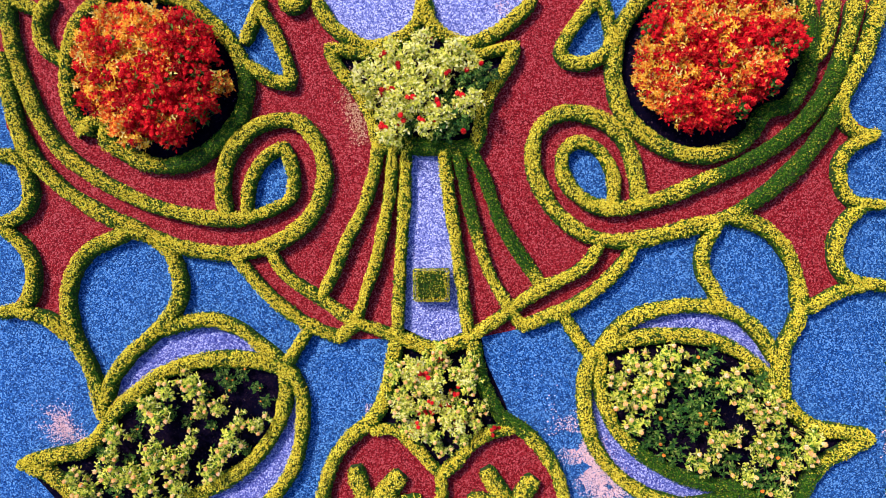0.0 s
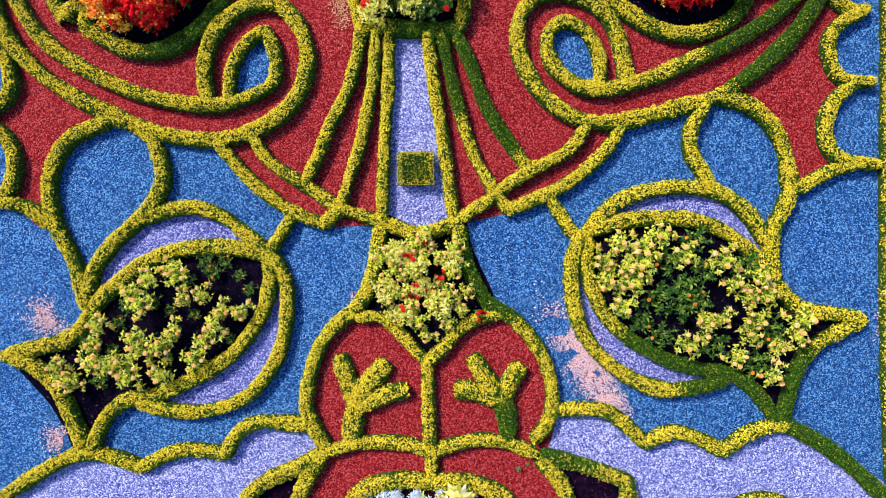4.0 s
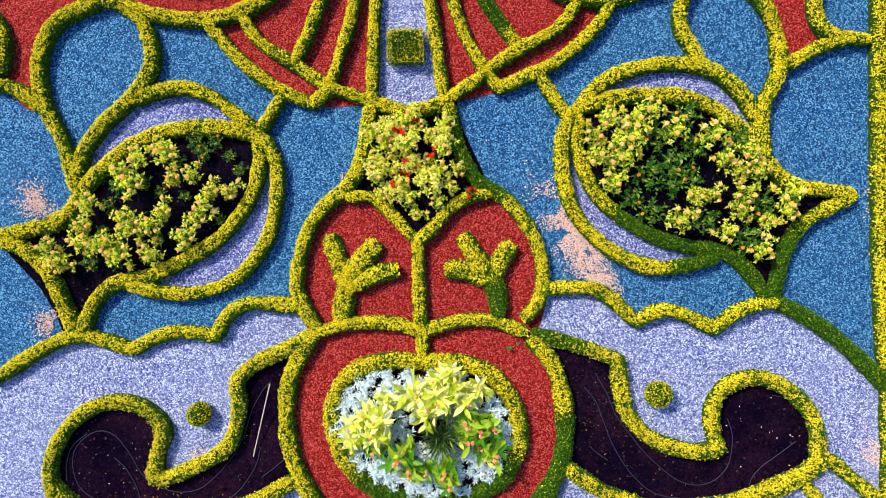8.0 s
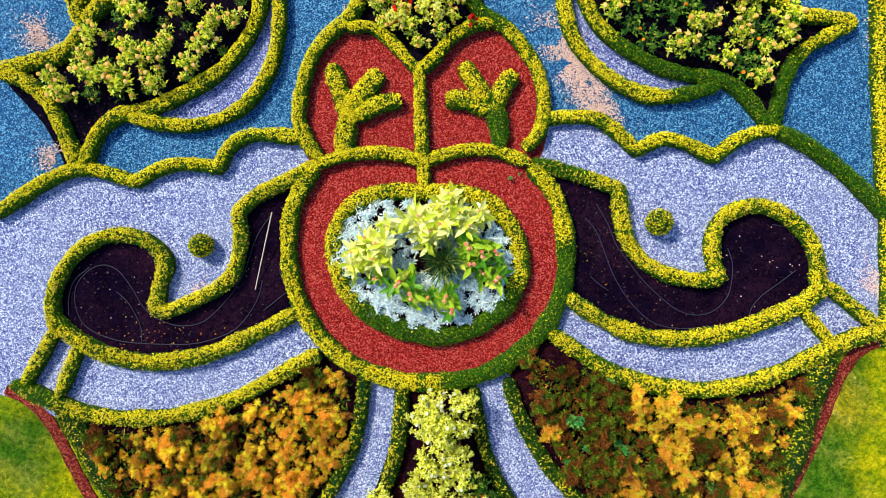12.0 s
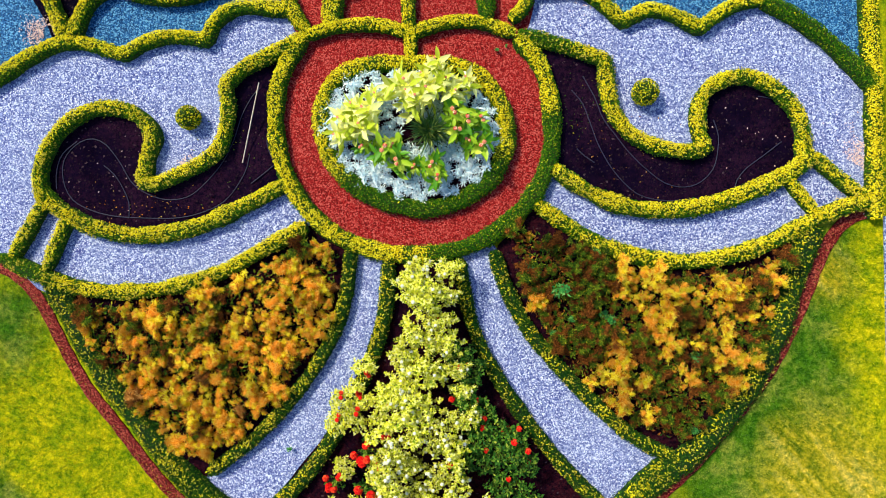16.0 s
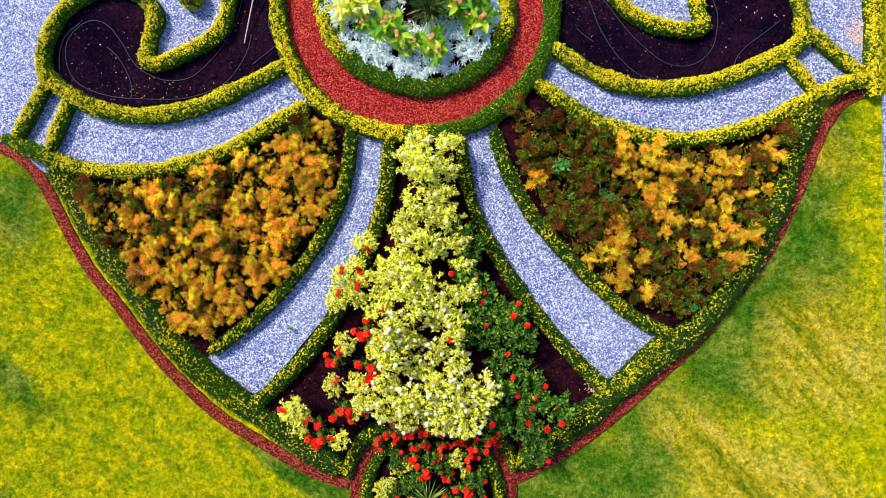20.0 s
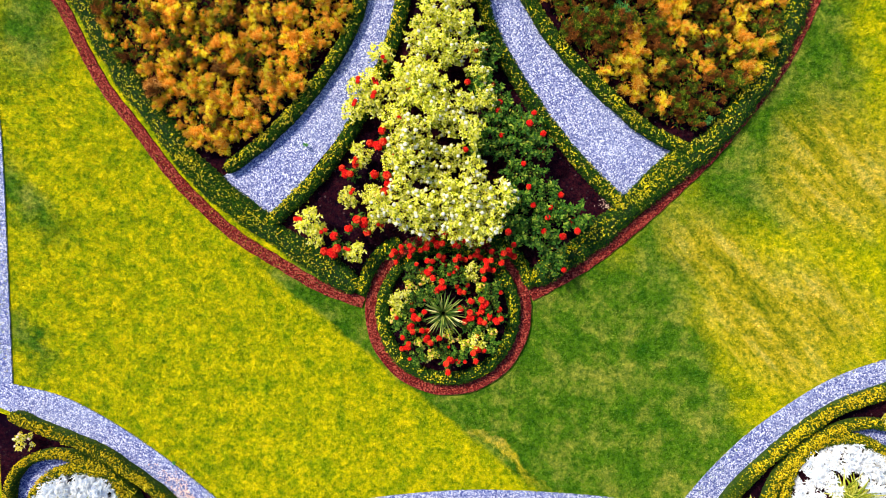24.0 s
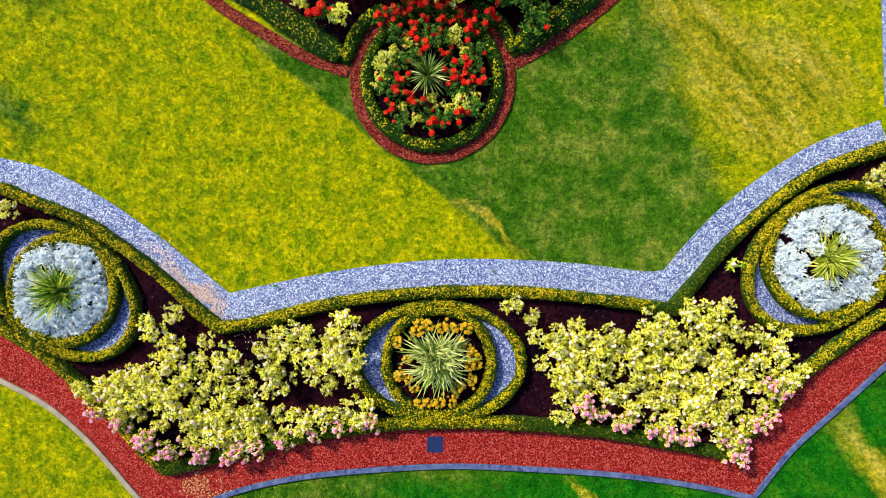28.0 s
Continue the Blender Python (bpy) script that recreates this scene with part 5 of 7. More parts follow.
hedge("cloud", 0.26, 0, [(1.88, -5.13), (2.38, -5.08), (2.87, -5.13), (3.21, -5.37), (3.55, -5.69), (3.55, -5.69), (3.99, -5.48), (4.43, -5.57), (4.9, -5.81), (4.9, -5.81), (5.3, -5.51), (5.69, -5.36), (6.02, -5.31)])
hedge("cloud", 0.28, 0, [(5.93, -5.31), (6.46, -5.56), (7.04, -5.97), (7.52, -6.41), (7.96, -6.87)], shaded=(-0.1, 1.1))
hedge("hook", 0.28, 0, [(-2.1, -5.91), (-2.7, -6.21), (-3.21, -6.45), (-3.58, -6.77), (-3.58, -6.77), (-3.54, -7.16), (-3.58, -7.56), (-3.71, -7.92), (-4.02, -8.18), (-4.45, -8.39), (-4.86, -8.56), (-5.08, -8.54), (-5.08, -8.54), (-5.02, -8.08), (-4.9, -7.75), (-5.05, -7.44), (-5.36, -7.24), (-5.87, -7.18), (-6.39, -7.38), (-6.79, -7.8), (-7, -8.26), (-6.99, -8.72), (-6.88, -9.03)])
hedge("hook", 0.32, 0, [(-7.03, -8.69), (-6.57, -9.09), (-6.05, -9.35), (-5.43, -9.49), (-4.82, -9.48), (-4.09, -9.33), (-3.48, -9.07), (-2.86, -8.76), (-2.43, -8.53)])
hedge("hook", 0.28, 0, [(1.69, -5.89), (2.28, -6.04), (2.77, -6.19), (3.24, -6.36), (3.24, -6.36), (3.27, -6.76), (3.39, -7.27), (3.71, -7.67), (4.16, -7.89), (4.65, -7.98), (5.01, -7.93), (5.01, -7.93), (4.89, -7.54), (4.93, -7.06), (5.22, -6.76), (5.7, -6.66), (6.19, -6.86), (6.58, -7.25), (6.74, -7.72), (6.7, -8.07)], shaded=(-0.1, 0.12))
hedge("hook", 0.31, 0, [(2.32, -8.26), (2.76, -8.58), (3.36, -8.88), (3.95, -9.02), (4.64, -9.01), (5.33, -8.87), (6.01, -8.61), (6.59, -8.31), (6.9, -7.99)])
hedge("band", 0.25, 0, [(-6.91, -8.85), (-7.21, -9.36), (-7.53, -9.9)])
hedge("band", 0.22, 0, [(-6.5, -9.2), (-6.72, -9.66), (-6.89, -10.13)])
hedge("band", 0.3, 0, [(-7.76, -9.9), (-7.22, -10.15), (-6.7, -10.35), (-6.18, -10.49), (-5.35, -10.53), (-4.52, -10.42), (-3.69, -10.17), (-2.97, -9.78), (-2.1, -9.32)], shaded=(-0.1, 0.16))
hedge("band", 0.3, 0, [(2.03, -8.91), (2.58, -9.29), (3.18, -9.65), (3.88, -9.86), (4.67, -9.94), (5.46, -9.84), (6.24, -9.56), (6.92, -9.19), (7.5, -8.95), (7.94, -8.84)])
hedge("band", 0.22, 0, [(6.47, -8.48), (6.77, -8.84), (7.04, -9.17)])
hedge("band", 0.24, 0, [(6.9, -8.05), (7.3, -8.4), (7.81, -8.81)])
hedge("edge", 0.31, 0, [(7.65, 3.62), (7.68, 1.25), (7.7, -0.99), (7.75, -3.51), (7.83, -5.51), (7.95, -7), (8.01, -9.17)])
hedge("wedge", 0.28, 0, [(-1.3, -9.72), (-1.39, -10.52), (-1.6, -11.23), (-2.01, -11.95), (-2.57, -12.68), (-3.19, -13.3), (-3.92, -13.85)])
hedge("wedge", 0.28, 0, [(1.27, -9.75), (1.49, -10.4), (1.92, -11.21), (2.53, -11.94), (3.24, -12.64), (3.85, -13.14), (4.58, -13.5)])
hedge("border", 0.48, 0, [(-6.87, -10.33), (-6.51, -10.95), (-6.15, -11.63), (-5.73, -12.25), (-5.21, -12.92), (-4.69, -13.59), (-4.27, -14.03), (-3.8, -14.47), (-3.33, -14.83)])
hedge("border", 0.48, 0, [(-4.88, -13.46), (-4.22, -14.14), (-3.61, -14.6), (-3.06, -15), (-2.24, -15.54), (-1.49, -16.03)])
hedge("border", 0.48, 0, [(6.98, -9.3), (6.71, -9.88), (6.52, -10.68), (6.14, -11.64), (5.65, -12.46), (5.19, -13.07), (4.7, -13.55), (4.15, -14), (3.6, -14.47)])
hedge("border", 0.48, 0, [(4.49, -13.52), (3.45, -14.54), (2.72, -15.19), (1.76, -15.88)])
hedge("midbed", 0.3, 0, [(-0.62, -9.9), (-0.68, -10.82), (-0.89, -11.64), (-1.25, -12.46), (-1.71, -13.29), (-2.24, -14), (-2.86, -14.61), (-3.06, -14.82)])
hedge("collar", 0.26, 0, [(-1.39, -16.14), (-1.29, -15.76), (-1.05, -15.39), (-0.69, -15.13)])
hedge("collar", 0.26, 0, [(1.7, -15.95), (1.56, -15.58), (1.32, -15.31), (0.96, -15.08)])
hedge("midbed", 0.26, 0, [(0.66, -9.9), (0.87, -11.01), (1.28, -11.93), (1.89, -12.84), (2.63, -13.75), (3.36, -14.48)])
hedge("terrace", 0.24, 0, [(-7.98, -18.47), (-7.29, -18.75), (-6.44, -19.08), (-5.7, -19.52), (-4.85, -20.15), (-4.21, -20.74), (-3.74, -21.1), (-3.74, -21.1), (-3.05, -20.99), (-2, -20.71), (-0.86, -20.5), (0.39, -20.4), (1.63, -20.38), (2.66, -20.44), (3.69, -20.55), (4.69, -20.69), (4.69, -20.69), (5.21, -19.98), (5.71, -19.4), (6.41, -18.75), (7.2, -18.18), (8, -17.86), (8.6, -17.65)], shaded=(0.70, 0.82))
hedge("terrace", 0.24, 0, [(-8, -21.04), (-7.19, -21.56), (-6.45, -22.14), (-5.7, -22.84), (-5.17, -23.44), (-4.74, -23.79), (-4.74, -23.79), (-4.21, -23.65), (-3.05, -23.33), (-1.89, -23.07), (-0.63, -22.88), (0.41, -22.82), (1.65, -22.81), (2.69, -22.88), (3.71, -22.99), (4.74, -23.16), (5.68, -23.34), (5.68, -23.34), (6.21, -22.78), (6.76, -22.1), (7.26, -21.64), (7.95, -21.09), (8.55, -20.7)], shaded=(0.22, 0.42, 0.58, 0.80))


def round_hedge(x, y, rx, ry, width, turn, label, height=0.24, kind="terrace"):
    ang = np.linspace(0, 2 * np.pi, 25)[:-1]
    cx, sx = np.cos(radians(turn)), np.sin(radians(turn))
    ring = [(x + rx * np.cos(a) * cx - ry * np.sin(a) * sx, y + rx * np.cos(a) * sx + ry * np.sin(a) * cx) for a in ang]
    return tagged(hedge(kind, width, True, ring, height), label)


round_hedge(ROUND[0], ROUND[1], 1.22, 1.22, 0.24, 0, "low dark green hedge ring inside the round bed", 0.18, "collar")
EYES = ((0.36, -21.70, 0.98, 1.53, 1.06, 0), (-6.68, -20.43, 0.98, 1.50, 1.06, -38), (7.40, -19.72, 1.06, 1.56, 1.12, 40))
for x, y, r, a, b, turn in EYES:
    ring = np.concatenate([np.cos(circle), np.sin(circle)], 1)[:-1]
    cs, sn = np.cos(radians(turn)), np.sin(radians(turn))
    sheet("violet_gravel", np.array((x, y)) + ring * (a, b) @ np.array(((cs, sn), (-sn, cs))), 0.032, M["violet_gravel"], "crescents of violet blue gravel between two hedge rings")
    sheet("soil_bed", np.array((x, y)) + ring * r, 0.038, M["soil_bed"], "dark soil of a small round bed")
    round_hedge(x, y, r, r, 0.22, 0, "low round box hedge ring of the terrace bed")
    round_hedge(x, y, a, b, 0.20, turn, "low oval box hedge ring of the terrace bed")


def topiary_ball(x, y, r):
    root = thing("topiary_ball", x, y, 0, "small clipped box ball standing in pale gravel", "topiary", "topiary balls")
    bm = bmesh.new()
    bmesh.ops.create_icosphere(bm, subdivisions=2, radius=r * 0.92, matrix=Matrix.Translation((0, 0, r * 0.8)))
    part("core", bm, M["hedge_core"], root)
    d = unit(rng.normal(size=(1500, 3)))
    d = d[d[:, 2] > -0.75]
    at = d * r * rng.uniform(0.92, 1.03, (len(d), 1)) + (0, 0, r * 0.8)
    young = rng.uniform(size=len(d)) < 0.5
    way = unit(d + rng.normal(0, 0.7, d.shape))
    leaves("foliage", at[~young], way[~young], d[~young], 0.034, 0.021, M["hedge_leaf"], root)
    leaves("young_growth", at[young], way[young], d[young], 0.034, 0.021, M["hedge_tip"], root)


topiary_ball(-4.24, -7.37, 0.20)
topiary_ball(3.93, -6.95, 0.22)


def topiary_block(x, y, w, d, h, turn):
    root = thing("topiary_block", x, y, 0, "square clipped box block standing in lavender gravel", "topiary", turn=turn)
    bm = bmesh.new()
    bmesh.ops.create_cube(bm, size=1.0, matrix=Matrix.Translation((0, 0, h * 0.46)) @ Matrix.Diagonal((w * 0.93, d * 0.93, h * 0.92, 1)))
    bmesh.ops.bevel(bm, geom=bm.edges[:], offset=0.04, segments=2, affect="EDGES")
    part("core", bm, M["hedge_core"], root)
    n = 2200
    p = rng.uniform(-0.5, 0.5, (n, 3))
    ax = rng.choice(3, n, p=(0.28, 0.28, 0.44))
    sg = np.where(ax == 2, 1, rng.choice((-1, 1), n))
    p[np.arange(n), ax] = 0.5 * sg
    out = np.zeros((n, 3))
    out[np.arange(n), ax] = sg
    at = p * (w, d, h) + (0, 0, h / 2)
    rim = (np.abs(p[:, :2]).max(1) > 0.38) & (p[:, 2] > 0.3)
    young = rng.uniform(size=n) < np.where(rim, 0.75, 0.22)
    way = unit(out + rng.normal(0, 0.7, out.shape))
    upv = unit(out + rng.normal(0, 0.3, out.shape))
    leaves("foliage", at[~young], way[~young], upv[~young], 0.034, 0.021, M["hedge_leaf"], root)
    leaves("young_growth", at[young], way[young], upv[young], 0.034, 0.021, M["hedge_tip"], root)


topiary_block(-0.51, -0.85, 0.60, 0.54, 0.28, 1)


# ---------------------------------------------------------------- plants
def bloom_set(name, centres, radius, material, parent, petals=10, seed=3):
    """Round double flowers: cupped petals that overlap on a small ball."""
    r = np.random.default_rng(seed)
    centres = np.asarray(centres, float)
    n = len(centres) * petals
    az = np.tile(np.arange(petals) * 2.4, len(centres)) + r.normal(0, 0.2, n)
    el = np.tile(np.linspace(1.45, 0.15, petals), len(centres))
    out = np.stack([np.cos(az) * np.cos(el), np.sin(az) * np.cos(el), np.sin(el)], 1)
    way = np.stack([-np.cos(az) * np.sin(el), -np.sin(az) * np.sin(el), np.cos(el)], 1)
    ln = radius * r.uniform(0.95, 1.25, n)
    at = np.repeat(centres, petals, 0) + out * radius * 0.62 - way * ln[:, None] * 0.5
    return leaves(name, at, way, out, ln, ln * 1.05, material, parent, fold=0.12)


def shrub(name, label, category, radius, height, shoots, leaf, leaf_mat, bloom_mat=None, blooms=0, bloom=0.045, whorl=9, seed=1, group="", slim=0.5, up=0.5, shape=None, second=None):
    """A shrub: shoots from one foot, a whorl of leaves at and below each tip, and flowers on some tips."""
    r = np.random.default_rng(seed)
    root = thing(name, 0, 0, 0, label, category, group)
    az, q = r.uniform(0, 2 * np.pi, shoots), np.sqrt(r.uniform(0.02, 1, shoots))
    tip = np.stack([np.cos(az) * q * radius, np.sin(az) * q * radius, height * (1 - 0.45 * q**2) * r.uniform(0.75, 1.1, shoots)], 1)
    foot = tip * (0.12, 0.12, 0)
    bend = foot * 0.4 + tip * 0.6 + (0, 0, 0.05 * height)
    tubes("stem", [(f, b, t) for f, b, t in list(zip(foot, bend, tip))[::2]], 0.006, M["stem"], root, 3)["kind"] = "stuff"
    at, way, upv = [], [], []
    for c, d in ((tip, 1.0), (bend, 1.2)):
        k = whorl if d == 1.0 else whorl // 2
        a = (np.arange(k) * 2.4)[None] + r.uniform(0, 6, (shoots, 1))
        e = r.uniform(-0.35, up, (shoots, k)) + np.linspace(up * 0.8, -0.2, k)[None]
        w = np.stack([np.cos(a) * np.cos(e), np.sin(a) * np.cos(e), np.sin(e)], 2).reshape(-1, 3)
        at.append(np.repeat(c, k, 0) + r.normal(0, leaf * 0.25, (len(w), 3)))
        way.append(w)
        upv.append(unit(np.array((0, 0, 1.0)) + r.normal(0, 0.35, (len(w), 3))))
    at = np.concatenate(at)
    at[:, 2] = np.maximum(at[:, 2], 0.03)
    ln = leaf * r.uniform(0.65, 1.15, len(at))
    way, upv = np.concatenate(way), np.concatenate(upv)
    shoot = np.concatenate([np.repeat(np.arange(shoots), whorl), np.repeat(np.arange(shoots), whorl // 2)])
    odd = (shoot % 5 < 2) if second else np.zeros(len(at), bool)
    for flag, mt in ((~odd, leaf_mat), (odd, second)):
        if flag.any():
            (shape or leaves)("foliage", at[flag], way[flag], upv[flag], ln[flag], (ln * slim)[flag], mt, root)
    if blooms:
        pick = r.choice(shoots, min(blooms, shoots), replace=False)
        bloom_set("blossom", tip[pick] + (0, 0, leaf * 0.75), bloom, bloom_mat, root, seed=seed)
    return root


def scatter(outline, spacing, seed, keep=1.0, margin=0.0):
    """Even random places within an outline."""
    r = np.random.default_rng(seed)
    poly = np.array(outline)
    lo, hi = poly.min(0), poly.max(0)
    got = []
    for p in r.uniform(lo, hi, (6000, 2)):
        if inside(p[None], poly)[0] and all((p[0] - q[0]) ** 2 + (p[1] - q[1]) ** 2 > spacing**2 for q in got):
            got.append(p)
    return [p for p in got if r.uniform() < keep]


def planting(protos, places, seed, smin=0.8, smax=1.2, z=0.02):
    """Sets plants of the given kinds at the places; the pattern plants take the first of them."""
    r = np.random.default_rng(seed)
    for i, p in enumerate(places):
        proto = protos[i] if i < len(protos) else protos[r.integers(len(protos))]
        s, turn = r.uniform(smin, smax), r.uniform(0, 360)
        if i < len(protos):
            proto.matrix_basis = pose(p[0], p[1], z, 0, 0, turn) @ Matrix.Scale(s, 4)
        else:
            again(proto, p[0], p[1], z, turn, s)


# upper beds: two domes of scarlet foliage plants
coleus = [
    shrub("coleus_plant", "scarlet-leaved bedding plant in a dense round bed", "bedding plant", 0.19, 0.56, 30, 0.070, M["scarlet"], M["orange_red"], 3, 0.03, 8, 11, "scarlet bedding plants", 0.42),
    shrub("coleus_plant", "amber and orange-red bedding plant in a dense round bed", "bedding plant", 0.19, 0.56, 30, 0.070, M["orange_red"], None, 0, 0.03, 8, 12, "scarlet bedding plants", 0.42, second=M["amber"]),
    shrub("coleus_plant", "green bedding plant with scarlet flowers", "bedding plant", 0.19, 0.52, 20, 0.075, M["green_leaf"], M["scarlet"], 12, 0.044, 8, 13, "scarlet bedding plants", 0.42, second=M["scarlet"]),
    shrub("coleus_plant", "amber yellow bedding plant with scarlet leaf tips", "bedding plant", 0.19, 0.58, 30, 0.070, M["amber"], None, 0, 0.03, 8, 14, "scarlet bedding plants", 0.42, second=M["scarlet"]),
]


def red_dome(outline, cx, cy, seed):
    """Plants set close, taller to the middle of the bed; lit amber tones on the sunward side, shaded green ones and
    gaps on the other.
    """
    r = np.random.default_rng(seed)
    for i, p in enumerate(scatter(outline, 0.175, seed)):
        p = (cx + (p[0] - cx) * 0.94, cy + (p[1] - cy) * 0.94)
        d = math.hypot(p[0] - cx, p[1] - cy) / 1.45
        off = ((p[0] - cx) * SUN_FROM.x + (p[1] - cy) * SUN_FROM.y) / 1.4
        # kind chosen by side to the sun: light and shade put into leaf colour
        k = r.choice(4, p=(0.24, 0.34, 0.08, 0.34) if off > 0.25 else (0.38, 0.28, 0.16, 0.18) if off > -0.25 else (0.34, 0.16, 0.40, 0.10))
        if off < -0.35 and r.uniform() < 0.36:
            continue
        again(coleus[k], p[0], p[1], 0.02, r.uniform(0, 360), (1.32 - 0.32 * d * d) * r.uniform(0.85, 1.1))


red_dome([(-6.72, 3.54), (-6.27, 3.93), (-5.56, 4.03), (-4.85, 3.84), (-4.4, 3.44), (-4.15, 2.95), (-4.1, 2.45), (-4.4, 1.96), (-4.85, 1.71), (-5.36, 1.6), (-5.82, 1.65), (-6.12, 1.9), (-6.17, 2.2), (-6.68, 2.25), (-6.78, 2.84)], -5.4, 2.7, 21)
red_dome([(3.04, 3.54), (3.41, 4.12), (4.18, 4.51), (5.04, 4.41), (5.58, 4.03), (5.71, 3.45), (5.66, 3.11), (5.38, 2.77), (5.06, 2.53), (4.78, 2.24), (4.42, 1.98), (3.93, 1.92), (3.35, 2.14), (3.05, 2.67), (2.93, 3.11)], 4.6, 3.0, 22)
for i, (ob, x, y) in enumerate(zip(coleus, (-5.1, -5.6, -4.5, -5.9), (2.9, 2.5, 2.2, 3.3))):
    ob.matrix_basis = pose(x, y, 0.02, 0, 0, 40 * i) @ Matrix.Scale(1.2, 4)

r = np.random.default_rng(4)
# rose beds
rose = [
    shrub("rose_bush", "pale yellow-green rose bush with a few red blooms", "rose bush", 0.24, 0.66, 28, 0.066, M["cream_leaf"], M["scarlet"], 2, 0.055, 9, 31, "rose bushes", shape=broad_leaves, slim=0.55),
    shrub("rose_bush", "leafy yellow-green rose bush without blooms", "rose bush", 0.26, 0.70, 28, 0.072, M["cream_leaf"], None, 0, 0.05, 9, 32, "rose bushes", shape=broad_leaves, slim=0.55),
    shrub("rose_bush", "green rose bush with scarlet blooms", "rose bush", 0.24, 0.56, 26, 0.062, M["green_leaf"], M["scarlet"], 1, 0.06, 9, 33, "rose bushes", shape=broad_leaves, slim=0.55),
]
peach_rose = [
    shrub("peach_rose_bush", "young yellow-green rose bush with peach blooms", "rose bush", 0.21, 0.46, 15, 0.070, M["pale_leaf"], M["peach"], 4, 0.044, 12, 34, "peach rose bushes", shape=broad_leaves, slim=0.46),
    shrub("peach_rose_bush", "small green rose bush with peach and red blooms", "rose bush", 0.20, 0.42, 14, 0.066, M["pale_leaf"], M["peach"], 4, 0.044, 12, 35, "peach rose bushes", shape=broad_leaves, slim=0.46),
    shrub("peach_rose_bush", "small dark green rose bush in bare soil", "rose bush", 0.23, 0.28, 16, 0.070, M["green_leaf"], M["orange_red"], 1, 0.034, 8, 36, "peach rose bushes", shape=broad_leaves, slim=0.46),
]
red_rose = shrub("rose_bush", "dark green rose bush covered in scarlet blooms", "rose bush", 0.24, 0.50, 17, 0.070, M["green_leaf"], M["scarlet"], 5, 0.092, 9, 37, "scarlet rose bushes", shape=broad_leaves, slim=0.55)
for i, (x, y) in enumerate(scatter([(-1.86, 2.81), (-1.56, 3.05), (-1.17, 3.3), (-0.67, 3.4), (-0.18, 3.25), (0.31, 3.05), (0.46, 2.76), (0.22, 2.17), (0.08, 1.83), (-0.56, 1.83), (-1.25, 1.77), (-1.45, 2.17), (-1.66, 2.51)], 0.27, 41)):
    s, turn = r.uniform(0.75, 1.1), r.uniform(0, 360)
    if i < 2:
        rose[i].matrix_basis = pose(x, y, 0.02, 0, 0, turn) @ Matrix.Scale(s, 4)
    # green bushes put the shade of the bed's lower right into leaf colour
    elif x - y > -2.9 and i % 4:
        again(rose[2], x, y, 0.02, turn, s)
    else:
        again(rose[i % 2], x, y, 0.02, turn, s)
planting([peach_rose[0], peach_rose[1]], scatter([(-1.07, -2.27), (-0.68, -2.08), (-0.28, -2.03), (0.3, -2.18), (0.42, -3.01), (0.11, -3.6), (-0.29, -3.89), (-0.68, -3.6), (-1.07, -3.2), (-1.12, -2.66)], 0.27, 42), 42, 0.75, 1.05)
r = np.random.default_rng(5)
for x, y in [(-0.52, -3.07), (-0.23, -2.97), (-0.03, -2.73), (-0.67, -3.12), (0.6, -3.41), (-0.77, -3.46), (0.01, -3.31), (-0.37, -2.2)]:
    again(red_rose, x, y, 0.02, r.uniform(0, 360), 0.5)
for i, (x, y) in enumerate([(-0.78, -2.32), (-0.98, -3.01), (-0.48, -2.52), (-0.09, -3.21), (-0.68, -3.4), (0.11, -2.42), (-0.38, -2.91)]):
    again(rose[i % 2], x, y, 0.02, r.uniform(0, 360), r.uniform(0.7, 0.95))
red_rose.matrix_basis = pose(1.2, -15.4, 0.02) @ Matrix.Scale(0.8, 4)
rose[2].matrix_basis = pose(1.35, -14.4, 0.02)
for i, (x, y) in enumerate([(-4.8, -2.57), (-5.49, -2.97), (-5.39, -3.27), (-4.65, -3.11), (-4.25, -3.05), (-6.09, -3.63), (-5.55, -3.86), (-4.8, -3.66), (-5.05, -3.96), (-4.01, -3.63), (-4.25, -3.89), (-6.23, -3.9), (-6.84, -4.39), (-6.29, -4.28), (-5.79, -4.27), (-5.34, -4.1), (-5.55, -4.56), (-6.6, -4.68), (-4.95, -4.44), (-3.56, -3.33), (-4.45, -4.19), (-6.74, -4.62), (-5.16, -2.76), (-3.94, -3.3), (-5.93, -4.4), (-4.7, -2.8)]):
    again(peach_rose[i % 2] if i % 5 else peach_rose[0], x, y, 0.02, r.uniform(0, 360), r.uniform(0.9, 1.2))
for x, y in [(-4.18, -2.67), (-3.88, -2.51), (-3.67, -2.76), (-4.28, -2.52), (-5.21, -3.2), (-6.45, -3.94), (-3.47, -2.96), (-5.83, -3.62), (-6.24, -4.65), (-4.9, -3.4)]:
    again(peach_rose[2], x, y, 0.02, r.uniform(0, 360), r.uniform(0.5, 0.8))
q = np.random.default_rng(6)
for x, y in [(-5.0, -4.2), (-5.2, -4.5), (-5.7, -4.65), (-6.0, -4.1), (-4.5, -3.45), (-4.4, -4.35), (-5.65, -3.3), (-4.6, -2.85), (-3.8, -3.9)]:
    again(peach_rose[2], x, y, 0.02, q.uniform(0, 360), q.uniform(0.5, 0.8))
peach_rose[2].matrix_basis = pose(-4.1, -2.7, 0.02) @ Matrix.Scale(0.6, 4)
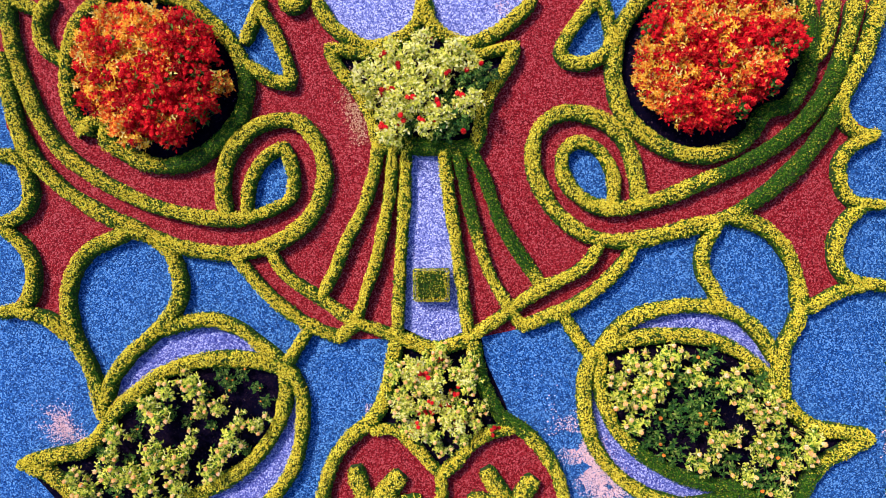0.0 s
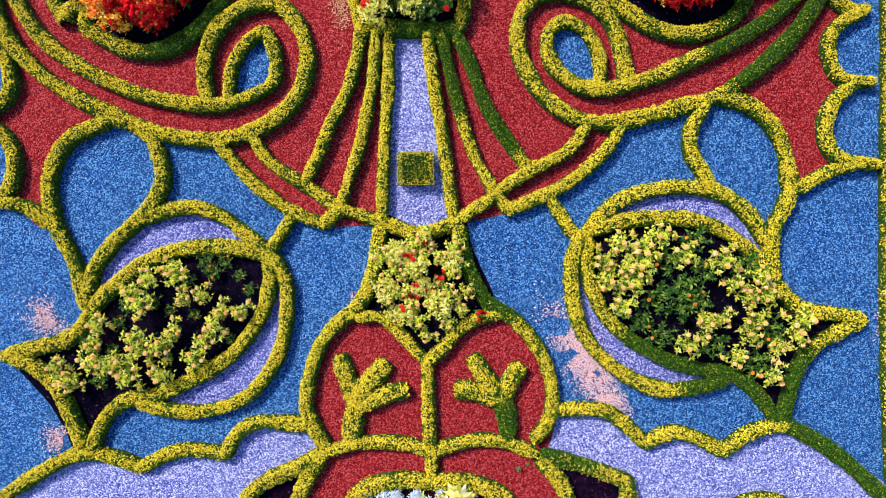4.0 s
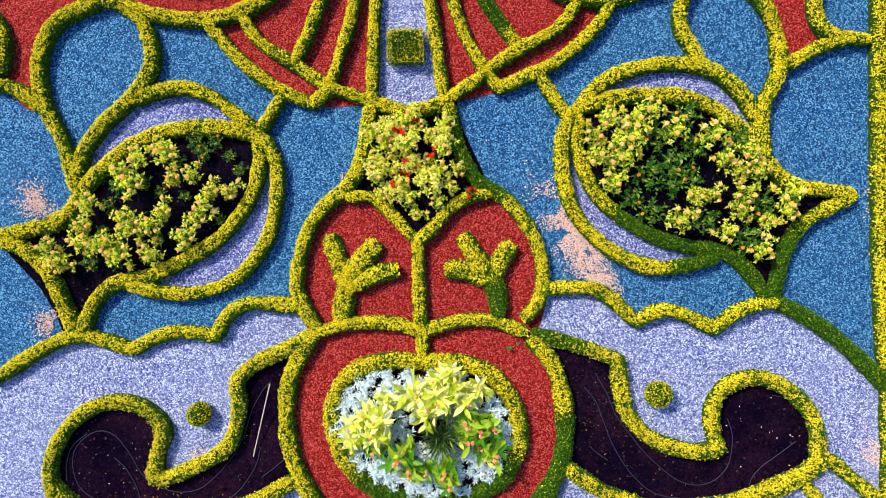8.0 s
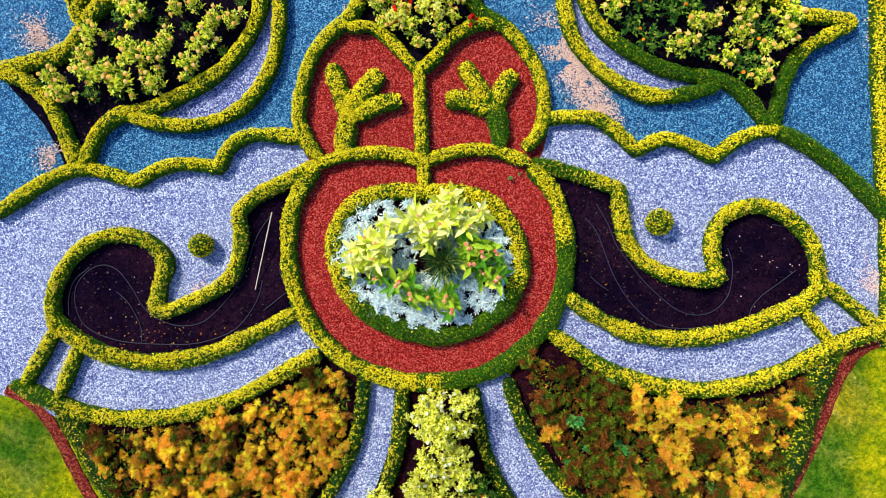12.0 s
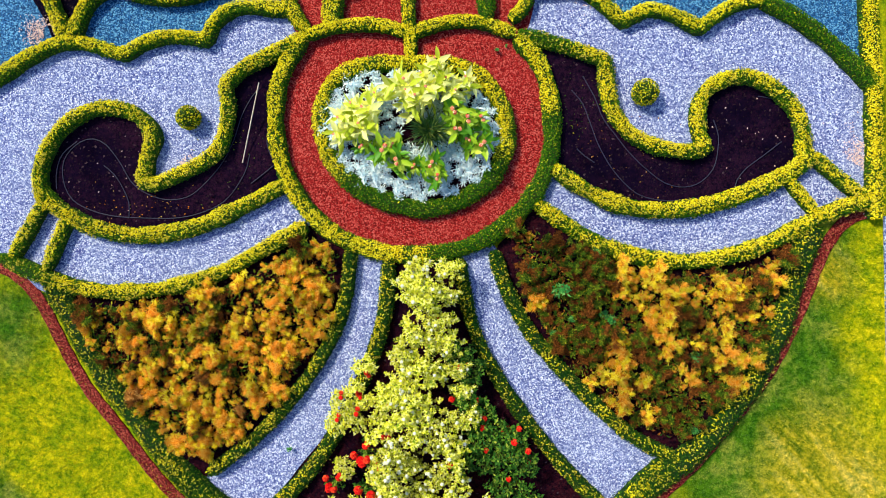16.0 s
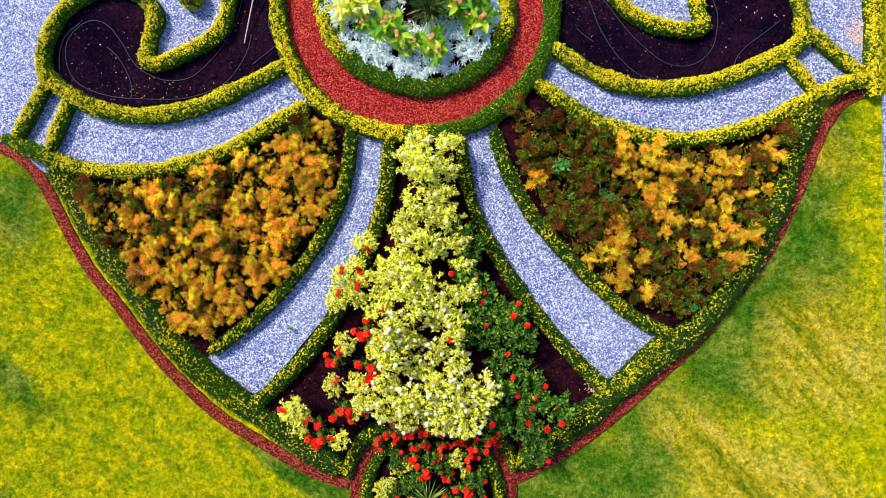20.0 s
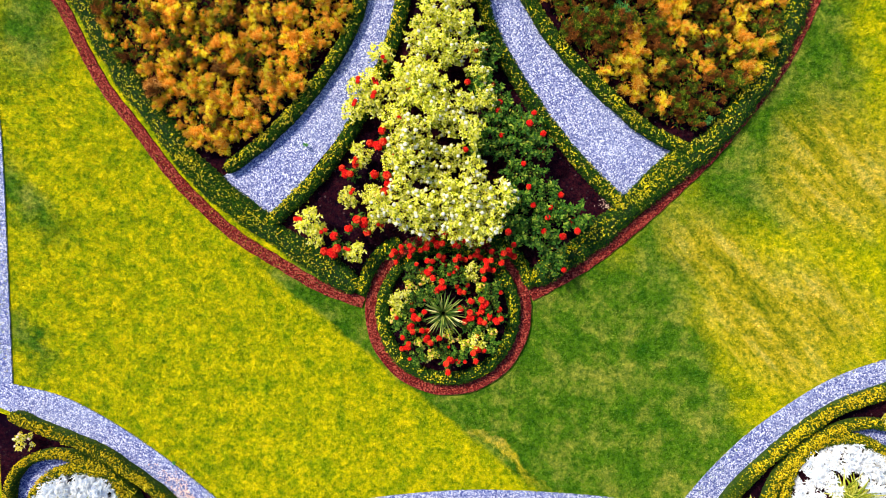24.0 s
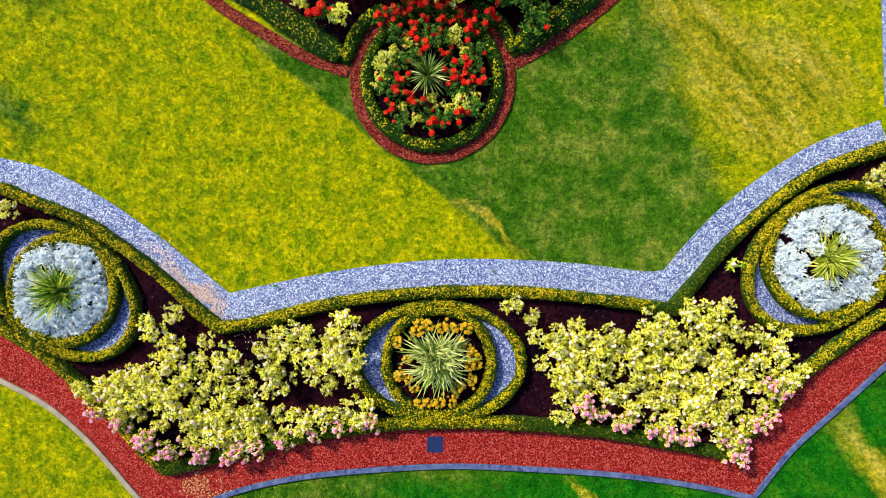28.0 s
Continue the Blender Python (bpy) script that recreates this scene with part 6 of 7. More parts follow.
LEAF_BED = scatter([(2.78, -2.29), (3.16, -2.05), (3.93, -1.92), (4.6, -2.1), (5.18, -2.43), (5.66, -2.87), (6.05, -3.35), (6.1, -3.74), (5.91, -4.18), (5.58, -4.42), (5.1, -4.28), (4.53, -4.08), (3.85, -3.79), (3.27, -3.5), (2.83, -3.12), (2.69, -2.77)], 0.34, 43)
for i, (x, y) in enumerate(LEAF_BED):
    deep = min(math.hypot(x - a, y - b) for a, b in [(4.41, -2.95), (3.4, -3.68), (3.88, -3.28)]) < 0.42
    again(peach_rose[2 if deep else r.choice(3, p=(0.5, 0.3, 0.2))], x, y, 0.02, r.uniform(0, 360), r.uniform(1.0, 1.35))

def outward(x, y, cx, cy, most, reach):
    """The lean of a plant in a mounded bed, away from its middle."""
    dx, dy = x - cx, y - cy
    d = math.hypot(dx, dy) + 1e-6
    k = most * min(1, d / reach) / d
    return dx * k, dy * k


# the medallion: silver foliage, broad-leaved lilies and a dark spiky plant
silver = shrub("silver_ragwort", "silvery blue ragwort rosette edging the medallion", "bedding plant", 0.14, 0.22, 7, 0.095, M["silver_leaf"], None, 0, 0.03, 14, 51, "silver ragworts", 0.26, 0.6)


def drawn(x, y, k=0.92):
    """A place in the medallion, drawn in from its hedge."""
    return -0.15 + (x + 0.15) * k, -7.64 + (y + 7.55) * k


places = [p for p in scatter([(-1.75, -7.09), (-1.34, -6.69), (-0.74, -6.54), (-0.13, -6.54), (0.57, -6.69), (1.12, -7.09), (1.3, -7.59), (1.17, -8.09), (0.77, -8.45), (0.17, -8.7), (-0.43, -8.63), (-1.04, -8.41), (-1.55, -8), (-1.77, -7.6)], 0.17, 44) if math.hypot((p[0] + 0.17) / 1.5, (p[1] + 7.5) / 1.1) > 0.22]
for i, (x, y) in enumerate(places):
    if i == 0:
        silver.matrix_basis = pose(*drawn(x, y, 0.99), 0.02)
    else:
        again(silver, *drawn(x, y, 0.99), 0.02, r.uniform(0, 360), r.uniform(0.8, 1.1), lean=outward(x, y, 0.14, -7.42, 12, 1.2))
# pale lilies paint the sunlit part of the bed, green ones the shaded part
lily = [
    shrub("canna_lily", "broad-leaved lily painted in its pale sunlit tone amid silver ragworts", "lily", 0.13, 0.62, 4, 0.34, M["lily_lit"], M["coral"], 1, 0.035, 6, 52, "broad-leaved lilies", 0.34, 0.75, shape=canna_leaves),
    shrub("canna_lily", "broad-leaved lily painted in its green shaded tone, with coral red flowers", "lily", 0.14, 0.52, 4, 0.28, M["lily_shade"], M["coral"], 2, 0.050, 6, 54, "broad-leaved lilies", 0.38, 0.75, shape=canna_leaves),
]
for k, spots in enumerate((
    [(-0.33, -6.70), (0.01, -6.60), (0.24, -6.42), (-0.25, -6.92), (0.43, -6.70), (0.77, -6.70), (0.13, -6.92), (-0.08, -7.06), (0.58, -6.92), (-1.37, -7.37), (-1.16, -7.15), (-1.01, -7.48), (-1.46, -7.66), (-0.80, -6.92), (-0.92, -7.25)],
    [(-0.66, -7.96), (-0.40, -8.11), (-0.14, -8.18), (0.17, -8.14), (0.31, -8.36), (-1.03, -7.85), (-0.48, -7.82), (0.54, -7.29), (0.81, -7.40), (1.05, -7.37), (0.81, -7.74), (1.02, -7.80), (0.62, -7.55)],
)):
    for i, (x, y) in enumerate(spots):
        if i == 0:
            lily[k].matrix_basis = pose(*drawn(x, y), 0.03)
        else:
            again(lily[k], *drawn(x, y), 0.03, r.uniform(0, 360), r.uniform(0.65, 1.0), lean=outward(x, y, 0.14, -7.42, 12, 1.2))
spiky = thing("spiky_plant", 0.12, -7.66, 0.03, "dark green spiky grass plant amid lilies", "plant")
straps("foliage", 300, 0.42, 0.024, M["dark_strap"], spiky, 0.35, (20, 88), 53, z0=0.34, heads=((0, 0, 0.05), (0.1, 0.03, 0), (-0.08, 0.06, 0), (0, -0.1, 0)))
tubes("stem", [((0, 0, 0), (0, 0, 0.06), (0, 0, 0.12))], 0.04, M["stem"], spiky, 7)

# wedges of plumed shrubs in autumn colours
plume = {}
for i, (key, words) in enumerate((("orange", "orange"), ("yellow", "golden yellow"), ("brown", "withered brown"), ("tan", "faded tan"), ("green", "dull green"))):
    other = {"orange": "yellow", "yellow": "orange", "brown": "green", "tan": "brown", "green": "brown"}[key]
    plume[key] = shrub("plumed_shrub", words + " feathery bedding shrub in a dense wedge bed", "shrub", 0.18, 0.40, 15, 0.060, M["plume_" + key], None, 0, 0.03, 70, 60 + i, words + " plumed shrubs", 0.15, 0.7, second=M["plume_" + other])


def wedge(outline, seed, recipe):
    q = np.random.default_rng(seed)
    for i, p in enumerate(scatter(outline, 0.188, seed)):
        keys, weights = recipe(p[0], p[1])
        again(plume[keys[q.choice(len(keys), p=weights)]], p[0], p[1], 0.02, q.uniform(0, 360), q.choice((0.5, 0.7, 0.85, 1.1)) * q.uniform(0.9, 1.1))


def undergrowth(outline, seed, count=9000):
    """Low dull leaves that close the ground between the shrubs."""
    q, poly = np.random.default_rng(seed), np.array(outline)
    p = q.uniform(poly.min(0), poly.max(0), (count, 2))
    p = p[inside(p, poly)]
    at = np.concatenate([p, q.uniform(0.05, 0.24, (len(p), 1))], 1)
    way, up = q.normal(0, 1, (len(p), 3)) * (1, 1, 0.35), (0, 0, 1.0) + q.normal(0, 0.3, (len(p), 3))
    ln, some = q.uniform(0.05, 0.10, len(p)), q.uniform(size=len(p)) < 0.6
    for flag, mt in ((some, "plume_green"), (~some, "plume_brown")):
        tagged(leaves("undergrowth", at[flag], way[flag], up[flag], ln[flag], ln[flag] * 0.35, M[mt]), "low dull leaves covering the soil between shrubs", "undergrowth", kind="stuff")


GOLD = [(3.60, -10.11), (4.20, -10.35), (4.74, -10.60), (5.44, -10.50), (6.04, -10.25), (6.45, -10.00), (5.84, -10.90), (5.44, -11.50), (4.84, -11.30), (4.44, -11.00), (5.20, -11.00), (3.24, -11.96), (3.5, -12.3)]
LIME = [(-3.21, -10.94), (-4.19, -11.85), (-4.04, -12.25), (-4.49, -11.44), (-3.05, -10.52), (-4.8, -11.14), (-4.29, -11.54), (-3.98, -11.46), (-4.6, -11.77)]


def near(x, y, spots, reach):
    return min(math.hypot(x - a, y - b) for a, b in spots) < reach


def left_recipe(x, y):
    if near(x, y, LIME, 0.34):
        return ("yellow", "orange", "green"), (0.86, 0.08, 0.06)
    if y > -11.3 and x < -3.6 or y > -10.75 and x < -2.4:
        return ("brown", "green", "orange", "yellow"), (0.40, 0.26, 0.20, 0.14)
    return ("orange", "tan", "yellow", "brown", "green"), (0.46, 0.06, 0.30, 0.08, 0.10)


def right_recipe(x, y):
    gold = math.exp(-(min(math.hypot(x - a, y - b) for a, b in GOLD) / 0.36) ** 2)
    dull = 0.50 if x < 3.3 and y > -11.5 else 0.36
    w = np.array((0.015 + 0.85 * gold, 0.05 + 0.34 * gold, dull * (1 - 0.85 * gold), (0.82 - dull) * (1 - 0.8 * gold)))
    return ("yellow", "orange", "brown", "green"), w / w.sum()


LEFT_WEDGE = [(-6.35, -10.74), (-5.31, -10.75), (-4.28, -10.6), (-3.26, -10.27), (-2.04, -9.59), (-1.58, -9.81), (-1.58, -10.51), (-1.78, -11.22), (-2.19, -11.83), (-2.7, -12.47), (-3.32, -13.06), (-3.99, -13.53), (-4.51, -13.38), (-5.02, -12.77), (-5.64, -12.06), (-6.04, -11.45)]
RIGHT_WEDGE = [(1.63, -9.3), (2.58, -9.65), (3.57, -10.04), (4.65, -10.21), (5.73, -10.06), (6.41, -9.83), (6.27, -10.58), (5.94, -11.47), (5.41, -12.22), (4.88, -12.83), (4.49, -13.13), (3.79, -12.79), (3.19, -12.29), (2.59, -11.74), (2.11, -11.1), (1.76, -10.3)]
wedge(LEFT_WEDGE, 71, left_recipe)
wedge(RIGHT_WEDGE, 72, right_recipe)
undergrowth(LEFT_WEDGE, 73)
undergrowth(RIGHT_WEDGE, 74)
for i, ob in enumerate(plume.values()):
    ob.matrix_basis = pose(-5.3 + 0.45 * i, -12.0 + 0.1 * (i % 3), 0.02, 0, 0, 50 * i)

fresh = shrub("green_seedling", "bright green self-sown plant among brown shrubs", "plant", 0.13, 0.40, 9, 0.085, M["fresh_leaf"], None, 0, 0.03, 8, 68, "green seedlings", 0.4, 0.6)
spots = [(2.46, -10.41), (1.87, -10.05), (3.33, -10.98), (3.23, -10.86), (4.86, -12.93), (2.32, -11.23), (3.05, -9.78), (2.67, -10.98), (4.88, -11.66)]
fresh.matrix_basis = pose(*spots[0], 0.02) @ Matrix.Scale(1.15, 4)
for x, y in spots[1:]:
    again(fresh, x, y, 0.02, r.uniform(0, 360), r.uniform(0.45, 0.8))

for x, y, size in ((-2.45, -13.40, 0.34), (1.31, -6.17, 0.30), (1.48, -6.08, 0.22), (-4.90, -19.34, 0.28), (-2.72, -20.31, 0.26), (1.35, -20.0, 0.22)):
    again(fresh, x, y, 0.02, r.uniform(0, 360), size, "tiny green weed growing in dyed gravel")

# the middle bed: a ridge of white roses, green and red ones beside it
white_rose = [
    shrub("white_rose_bush", "tall pale yellow-green rose bush with white blooms", "rose bush", 0.30, 1.0, 40, 0.058, M["cream_leaf"], M["white_petal"], 4, 0.036, 12, 81, "white rose bushes", shape=broad_leaves, slim=0.55),
    shrub("white_rose_bush", "tall pale rose bush crowded with white blooms", "rose bush", 0.30, 0.95, 40, 0.056, M["cream_leaf"], M["white_petal"], 9, 0.042, 12, 82, "white rose bushes", shape=broad_leaves, slim=0.55),
]
ridge = [(-0.05, -10.09), (0.13, -10.34), (-0.21, -10.38), (-0.01, -10.63), (-0.11, -11.12), (0.14, -11.31), (-0.31, -11.51), (-0.06, -11.76), (0.19, -11.9), (-0.4, -12), (-0.55, -12.25), (-0.16, -12.3), (0.14, -12.49), (-0.35, -12.59), (0.44, -12.78), (-0.1, -12.89), (0.19, -13.08), (-0.45, -13.18), (0.54, -13.28), (-0.15, -13.43), (0.25, -13.67), (-0.5, -13.73), (0.64, -13.87), (-0.15, -13.97), (-0.64, -14.18), (0.15, -14.17), (0.74, -14.36), (1.04, -14.65), (0.45, -14.66), (-0.25, -14.47), (-0.64, -14.67), (0.84, -14.9), (0.45, -14.26), (-0.99, -14.53), (1.14, -14.36), (0.10, -14.55), (0.30, -14.92), (-0.25, -14.85), (0.62, -15.0), (-0.6, -13.45), (-0.35, -12.3)]
for i, (x, y) in enumerate(ridge):
    k = 1 if i > 25 else r.choice(2, p=(0.75, 0.25))
    if i in (2, 30):
        white_rose[0 if i == 2 else 1].matrix_basis = pose(x, y, 0.03)
    else:
        again(white_rose[k], x, y, 0.03, r.uniform(0, 360), r.uniform(0.8, 1.12))
for i, (x, y) in enumerate([(0.68, -11.58), (0.88, -11.89), (0.78, -12.29), (1.04, -12.59), (1.24, -12.89), (0.99, -13.09), (1.44, -13.29), (1.64, -13.09), (1.14, -13.49), (1.35, -13.89), (1.75, -13.99), (1.95, -14.29), (1.5, -14.4), (1.25, -14.7), (1.65, -14.9), (1.96, -15.2), (1.45, -15), (2.15, -14.59), (2.45, -14.69), (1.85, -14.7), (0.74, -13.5), (1.79, -13.49), (2.06, -15.5)]):
    again(rose[2], x, y, 0.02, r.uniform(0, 360), r.uniform(1.0, 1.35))
for i, (x, y) in enumerate([(-0.98, -13.36), (-0.77, -13.71), (-1.38, -13.61), (-1.54, -13.92), (-1.59, -14.38), (-1.18, -14.32), (-1.43, -14.83), (-2.3, -14.79), (-2.15, -15.05), (-1.79, -15.25), (-1.48, -15.35), (-1.13, -14.83), (-0.93, -14.02), (-0.68, -12.5), (-0.78, -12.95)]):
    again(rose[0] if i % 3 else red_rose, x, y, 0.02, r.uniform(0, 360), r.uniform(0.8, 1.1))
for x, y in [(1.89, -13.51), (0.38, -10.99), (1.69, -12.98), (2.45, -14.83), (1.49, -12.93), (1.35, -15.4)]:
    again(red_rose, x, y, 0.02, r.uniform(0, 360), 0.42)

for x, y in [(0.49, -11.37), (0.61, -11.76), (0.71, -12.15), (0.35, -10.98), (0.79, -12.64), (0.44, -10.49), (0.49, -10.1)]:
    again(white_rose[0], x, y, 0.03, r.uniform(0, 360), r.uniform(0.75, 0.95))
for x, y in [(-1.22, -12.22), (-1.42, -12.44), (-1.02, -11.81), (-1.17, -12.72), (-1.52, -12.83), (-1.02, -12.42)]:
    again(rose[0], x, y, 0.02, r.uniform(0, 360), r.uniform(0.75, 1.0))

# the round bed
for x, y in [(-0.78, -15.43), (-0.52, -15.26), (-0.21, -15.18), (0.09, -15.15), (0.4, -15.21), (0.7, -15.31), (0.96, -15.45)]:
    again(red_rose, x, y, 0.03, r.uniform(0, 360), r.uniform(0.65, 0.8))
for i in range(42):
    a, d = i * 2.4, 0.28 + 0.72 * math.sqrt((i + 0.5) / 42)
    x, y = ROUND[0] + math.cos(a) * d, ROUND[1] + 0.05 + math.sin(a) * d
    red = r.uniform() < (0.48 if (0.5 * math.cos(a) + math.sin(a) * 0.8) * d > -0.15 else 0.22)
    again(red_rose if red else rose[2] if i % 2 else peach_rose[1] if i % 3 else rose[1], x, y, 0.03, r.uniform(0, 360), r.uniform(0.6, 0.85))
cordyline = thing("cordyline", ROUND[0] - 0.08, ROUND[1] + 0.02, 0.03, "spiky green and white strap-leaved plant amid red roses", "plant")
straps("foliage", 150, 0.46, 0.026, M["spike_leaf"], cordyline, 0.33, (15, 88), 91, z0=0.3)
tubes("stem", [((0, 0, 0), (0, 0, 0.15), (0, 0, 0.3))], 0.045, M["stem"], cordyline, 7)

# lower terrace
terrace_rose = [
    shrub("terrace_rose_bush", "sprawling yellow-green rose bush with blush and pink blooms", "rose bush", 0.27, 0.58, 22, 0.066, M["terrace_leaf"], M["blush"], 5, 0.040, 13, 95, "terrace rose bushes", 0.6, shape=broad_leaves),
    shrub("terrace_rose_bush", "sprawling pale green rose bush with few blooms", "rose bush", 0.27, 0.64, 22, 0.068, M["terrace_leaf"], M["blush"], 3, 0.040, 13, 96, "terrace rose bushes", 0.6, shape=broad_leaves),
    shrub("terrace_rose_bush", "low rose bush with magenta pink blooms", "rose bush", 0.26, 0.54, 14, 0.066, M["terrace_leaf"], M["pink"], 9, 0.052, 9, 97, "terrace rose bushes", 0.6, shape=broad_leaves),
]
for n, outline in enumerate((
    [(-4.71, -20.5), (-4.3, -20.65), (-4.24, -21.11), (-3.51, -21.52), (-3.05, -21.2), (-2.06, -21.09), (-1.14, -20.93), (-1.03, -21.23), (-1.24, -22.16), (-1.03, -22.62), (-1.85, -22.89), (-2.99, -23.22), (-3.93, -23.34), (-4.56, -23.14), (-5.5, -22.58), (-5.97, -22.22), (-5.55, -22.01), (-5.03, -21.79), (-5.03, -21.22)],
    [(1.67, -20.59), (2.63, -20.74), (3.34, -20.98), (3.75, -21.03), (4.25, -20.77), (4.65, -20.92), (5.1, -20.61), (5.55, -20.46), (5.75, -20.96), (6.5, -21.1), (6.76, -21.66), (6.47, -22.17), (5.93, -22.99), (4.98, -22.85), (3.67, -22.66), (2.65, -22.62), (2.09, -22.48), (2.19, -21.81), (2.08, -21.2)],
)):
    for i, (x, y) in enumerate(scatter(outline, 0.33, 98 + n)):
        if i == 0 and n == 0:
            terrace_rose[0].matrix_basis = pose(x, y, 0.02)
        elif i == 1 and n == 0:
            terrace_rose[1].matrix_basis = pose(x, y, 0.02)
        elif r.uniform() < (0.92 if n else 0.88):
            again(terrace_rose[r.integers(2)], x, y, 0.02, r.uniform(0, 360), r.choice((0.6, 0.8, 1.0)) * r.uniform(0.9, 1.1))
for x, y in [(-3.51, -22.83), (-3.72, -23.04), (-3.2, -22.99), (-4.09, -22.74), (-2.99, -22.7), (3.45, -21.21), (4.15, -21.18), (4.55, -21.05), (3.8, -21.31), (-1.24, -21.65), (-1.55, -21.44), (-5.76, -22.24), (-5.55, -22.11), (-5.31, -22.36), (-5.16, -21.98), (-4.95, -22.23), (-5.45, -22.55), (-4.74, -21.74), (-6.13, -22.22), (5.56, -21.57), (5.42, -21.83), (3.91, -21.82), (4.97, -22.5), (5.49, -21.71), (4.4, -22.2), (4.7, -21.6), (4.9, -21.35), (5.15, -21.1), (4.75, -21.95), (4.2, -21.6), (3.2, -21.6), (2.9, -21.3), (2.6, -21.9), (3.5, -22.1), (5.1, -22.1), (5.9, -21.9), (4.95, -22.3), (3.0, -22.0), (5.6, -22.3), (3.9, -22.3), (2.45, -21.2), (5.3, -22.6)]:
    again(terrace_rose[r.integers(2)], x, y, 0.02, r.uniform(0, 360), r.uniform(0.8, 1.1))
low_row = [(-5.93, -22.59), (-5.51, -22.85), (-5.08, -23.16), (-4.65, -23.36), (-4.01, -23.46), (-3.48, -23.4), (-2.95, -23.29), (-1.9, -23.01), (-0.85, -22.78), (2.99, -22.26), (3.31, -22.57), (3.72, -22.72), (4.85, -22.97), (5.16, -22.7), (5.88, -23.16), (5.77, -22.95), (6.27, -22.02), (6.58, -22.11), (4.54, -22.87), (5.97, -22.74)]
terrace_rose[2].matrix_basis = pose(*low_row[0], 0.02)
for x, y in low_row[1:]:
    again(terrace_rose[2], x, y, 0.02, r.uniform(0, 360), r.uniform(0.7, 0.95))
for x, y in [(2.98, -22.41), (3.15, -22.55), (3.59, -22.72), (4.9, -22.94), (5.59, -22.98), (5.76, -23.33), (5.66, -23.18), (6.35, -22.54), (6.23, -22.68), (4.55, -22.91), (4.16, -22.79), (-4.53, -23.33), (-5, -23.11), (-3.28, -23.31), (-2.46, -23.14), (-4.01, -23.4), (-5.42, -22.77), (-1.43, -22.87)]:
    again(terrace_rose[2], x, y, 0.02, r.uniform(0, 360), r.uniform(0.75, 0.95))
sprig = shrub("rose_bush", "single small lime green rose shoot in dark soil", "rose bush", 0.13, 0.35, 5, 0.098, M["pale_leaf"], M["blush"], 2, 0.04, 9, 99, shape=broad_leaves, slim=0.55)
sprig.matrix_basis = pose(*[(5.73, -19.82)][0], 0.02)
for x, y in [(-7.66, -18.92), (8.33, -18.19), (8.18, -18.29)]:
    again(terrace_rose[0], x, y, 0.02, r.uniform(0, 360), 0.7)
white_ragwort = shrub("silver_ragwort", "white-leaved ragwort rosette in a terrace bed", "bedding plant", 0.15, 0.26, 10, 0.068, M["white_leaf"], None, 0, 0.03, 26, 101, "white ragworts", 0.30, 0.8)
for n, (x, y, rr, *_) in enumerate(EYES[1:]):
    q = np.random.default_rng(110 + n)
    for i in range(40):
        a, d = i * 2.4, 0.22 + 0.52 * math.sqrt((i + 0.5) / 40)
        px, py = x + math.cos(a) * d * rr, y + math.sin(a) * d * rr
        again(white_ragwort, px, py, 0.03, q.uniform(0, 360), q.uniform(0.9, 1.55) * (1.2 - 0.3 * d), lean=outward(px, py, x, y, 48, 0.7))
    yucca = thing("yucca", x, y, 0.03, ("lime green yucca amid white ragworts", "golden yellow yucca amid white ragworts")[n], "yucca", "yuccas")
    straps("foliage", 300, (0.58, 0.46)[n], 0.034, M[("lime_strap", "gold_strap")[n]], yucca, 0.40, (15, 88), 120 + n, z0=0.2, heads=((0, 0, 0.08), (0.12, 0.05, 0), (-0.1, 0.1, 0), (-0.04, -0.13, 0)))
    tubes("stem", [((0, 0, 0), (0, 0, 0.12), (0, 0, 0.26))], 0.05, M["stem"], yucca, 7)
white_ragwort.matrix_basis = pose(EYES[1][0] + 0.2, EYES[1][1] + 0.15, 0.03)
yucca = thing("yucca", 0.32, -21.64, 0.03, "large grey-green yucca ringed by marigolds", "yucca", "yuccas")
straps("foliage", 480, 0.60, 0.032, M["strap_leaf"], yucca, 0.42, (12, 88), 130, z0=0.2, heads=((0, 0, 0.1), (0.2, 0.06, 0), (-0.16, 0.14, 0), (-0.1, -0.18, 0), (0.13, -0.17, 0), (0.05, 0.2, 0)))
tubes("stem", [((0, 0, 0), (0, 0, 0.12), (0, 0, 0.26))], 0.06, M["stem"], yucca, 7)
marigold = shrub("marigold", "orange marigold plant round the yucca", "flower", 0.13, 0.24, 13, 0.05, M["plume_green"], M["marigold"], 11, 0.040, 7, 131, "marigolds")
for i in range(28):
    a = 2 * math.pi * i / 28 + r.uniform(-0.1, 0.1)
    if 2.2 < a < 3.4 and i % 2:
        continue
    d = r.uniform(0.58, 0.80)
    if i == 0:
        marigold.matrix_basis = pose(1.05, -21.68, 0.03)
    else:
        again(marigold, 0.36 + math.cos(a) * d, -21.68 + math.sin(a) * d, 0.03, r.uniform(0, 360), r.uniform(0.8, 1.15))

# ---------------------------------------------------------------- small things
def ground_hose(points, z, label):
    line = spline(points, step=0.1)
    ob = tubes("irrigation_hose", [np.concatenate([line, np.full((len(line), 1), z)], 1)], 0.009, M["hose"], None, 6)
    tagged(ob, label, "hose", "irrigation hoses")


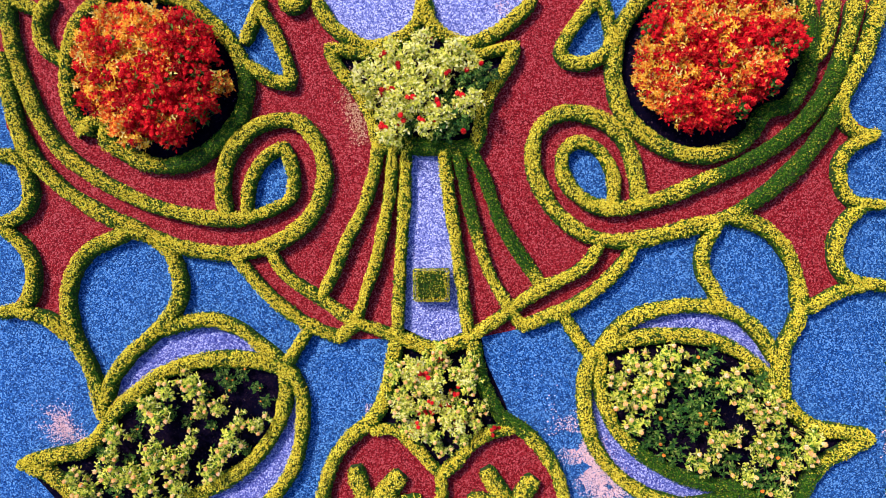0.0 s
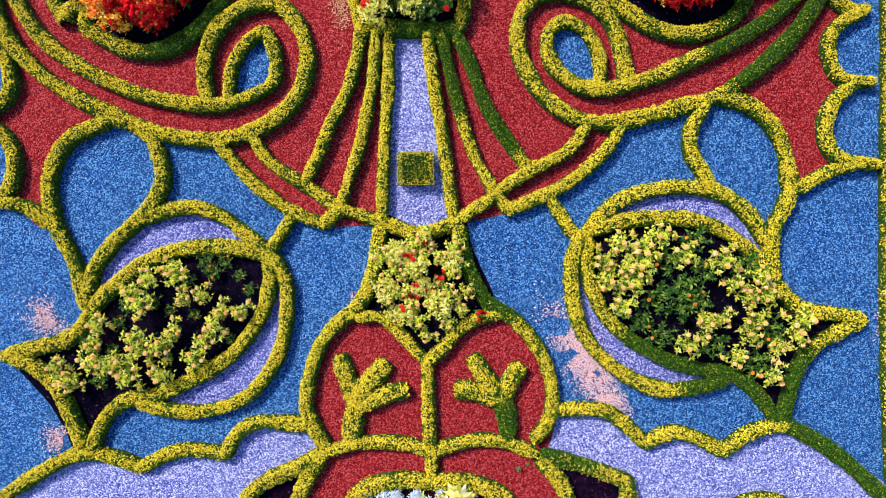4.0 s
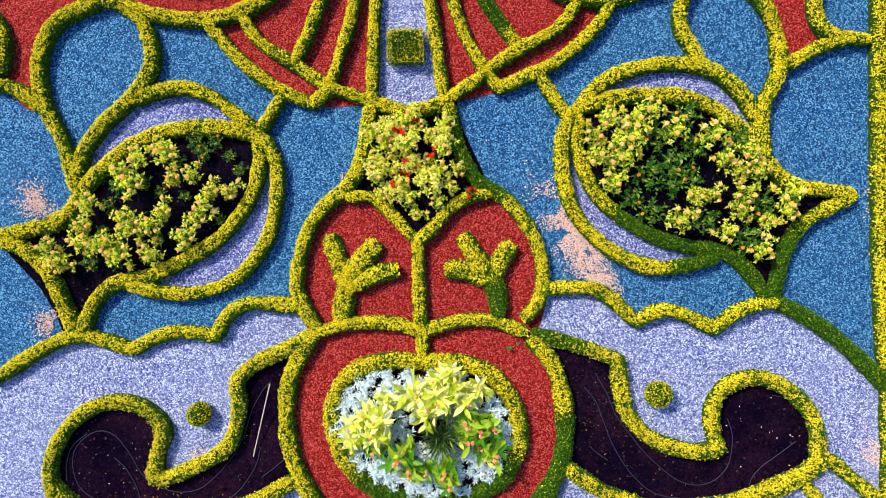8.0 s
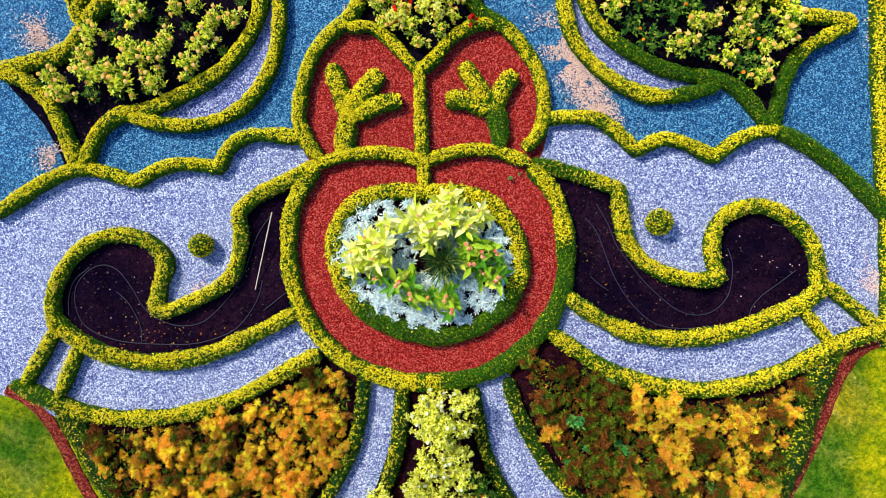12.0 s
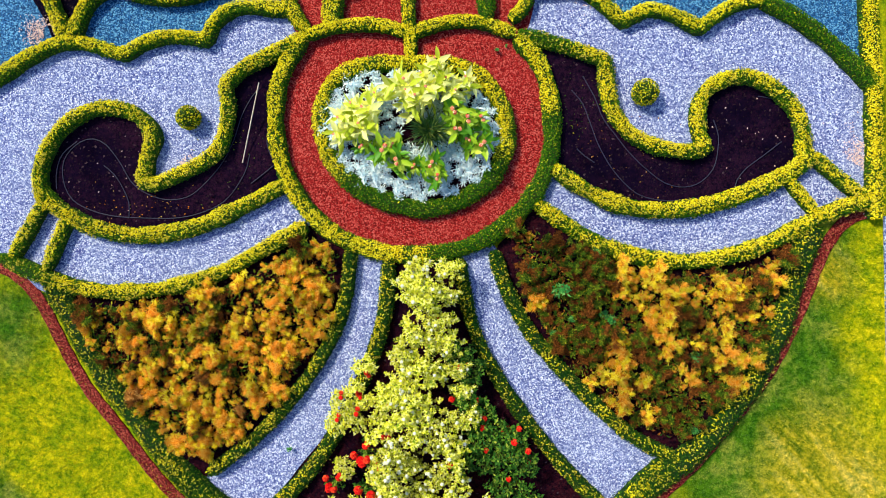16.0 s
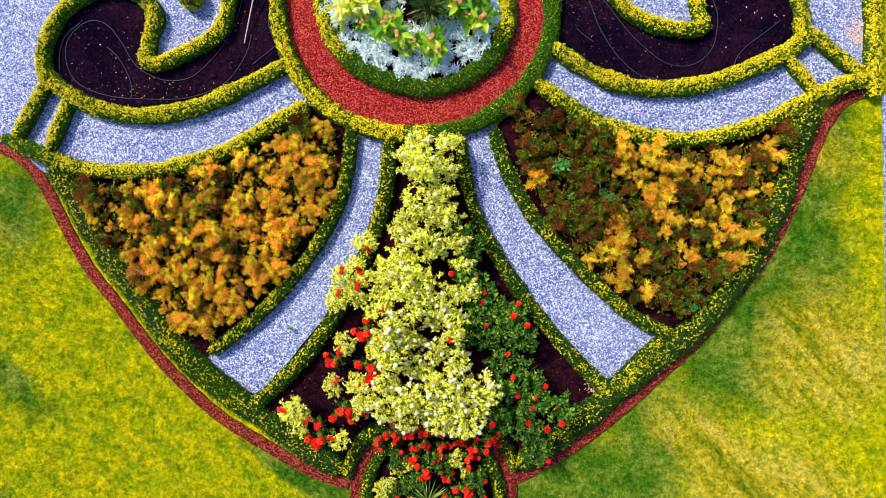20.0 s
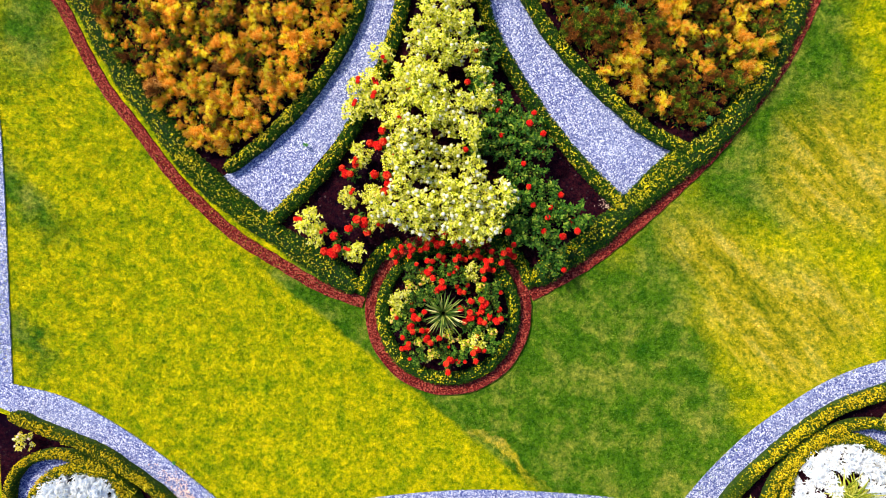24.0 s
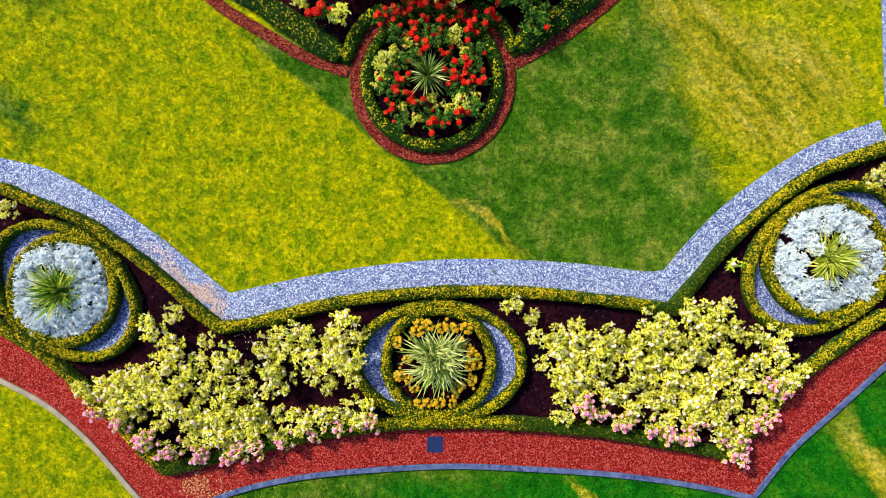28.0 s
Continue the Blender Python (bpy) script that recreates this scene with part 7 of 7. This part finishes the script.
ground_hose([(-3.17, -8.01), (-3.27, -8.36), (-3.57, -8.8), (-3.91, -9.02), (-4.45, -9.17), (-5.14, -9.18), (-5.73, -9.14), (-6.17, -9.02), (-6.46, -8.85), (-6.61, -8.6), (-6.65, -8.26), (-6.56, -8.01), (-6.32, -7.79), (-6.07, -7.73), (-5.83, -7.84), (-5.58, -8.16), (-5.38, -8.5), (-5.14, -8.7), (-4.75, -8.84), (-4.35, -8.8), (-4.06, -8.6), (-3.71, -8.21), (-3.47, -7.77), (-3.32, -7.32), (-3.12, -6.96), (-2.98, -6.81)], 0.03, "long thin grey irrigation hose looping over bare soil")
ground_hose([(-6.76, -8.65), (-6.75, -8.31), (-6.64, -8.01), (-6.37, -7.78)], 0.042, "short thin irrigation hose on bare soil")
ground_hose([(-5.41, -9.17), (-5.41, -8.9), (-5.51, -8.65), (-5.68, -8.38), (-5.87, -8.22)], 0.042, "short thin irrigation hose on bare soil")
ground_hose([(-3.15, -8.55), (-2.93, -8.38), (-2.71, -8.2)], 0.042, "short thin irrigation hose on bare soil")
ground_hose([(-2.83, -7.59), (-2.85, -7.82), (-2.76, -8.09), (-2.66, -8.18)], 0.042, "short thin irrigation hose on bare soil")
ground_hose([(2.66, -6.87), (2.86, -7.11), (3.0, -7.46), (3.15, -7.85), (3.37, -8.24), (3.62, -8.54), (3.91, -8.76), (4.35, -8.85), (4.94, -8.81), (5.58, -8.73), (6.12, -8.59), (6.46, -8.39), (6.66, -8.14), (6.73, -7.8), (6.66, -7.41), (6.46, -7.16), (6.22, -7.04), (5.97, -6.99)], 0.03, "long thin blue-grey irrigation hose looping over bare soil")
ground_hose([(5.58, -8.68), (5.61, -8.49), (5.78, -8.27), (6.07, -8.05), (6.39, -7.8)], 0.042, "short thin irrigation hose on bare soil")
ground_hose([(5.19, -7.41), (5.28, -7.7), (5.26, -8.05), (5.19, -8.29), (4.99, -8.51), (4.7, -8.61), (4.35, -8.54), (4.01, -8.29), (3.71, -8.0), (3.47, -7.7), (3.22, -7.36), (3.08, -7.01), (2.86, -6.62)], 0.03, "long thin blue-grey irrigation hose looping over bare soil")
ground_hose([(2.76, -7.92), (2.9, -8.05), (3.08, -8.17)], 0.042, "short thin irrigation hose on bare soil")
(ax, ay), (bx, by) = [(-2.91, -6.78), (-3.3, -8.17)]
tagged(tubes("bamboo_cane", [np.linspace((ax, ay, 0.30), (bx, by, 0.045), 8)], 0.011, M["cane"], None, 7), "thin pale cane leaning from the hedge onto the soil", "cane")
cover = thing("drain_cover", *[(0.3, -23.27)][0], 0.016, "square blue metal drain cover set in the red path", "drain cover", turn=0)
bm = bmesh.new()
bmesh.ops.create_cube(bm, size=1.0, matrix=Matrix.Diagonal((0.30, 0.30, 0.022, 1)))
bmesh.ops.bevel(bm, geom=bm.edges[:], offset=0.005, segments=2, affect="EDGES")
part("lid", bm, M["steel"], cover)
for s in (-1, 1):
    bm = bmesh.new()
    bmesh.ops.create_cube(bm, size=1.0, matrix=Matrix.Translation((0.08 * s, 0, 0.012)) @ Matrix.Diagonal((0.03, 0.012, 0.006, 1)))
    part("lifting_slot", bm, M["hose"], cover)


def chips(name, cx, cy, rx, ry, turn, count, material, label, z=0.026, seed=1):
    """Loose pale chips strewn over the gravel, thinning out to the edge."""
    q = np.random.default_rng(seed)
    p = q.normal(0, 0.5, (count, 2)) * (rx, ry)
    lump = np.array([noise.noise(Vector((a * 2.2, b * 2.2, seed))) for a, b in p])
    p = p[lump > -0.12]
    cs, sn = math.cos(radians(turn)), math.sin(radians(turn))
    p = p @ np.array(((cs, sn), (-sn, cs))) + (cx, cy)
    at = np.concatenate([p, np.full((len(p), 1), z)], 1)
    way = q.normal(0, 1, (len(p), 3)) * (1, 1, 0.25)
    ln = q.uniform(0.018, 0.036, len(p))
    tagged(leaves(name, at, way, (0, 0, 1.0) + q.normal(0, 0.2, (len(p), 3)), ln, ln * 0.75, material), label, "petals", kind="stuff")


LITTER = [
    ([(-5.89, -8.15)][0], 1.1, 0.8, 0, 30, "chip"), ([(-3.57, -8.05)][0], 0.9, 0.9, 0, 90, "plume_green"), ([(5.84, -7.56)][0], 1.0, 0.8, 0, 30, "chip"), ([(3.63, -7.96)][0], 1.2, 0.8, -30, 90, "plume_tan"), ([(2.81, -7.24)][0], 0.4, 0.9, 0, 60, "plume_green"), ([(-5.26, -8.98)][0], 1.4, 0.4, 0, 90, "plume_orange"),
    ([(2.47, -4.19)][0], 1.05, 0.36, -58, 4200, "chip"), ([(2.92, -4.9)][0], 0.5, 0.22, -30, 900, "chip"), ([(-7.33, -3.52)][0], 0.42, 0.30, -40, 800, "chip"), ([(-7.04, -5.79)][0], 0.30, 0.28, 0, 600, "chip"),
]
LITTER_FAR = [
    ([(-1.9, 2.23)][0], 0.22, 0.75, 12, 1100, "chip_tan"), ([(-6.61, 1.18)][0], 0.30, 0.16, -40, 200, "chip_tan"), ([(-1.66, -3.25)][0], 0.22, 0.22, 0, 160, "chip"), ([(-7.2, -3.66)][0], 0.5, 0.22, -25, 360, "chip"),
    ([(-4.21, -20.37)][0], 1.1, 0.24, -42, 1900, "chip"), ([(-4.32, -24.02)][0], 0.9, 0.28, -35, 900, "chip_tan"), ([(7.76, -8.2)][0], 0.35, 0.6, 0, 900, "chip"), ([(7.74, -3.5)][0], 0.18, 0.55, 0, 500, "chip"),
    ([(3.21, -14.51)][0], 0.25, 0.2, 0, 260, "chip"), ([(0.67, 4.19)][0], 0.25, 0.3, 0, 160, "chip"), ([(-4.4, -8.22)][0], 0.3, 0.15, 30, 160, "chip"),
]
for i, (t, rx, ry, turn, count, mat) in enumerate(LITTER + LITTER_FAR):
    chips("fallen_petals", t[0], t[1], rx, ry, turn, count, M[mat], "small petals, chips and leaf litter strewn on the bed", seed=140 + i)

# grass blades on the lawns
GARDEN = spline([(-8.46, -9.82), (-7.5, -10.29), (-7.08, -10.78), (-6.66, -11.6), (-6.24, -12.33), (-5.72, -12.98), (-5.19, -13.64), (-4.66, -14.14), (-4.13, -14.64), (-3.22, -15.27), (-2.38, -15.81), (-1.45, -16.4), (-1.3, -16.85), (-0.9, -17.55), (-0.35, -17.92), (0.2, -18.03), (0.75, -17.92), (1.3, -17.55), (1.7, -16.85), (1.85, -16.25), (2.85, -15.65), (3.66, -15.0), (4.47, -14.25), (5.2, -13.5), (6.1, -12.15), (6.59, -11.25), (6.9, -10.49), (7.19, -9.73), (7.56, -9.22), (8.84, -8.77), (8.7, -1.83), (-8.35, -1.54)], True, 0.15)
LANE = spline([(-9.2, -17.92), (-8.05, -17.91), (-7.01, -18.17), (-5.92, -18.74), (-4.84, -19.48), (-3.6, -20.46), (-1.41, -20), (0.07, -19.82), (1.34, -19.78), (4.52, -19.96), (5.79, -18.6), (6.8, -17.87), (8.41, -17.18), (9.51, -16.91), (9.8, -31.8), (-9.28, -32.65)], True, 0.15)
LOWER = spline([(-9.12, -21.82), (-7.15, -22.63), (-6.38, -23.26), (-5.35, -24.42), (-4.64, -24.89), (-3.88, -24.39), (-2.8, -24.05), (-1.51, -23.85), (0.41, -23.69), (2, -23.71), (3.79, -23.81), (5.25, -24), (6.21, -24.17), (6.91, -23.24), (7.72, -22.49), (9.44, -21.09), (9.56, -27.49), (-9.15, -27.93)], True, 0.15)
g = np.random.default_rng(150)
p = g.uniform((-8.6, -26.0), (8.9, -8.8), (330000, 2))
ok = (~inside(p, GARDEN) & ~inside(p, LANE)) | inside(p, LOWER)
p = p[ok & ((p[:, 0] > -8.35) | (p[:, 1] < -20))]
at = np.concatenate([p, np.full((len(p), 1), -0.012)], 1)
way = g.normal(0, 0.55, (len(p), 3)) + (0, 0, 0.75)
way[:, 2] = np.abs(way[:, 2])
ln = g.uniform(0.035, 0.075, len(p))
tagged(leaves("grass", at, way, g.normal(0, 1, (len(p), 3)), ln, ln * 0.2, M["grass"]), "short yellow-green lawn grass", "grass", kind="stuff")
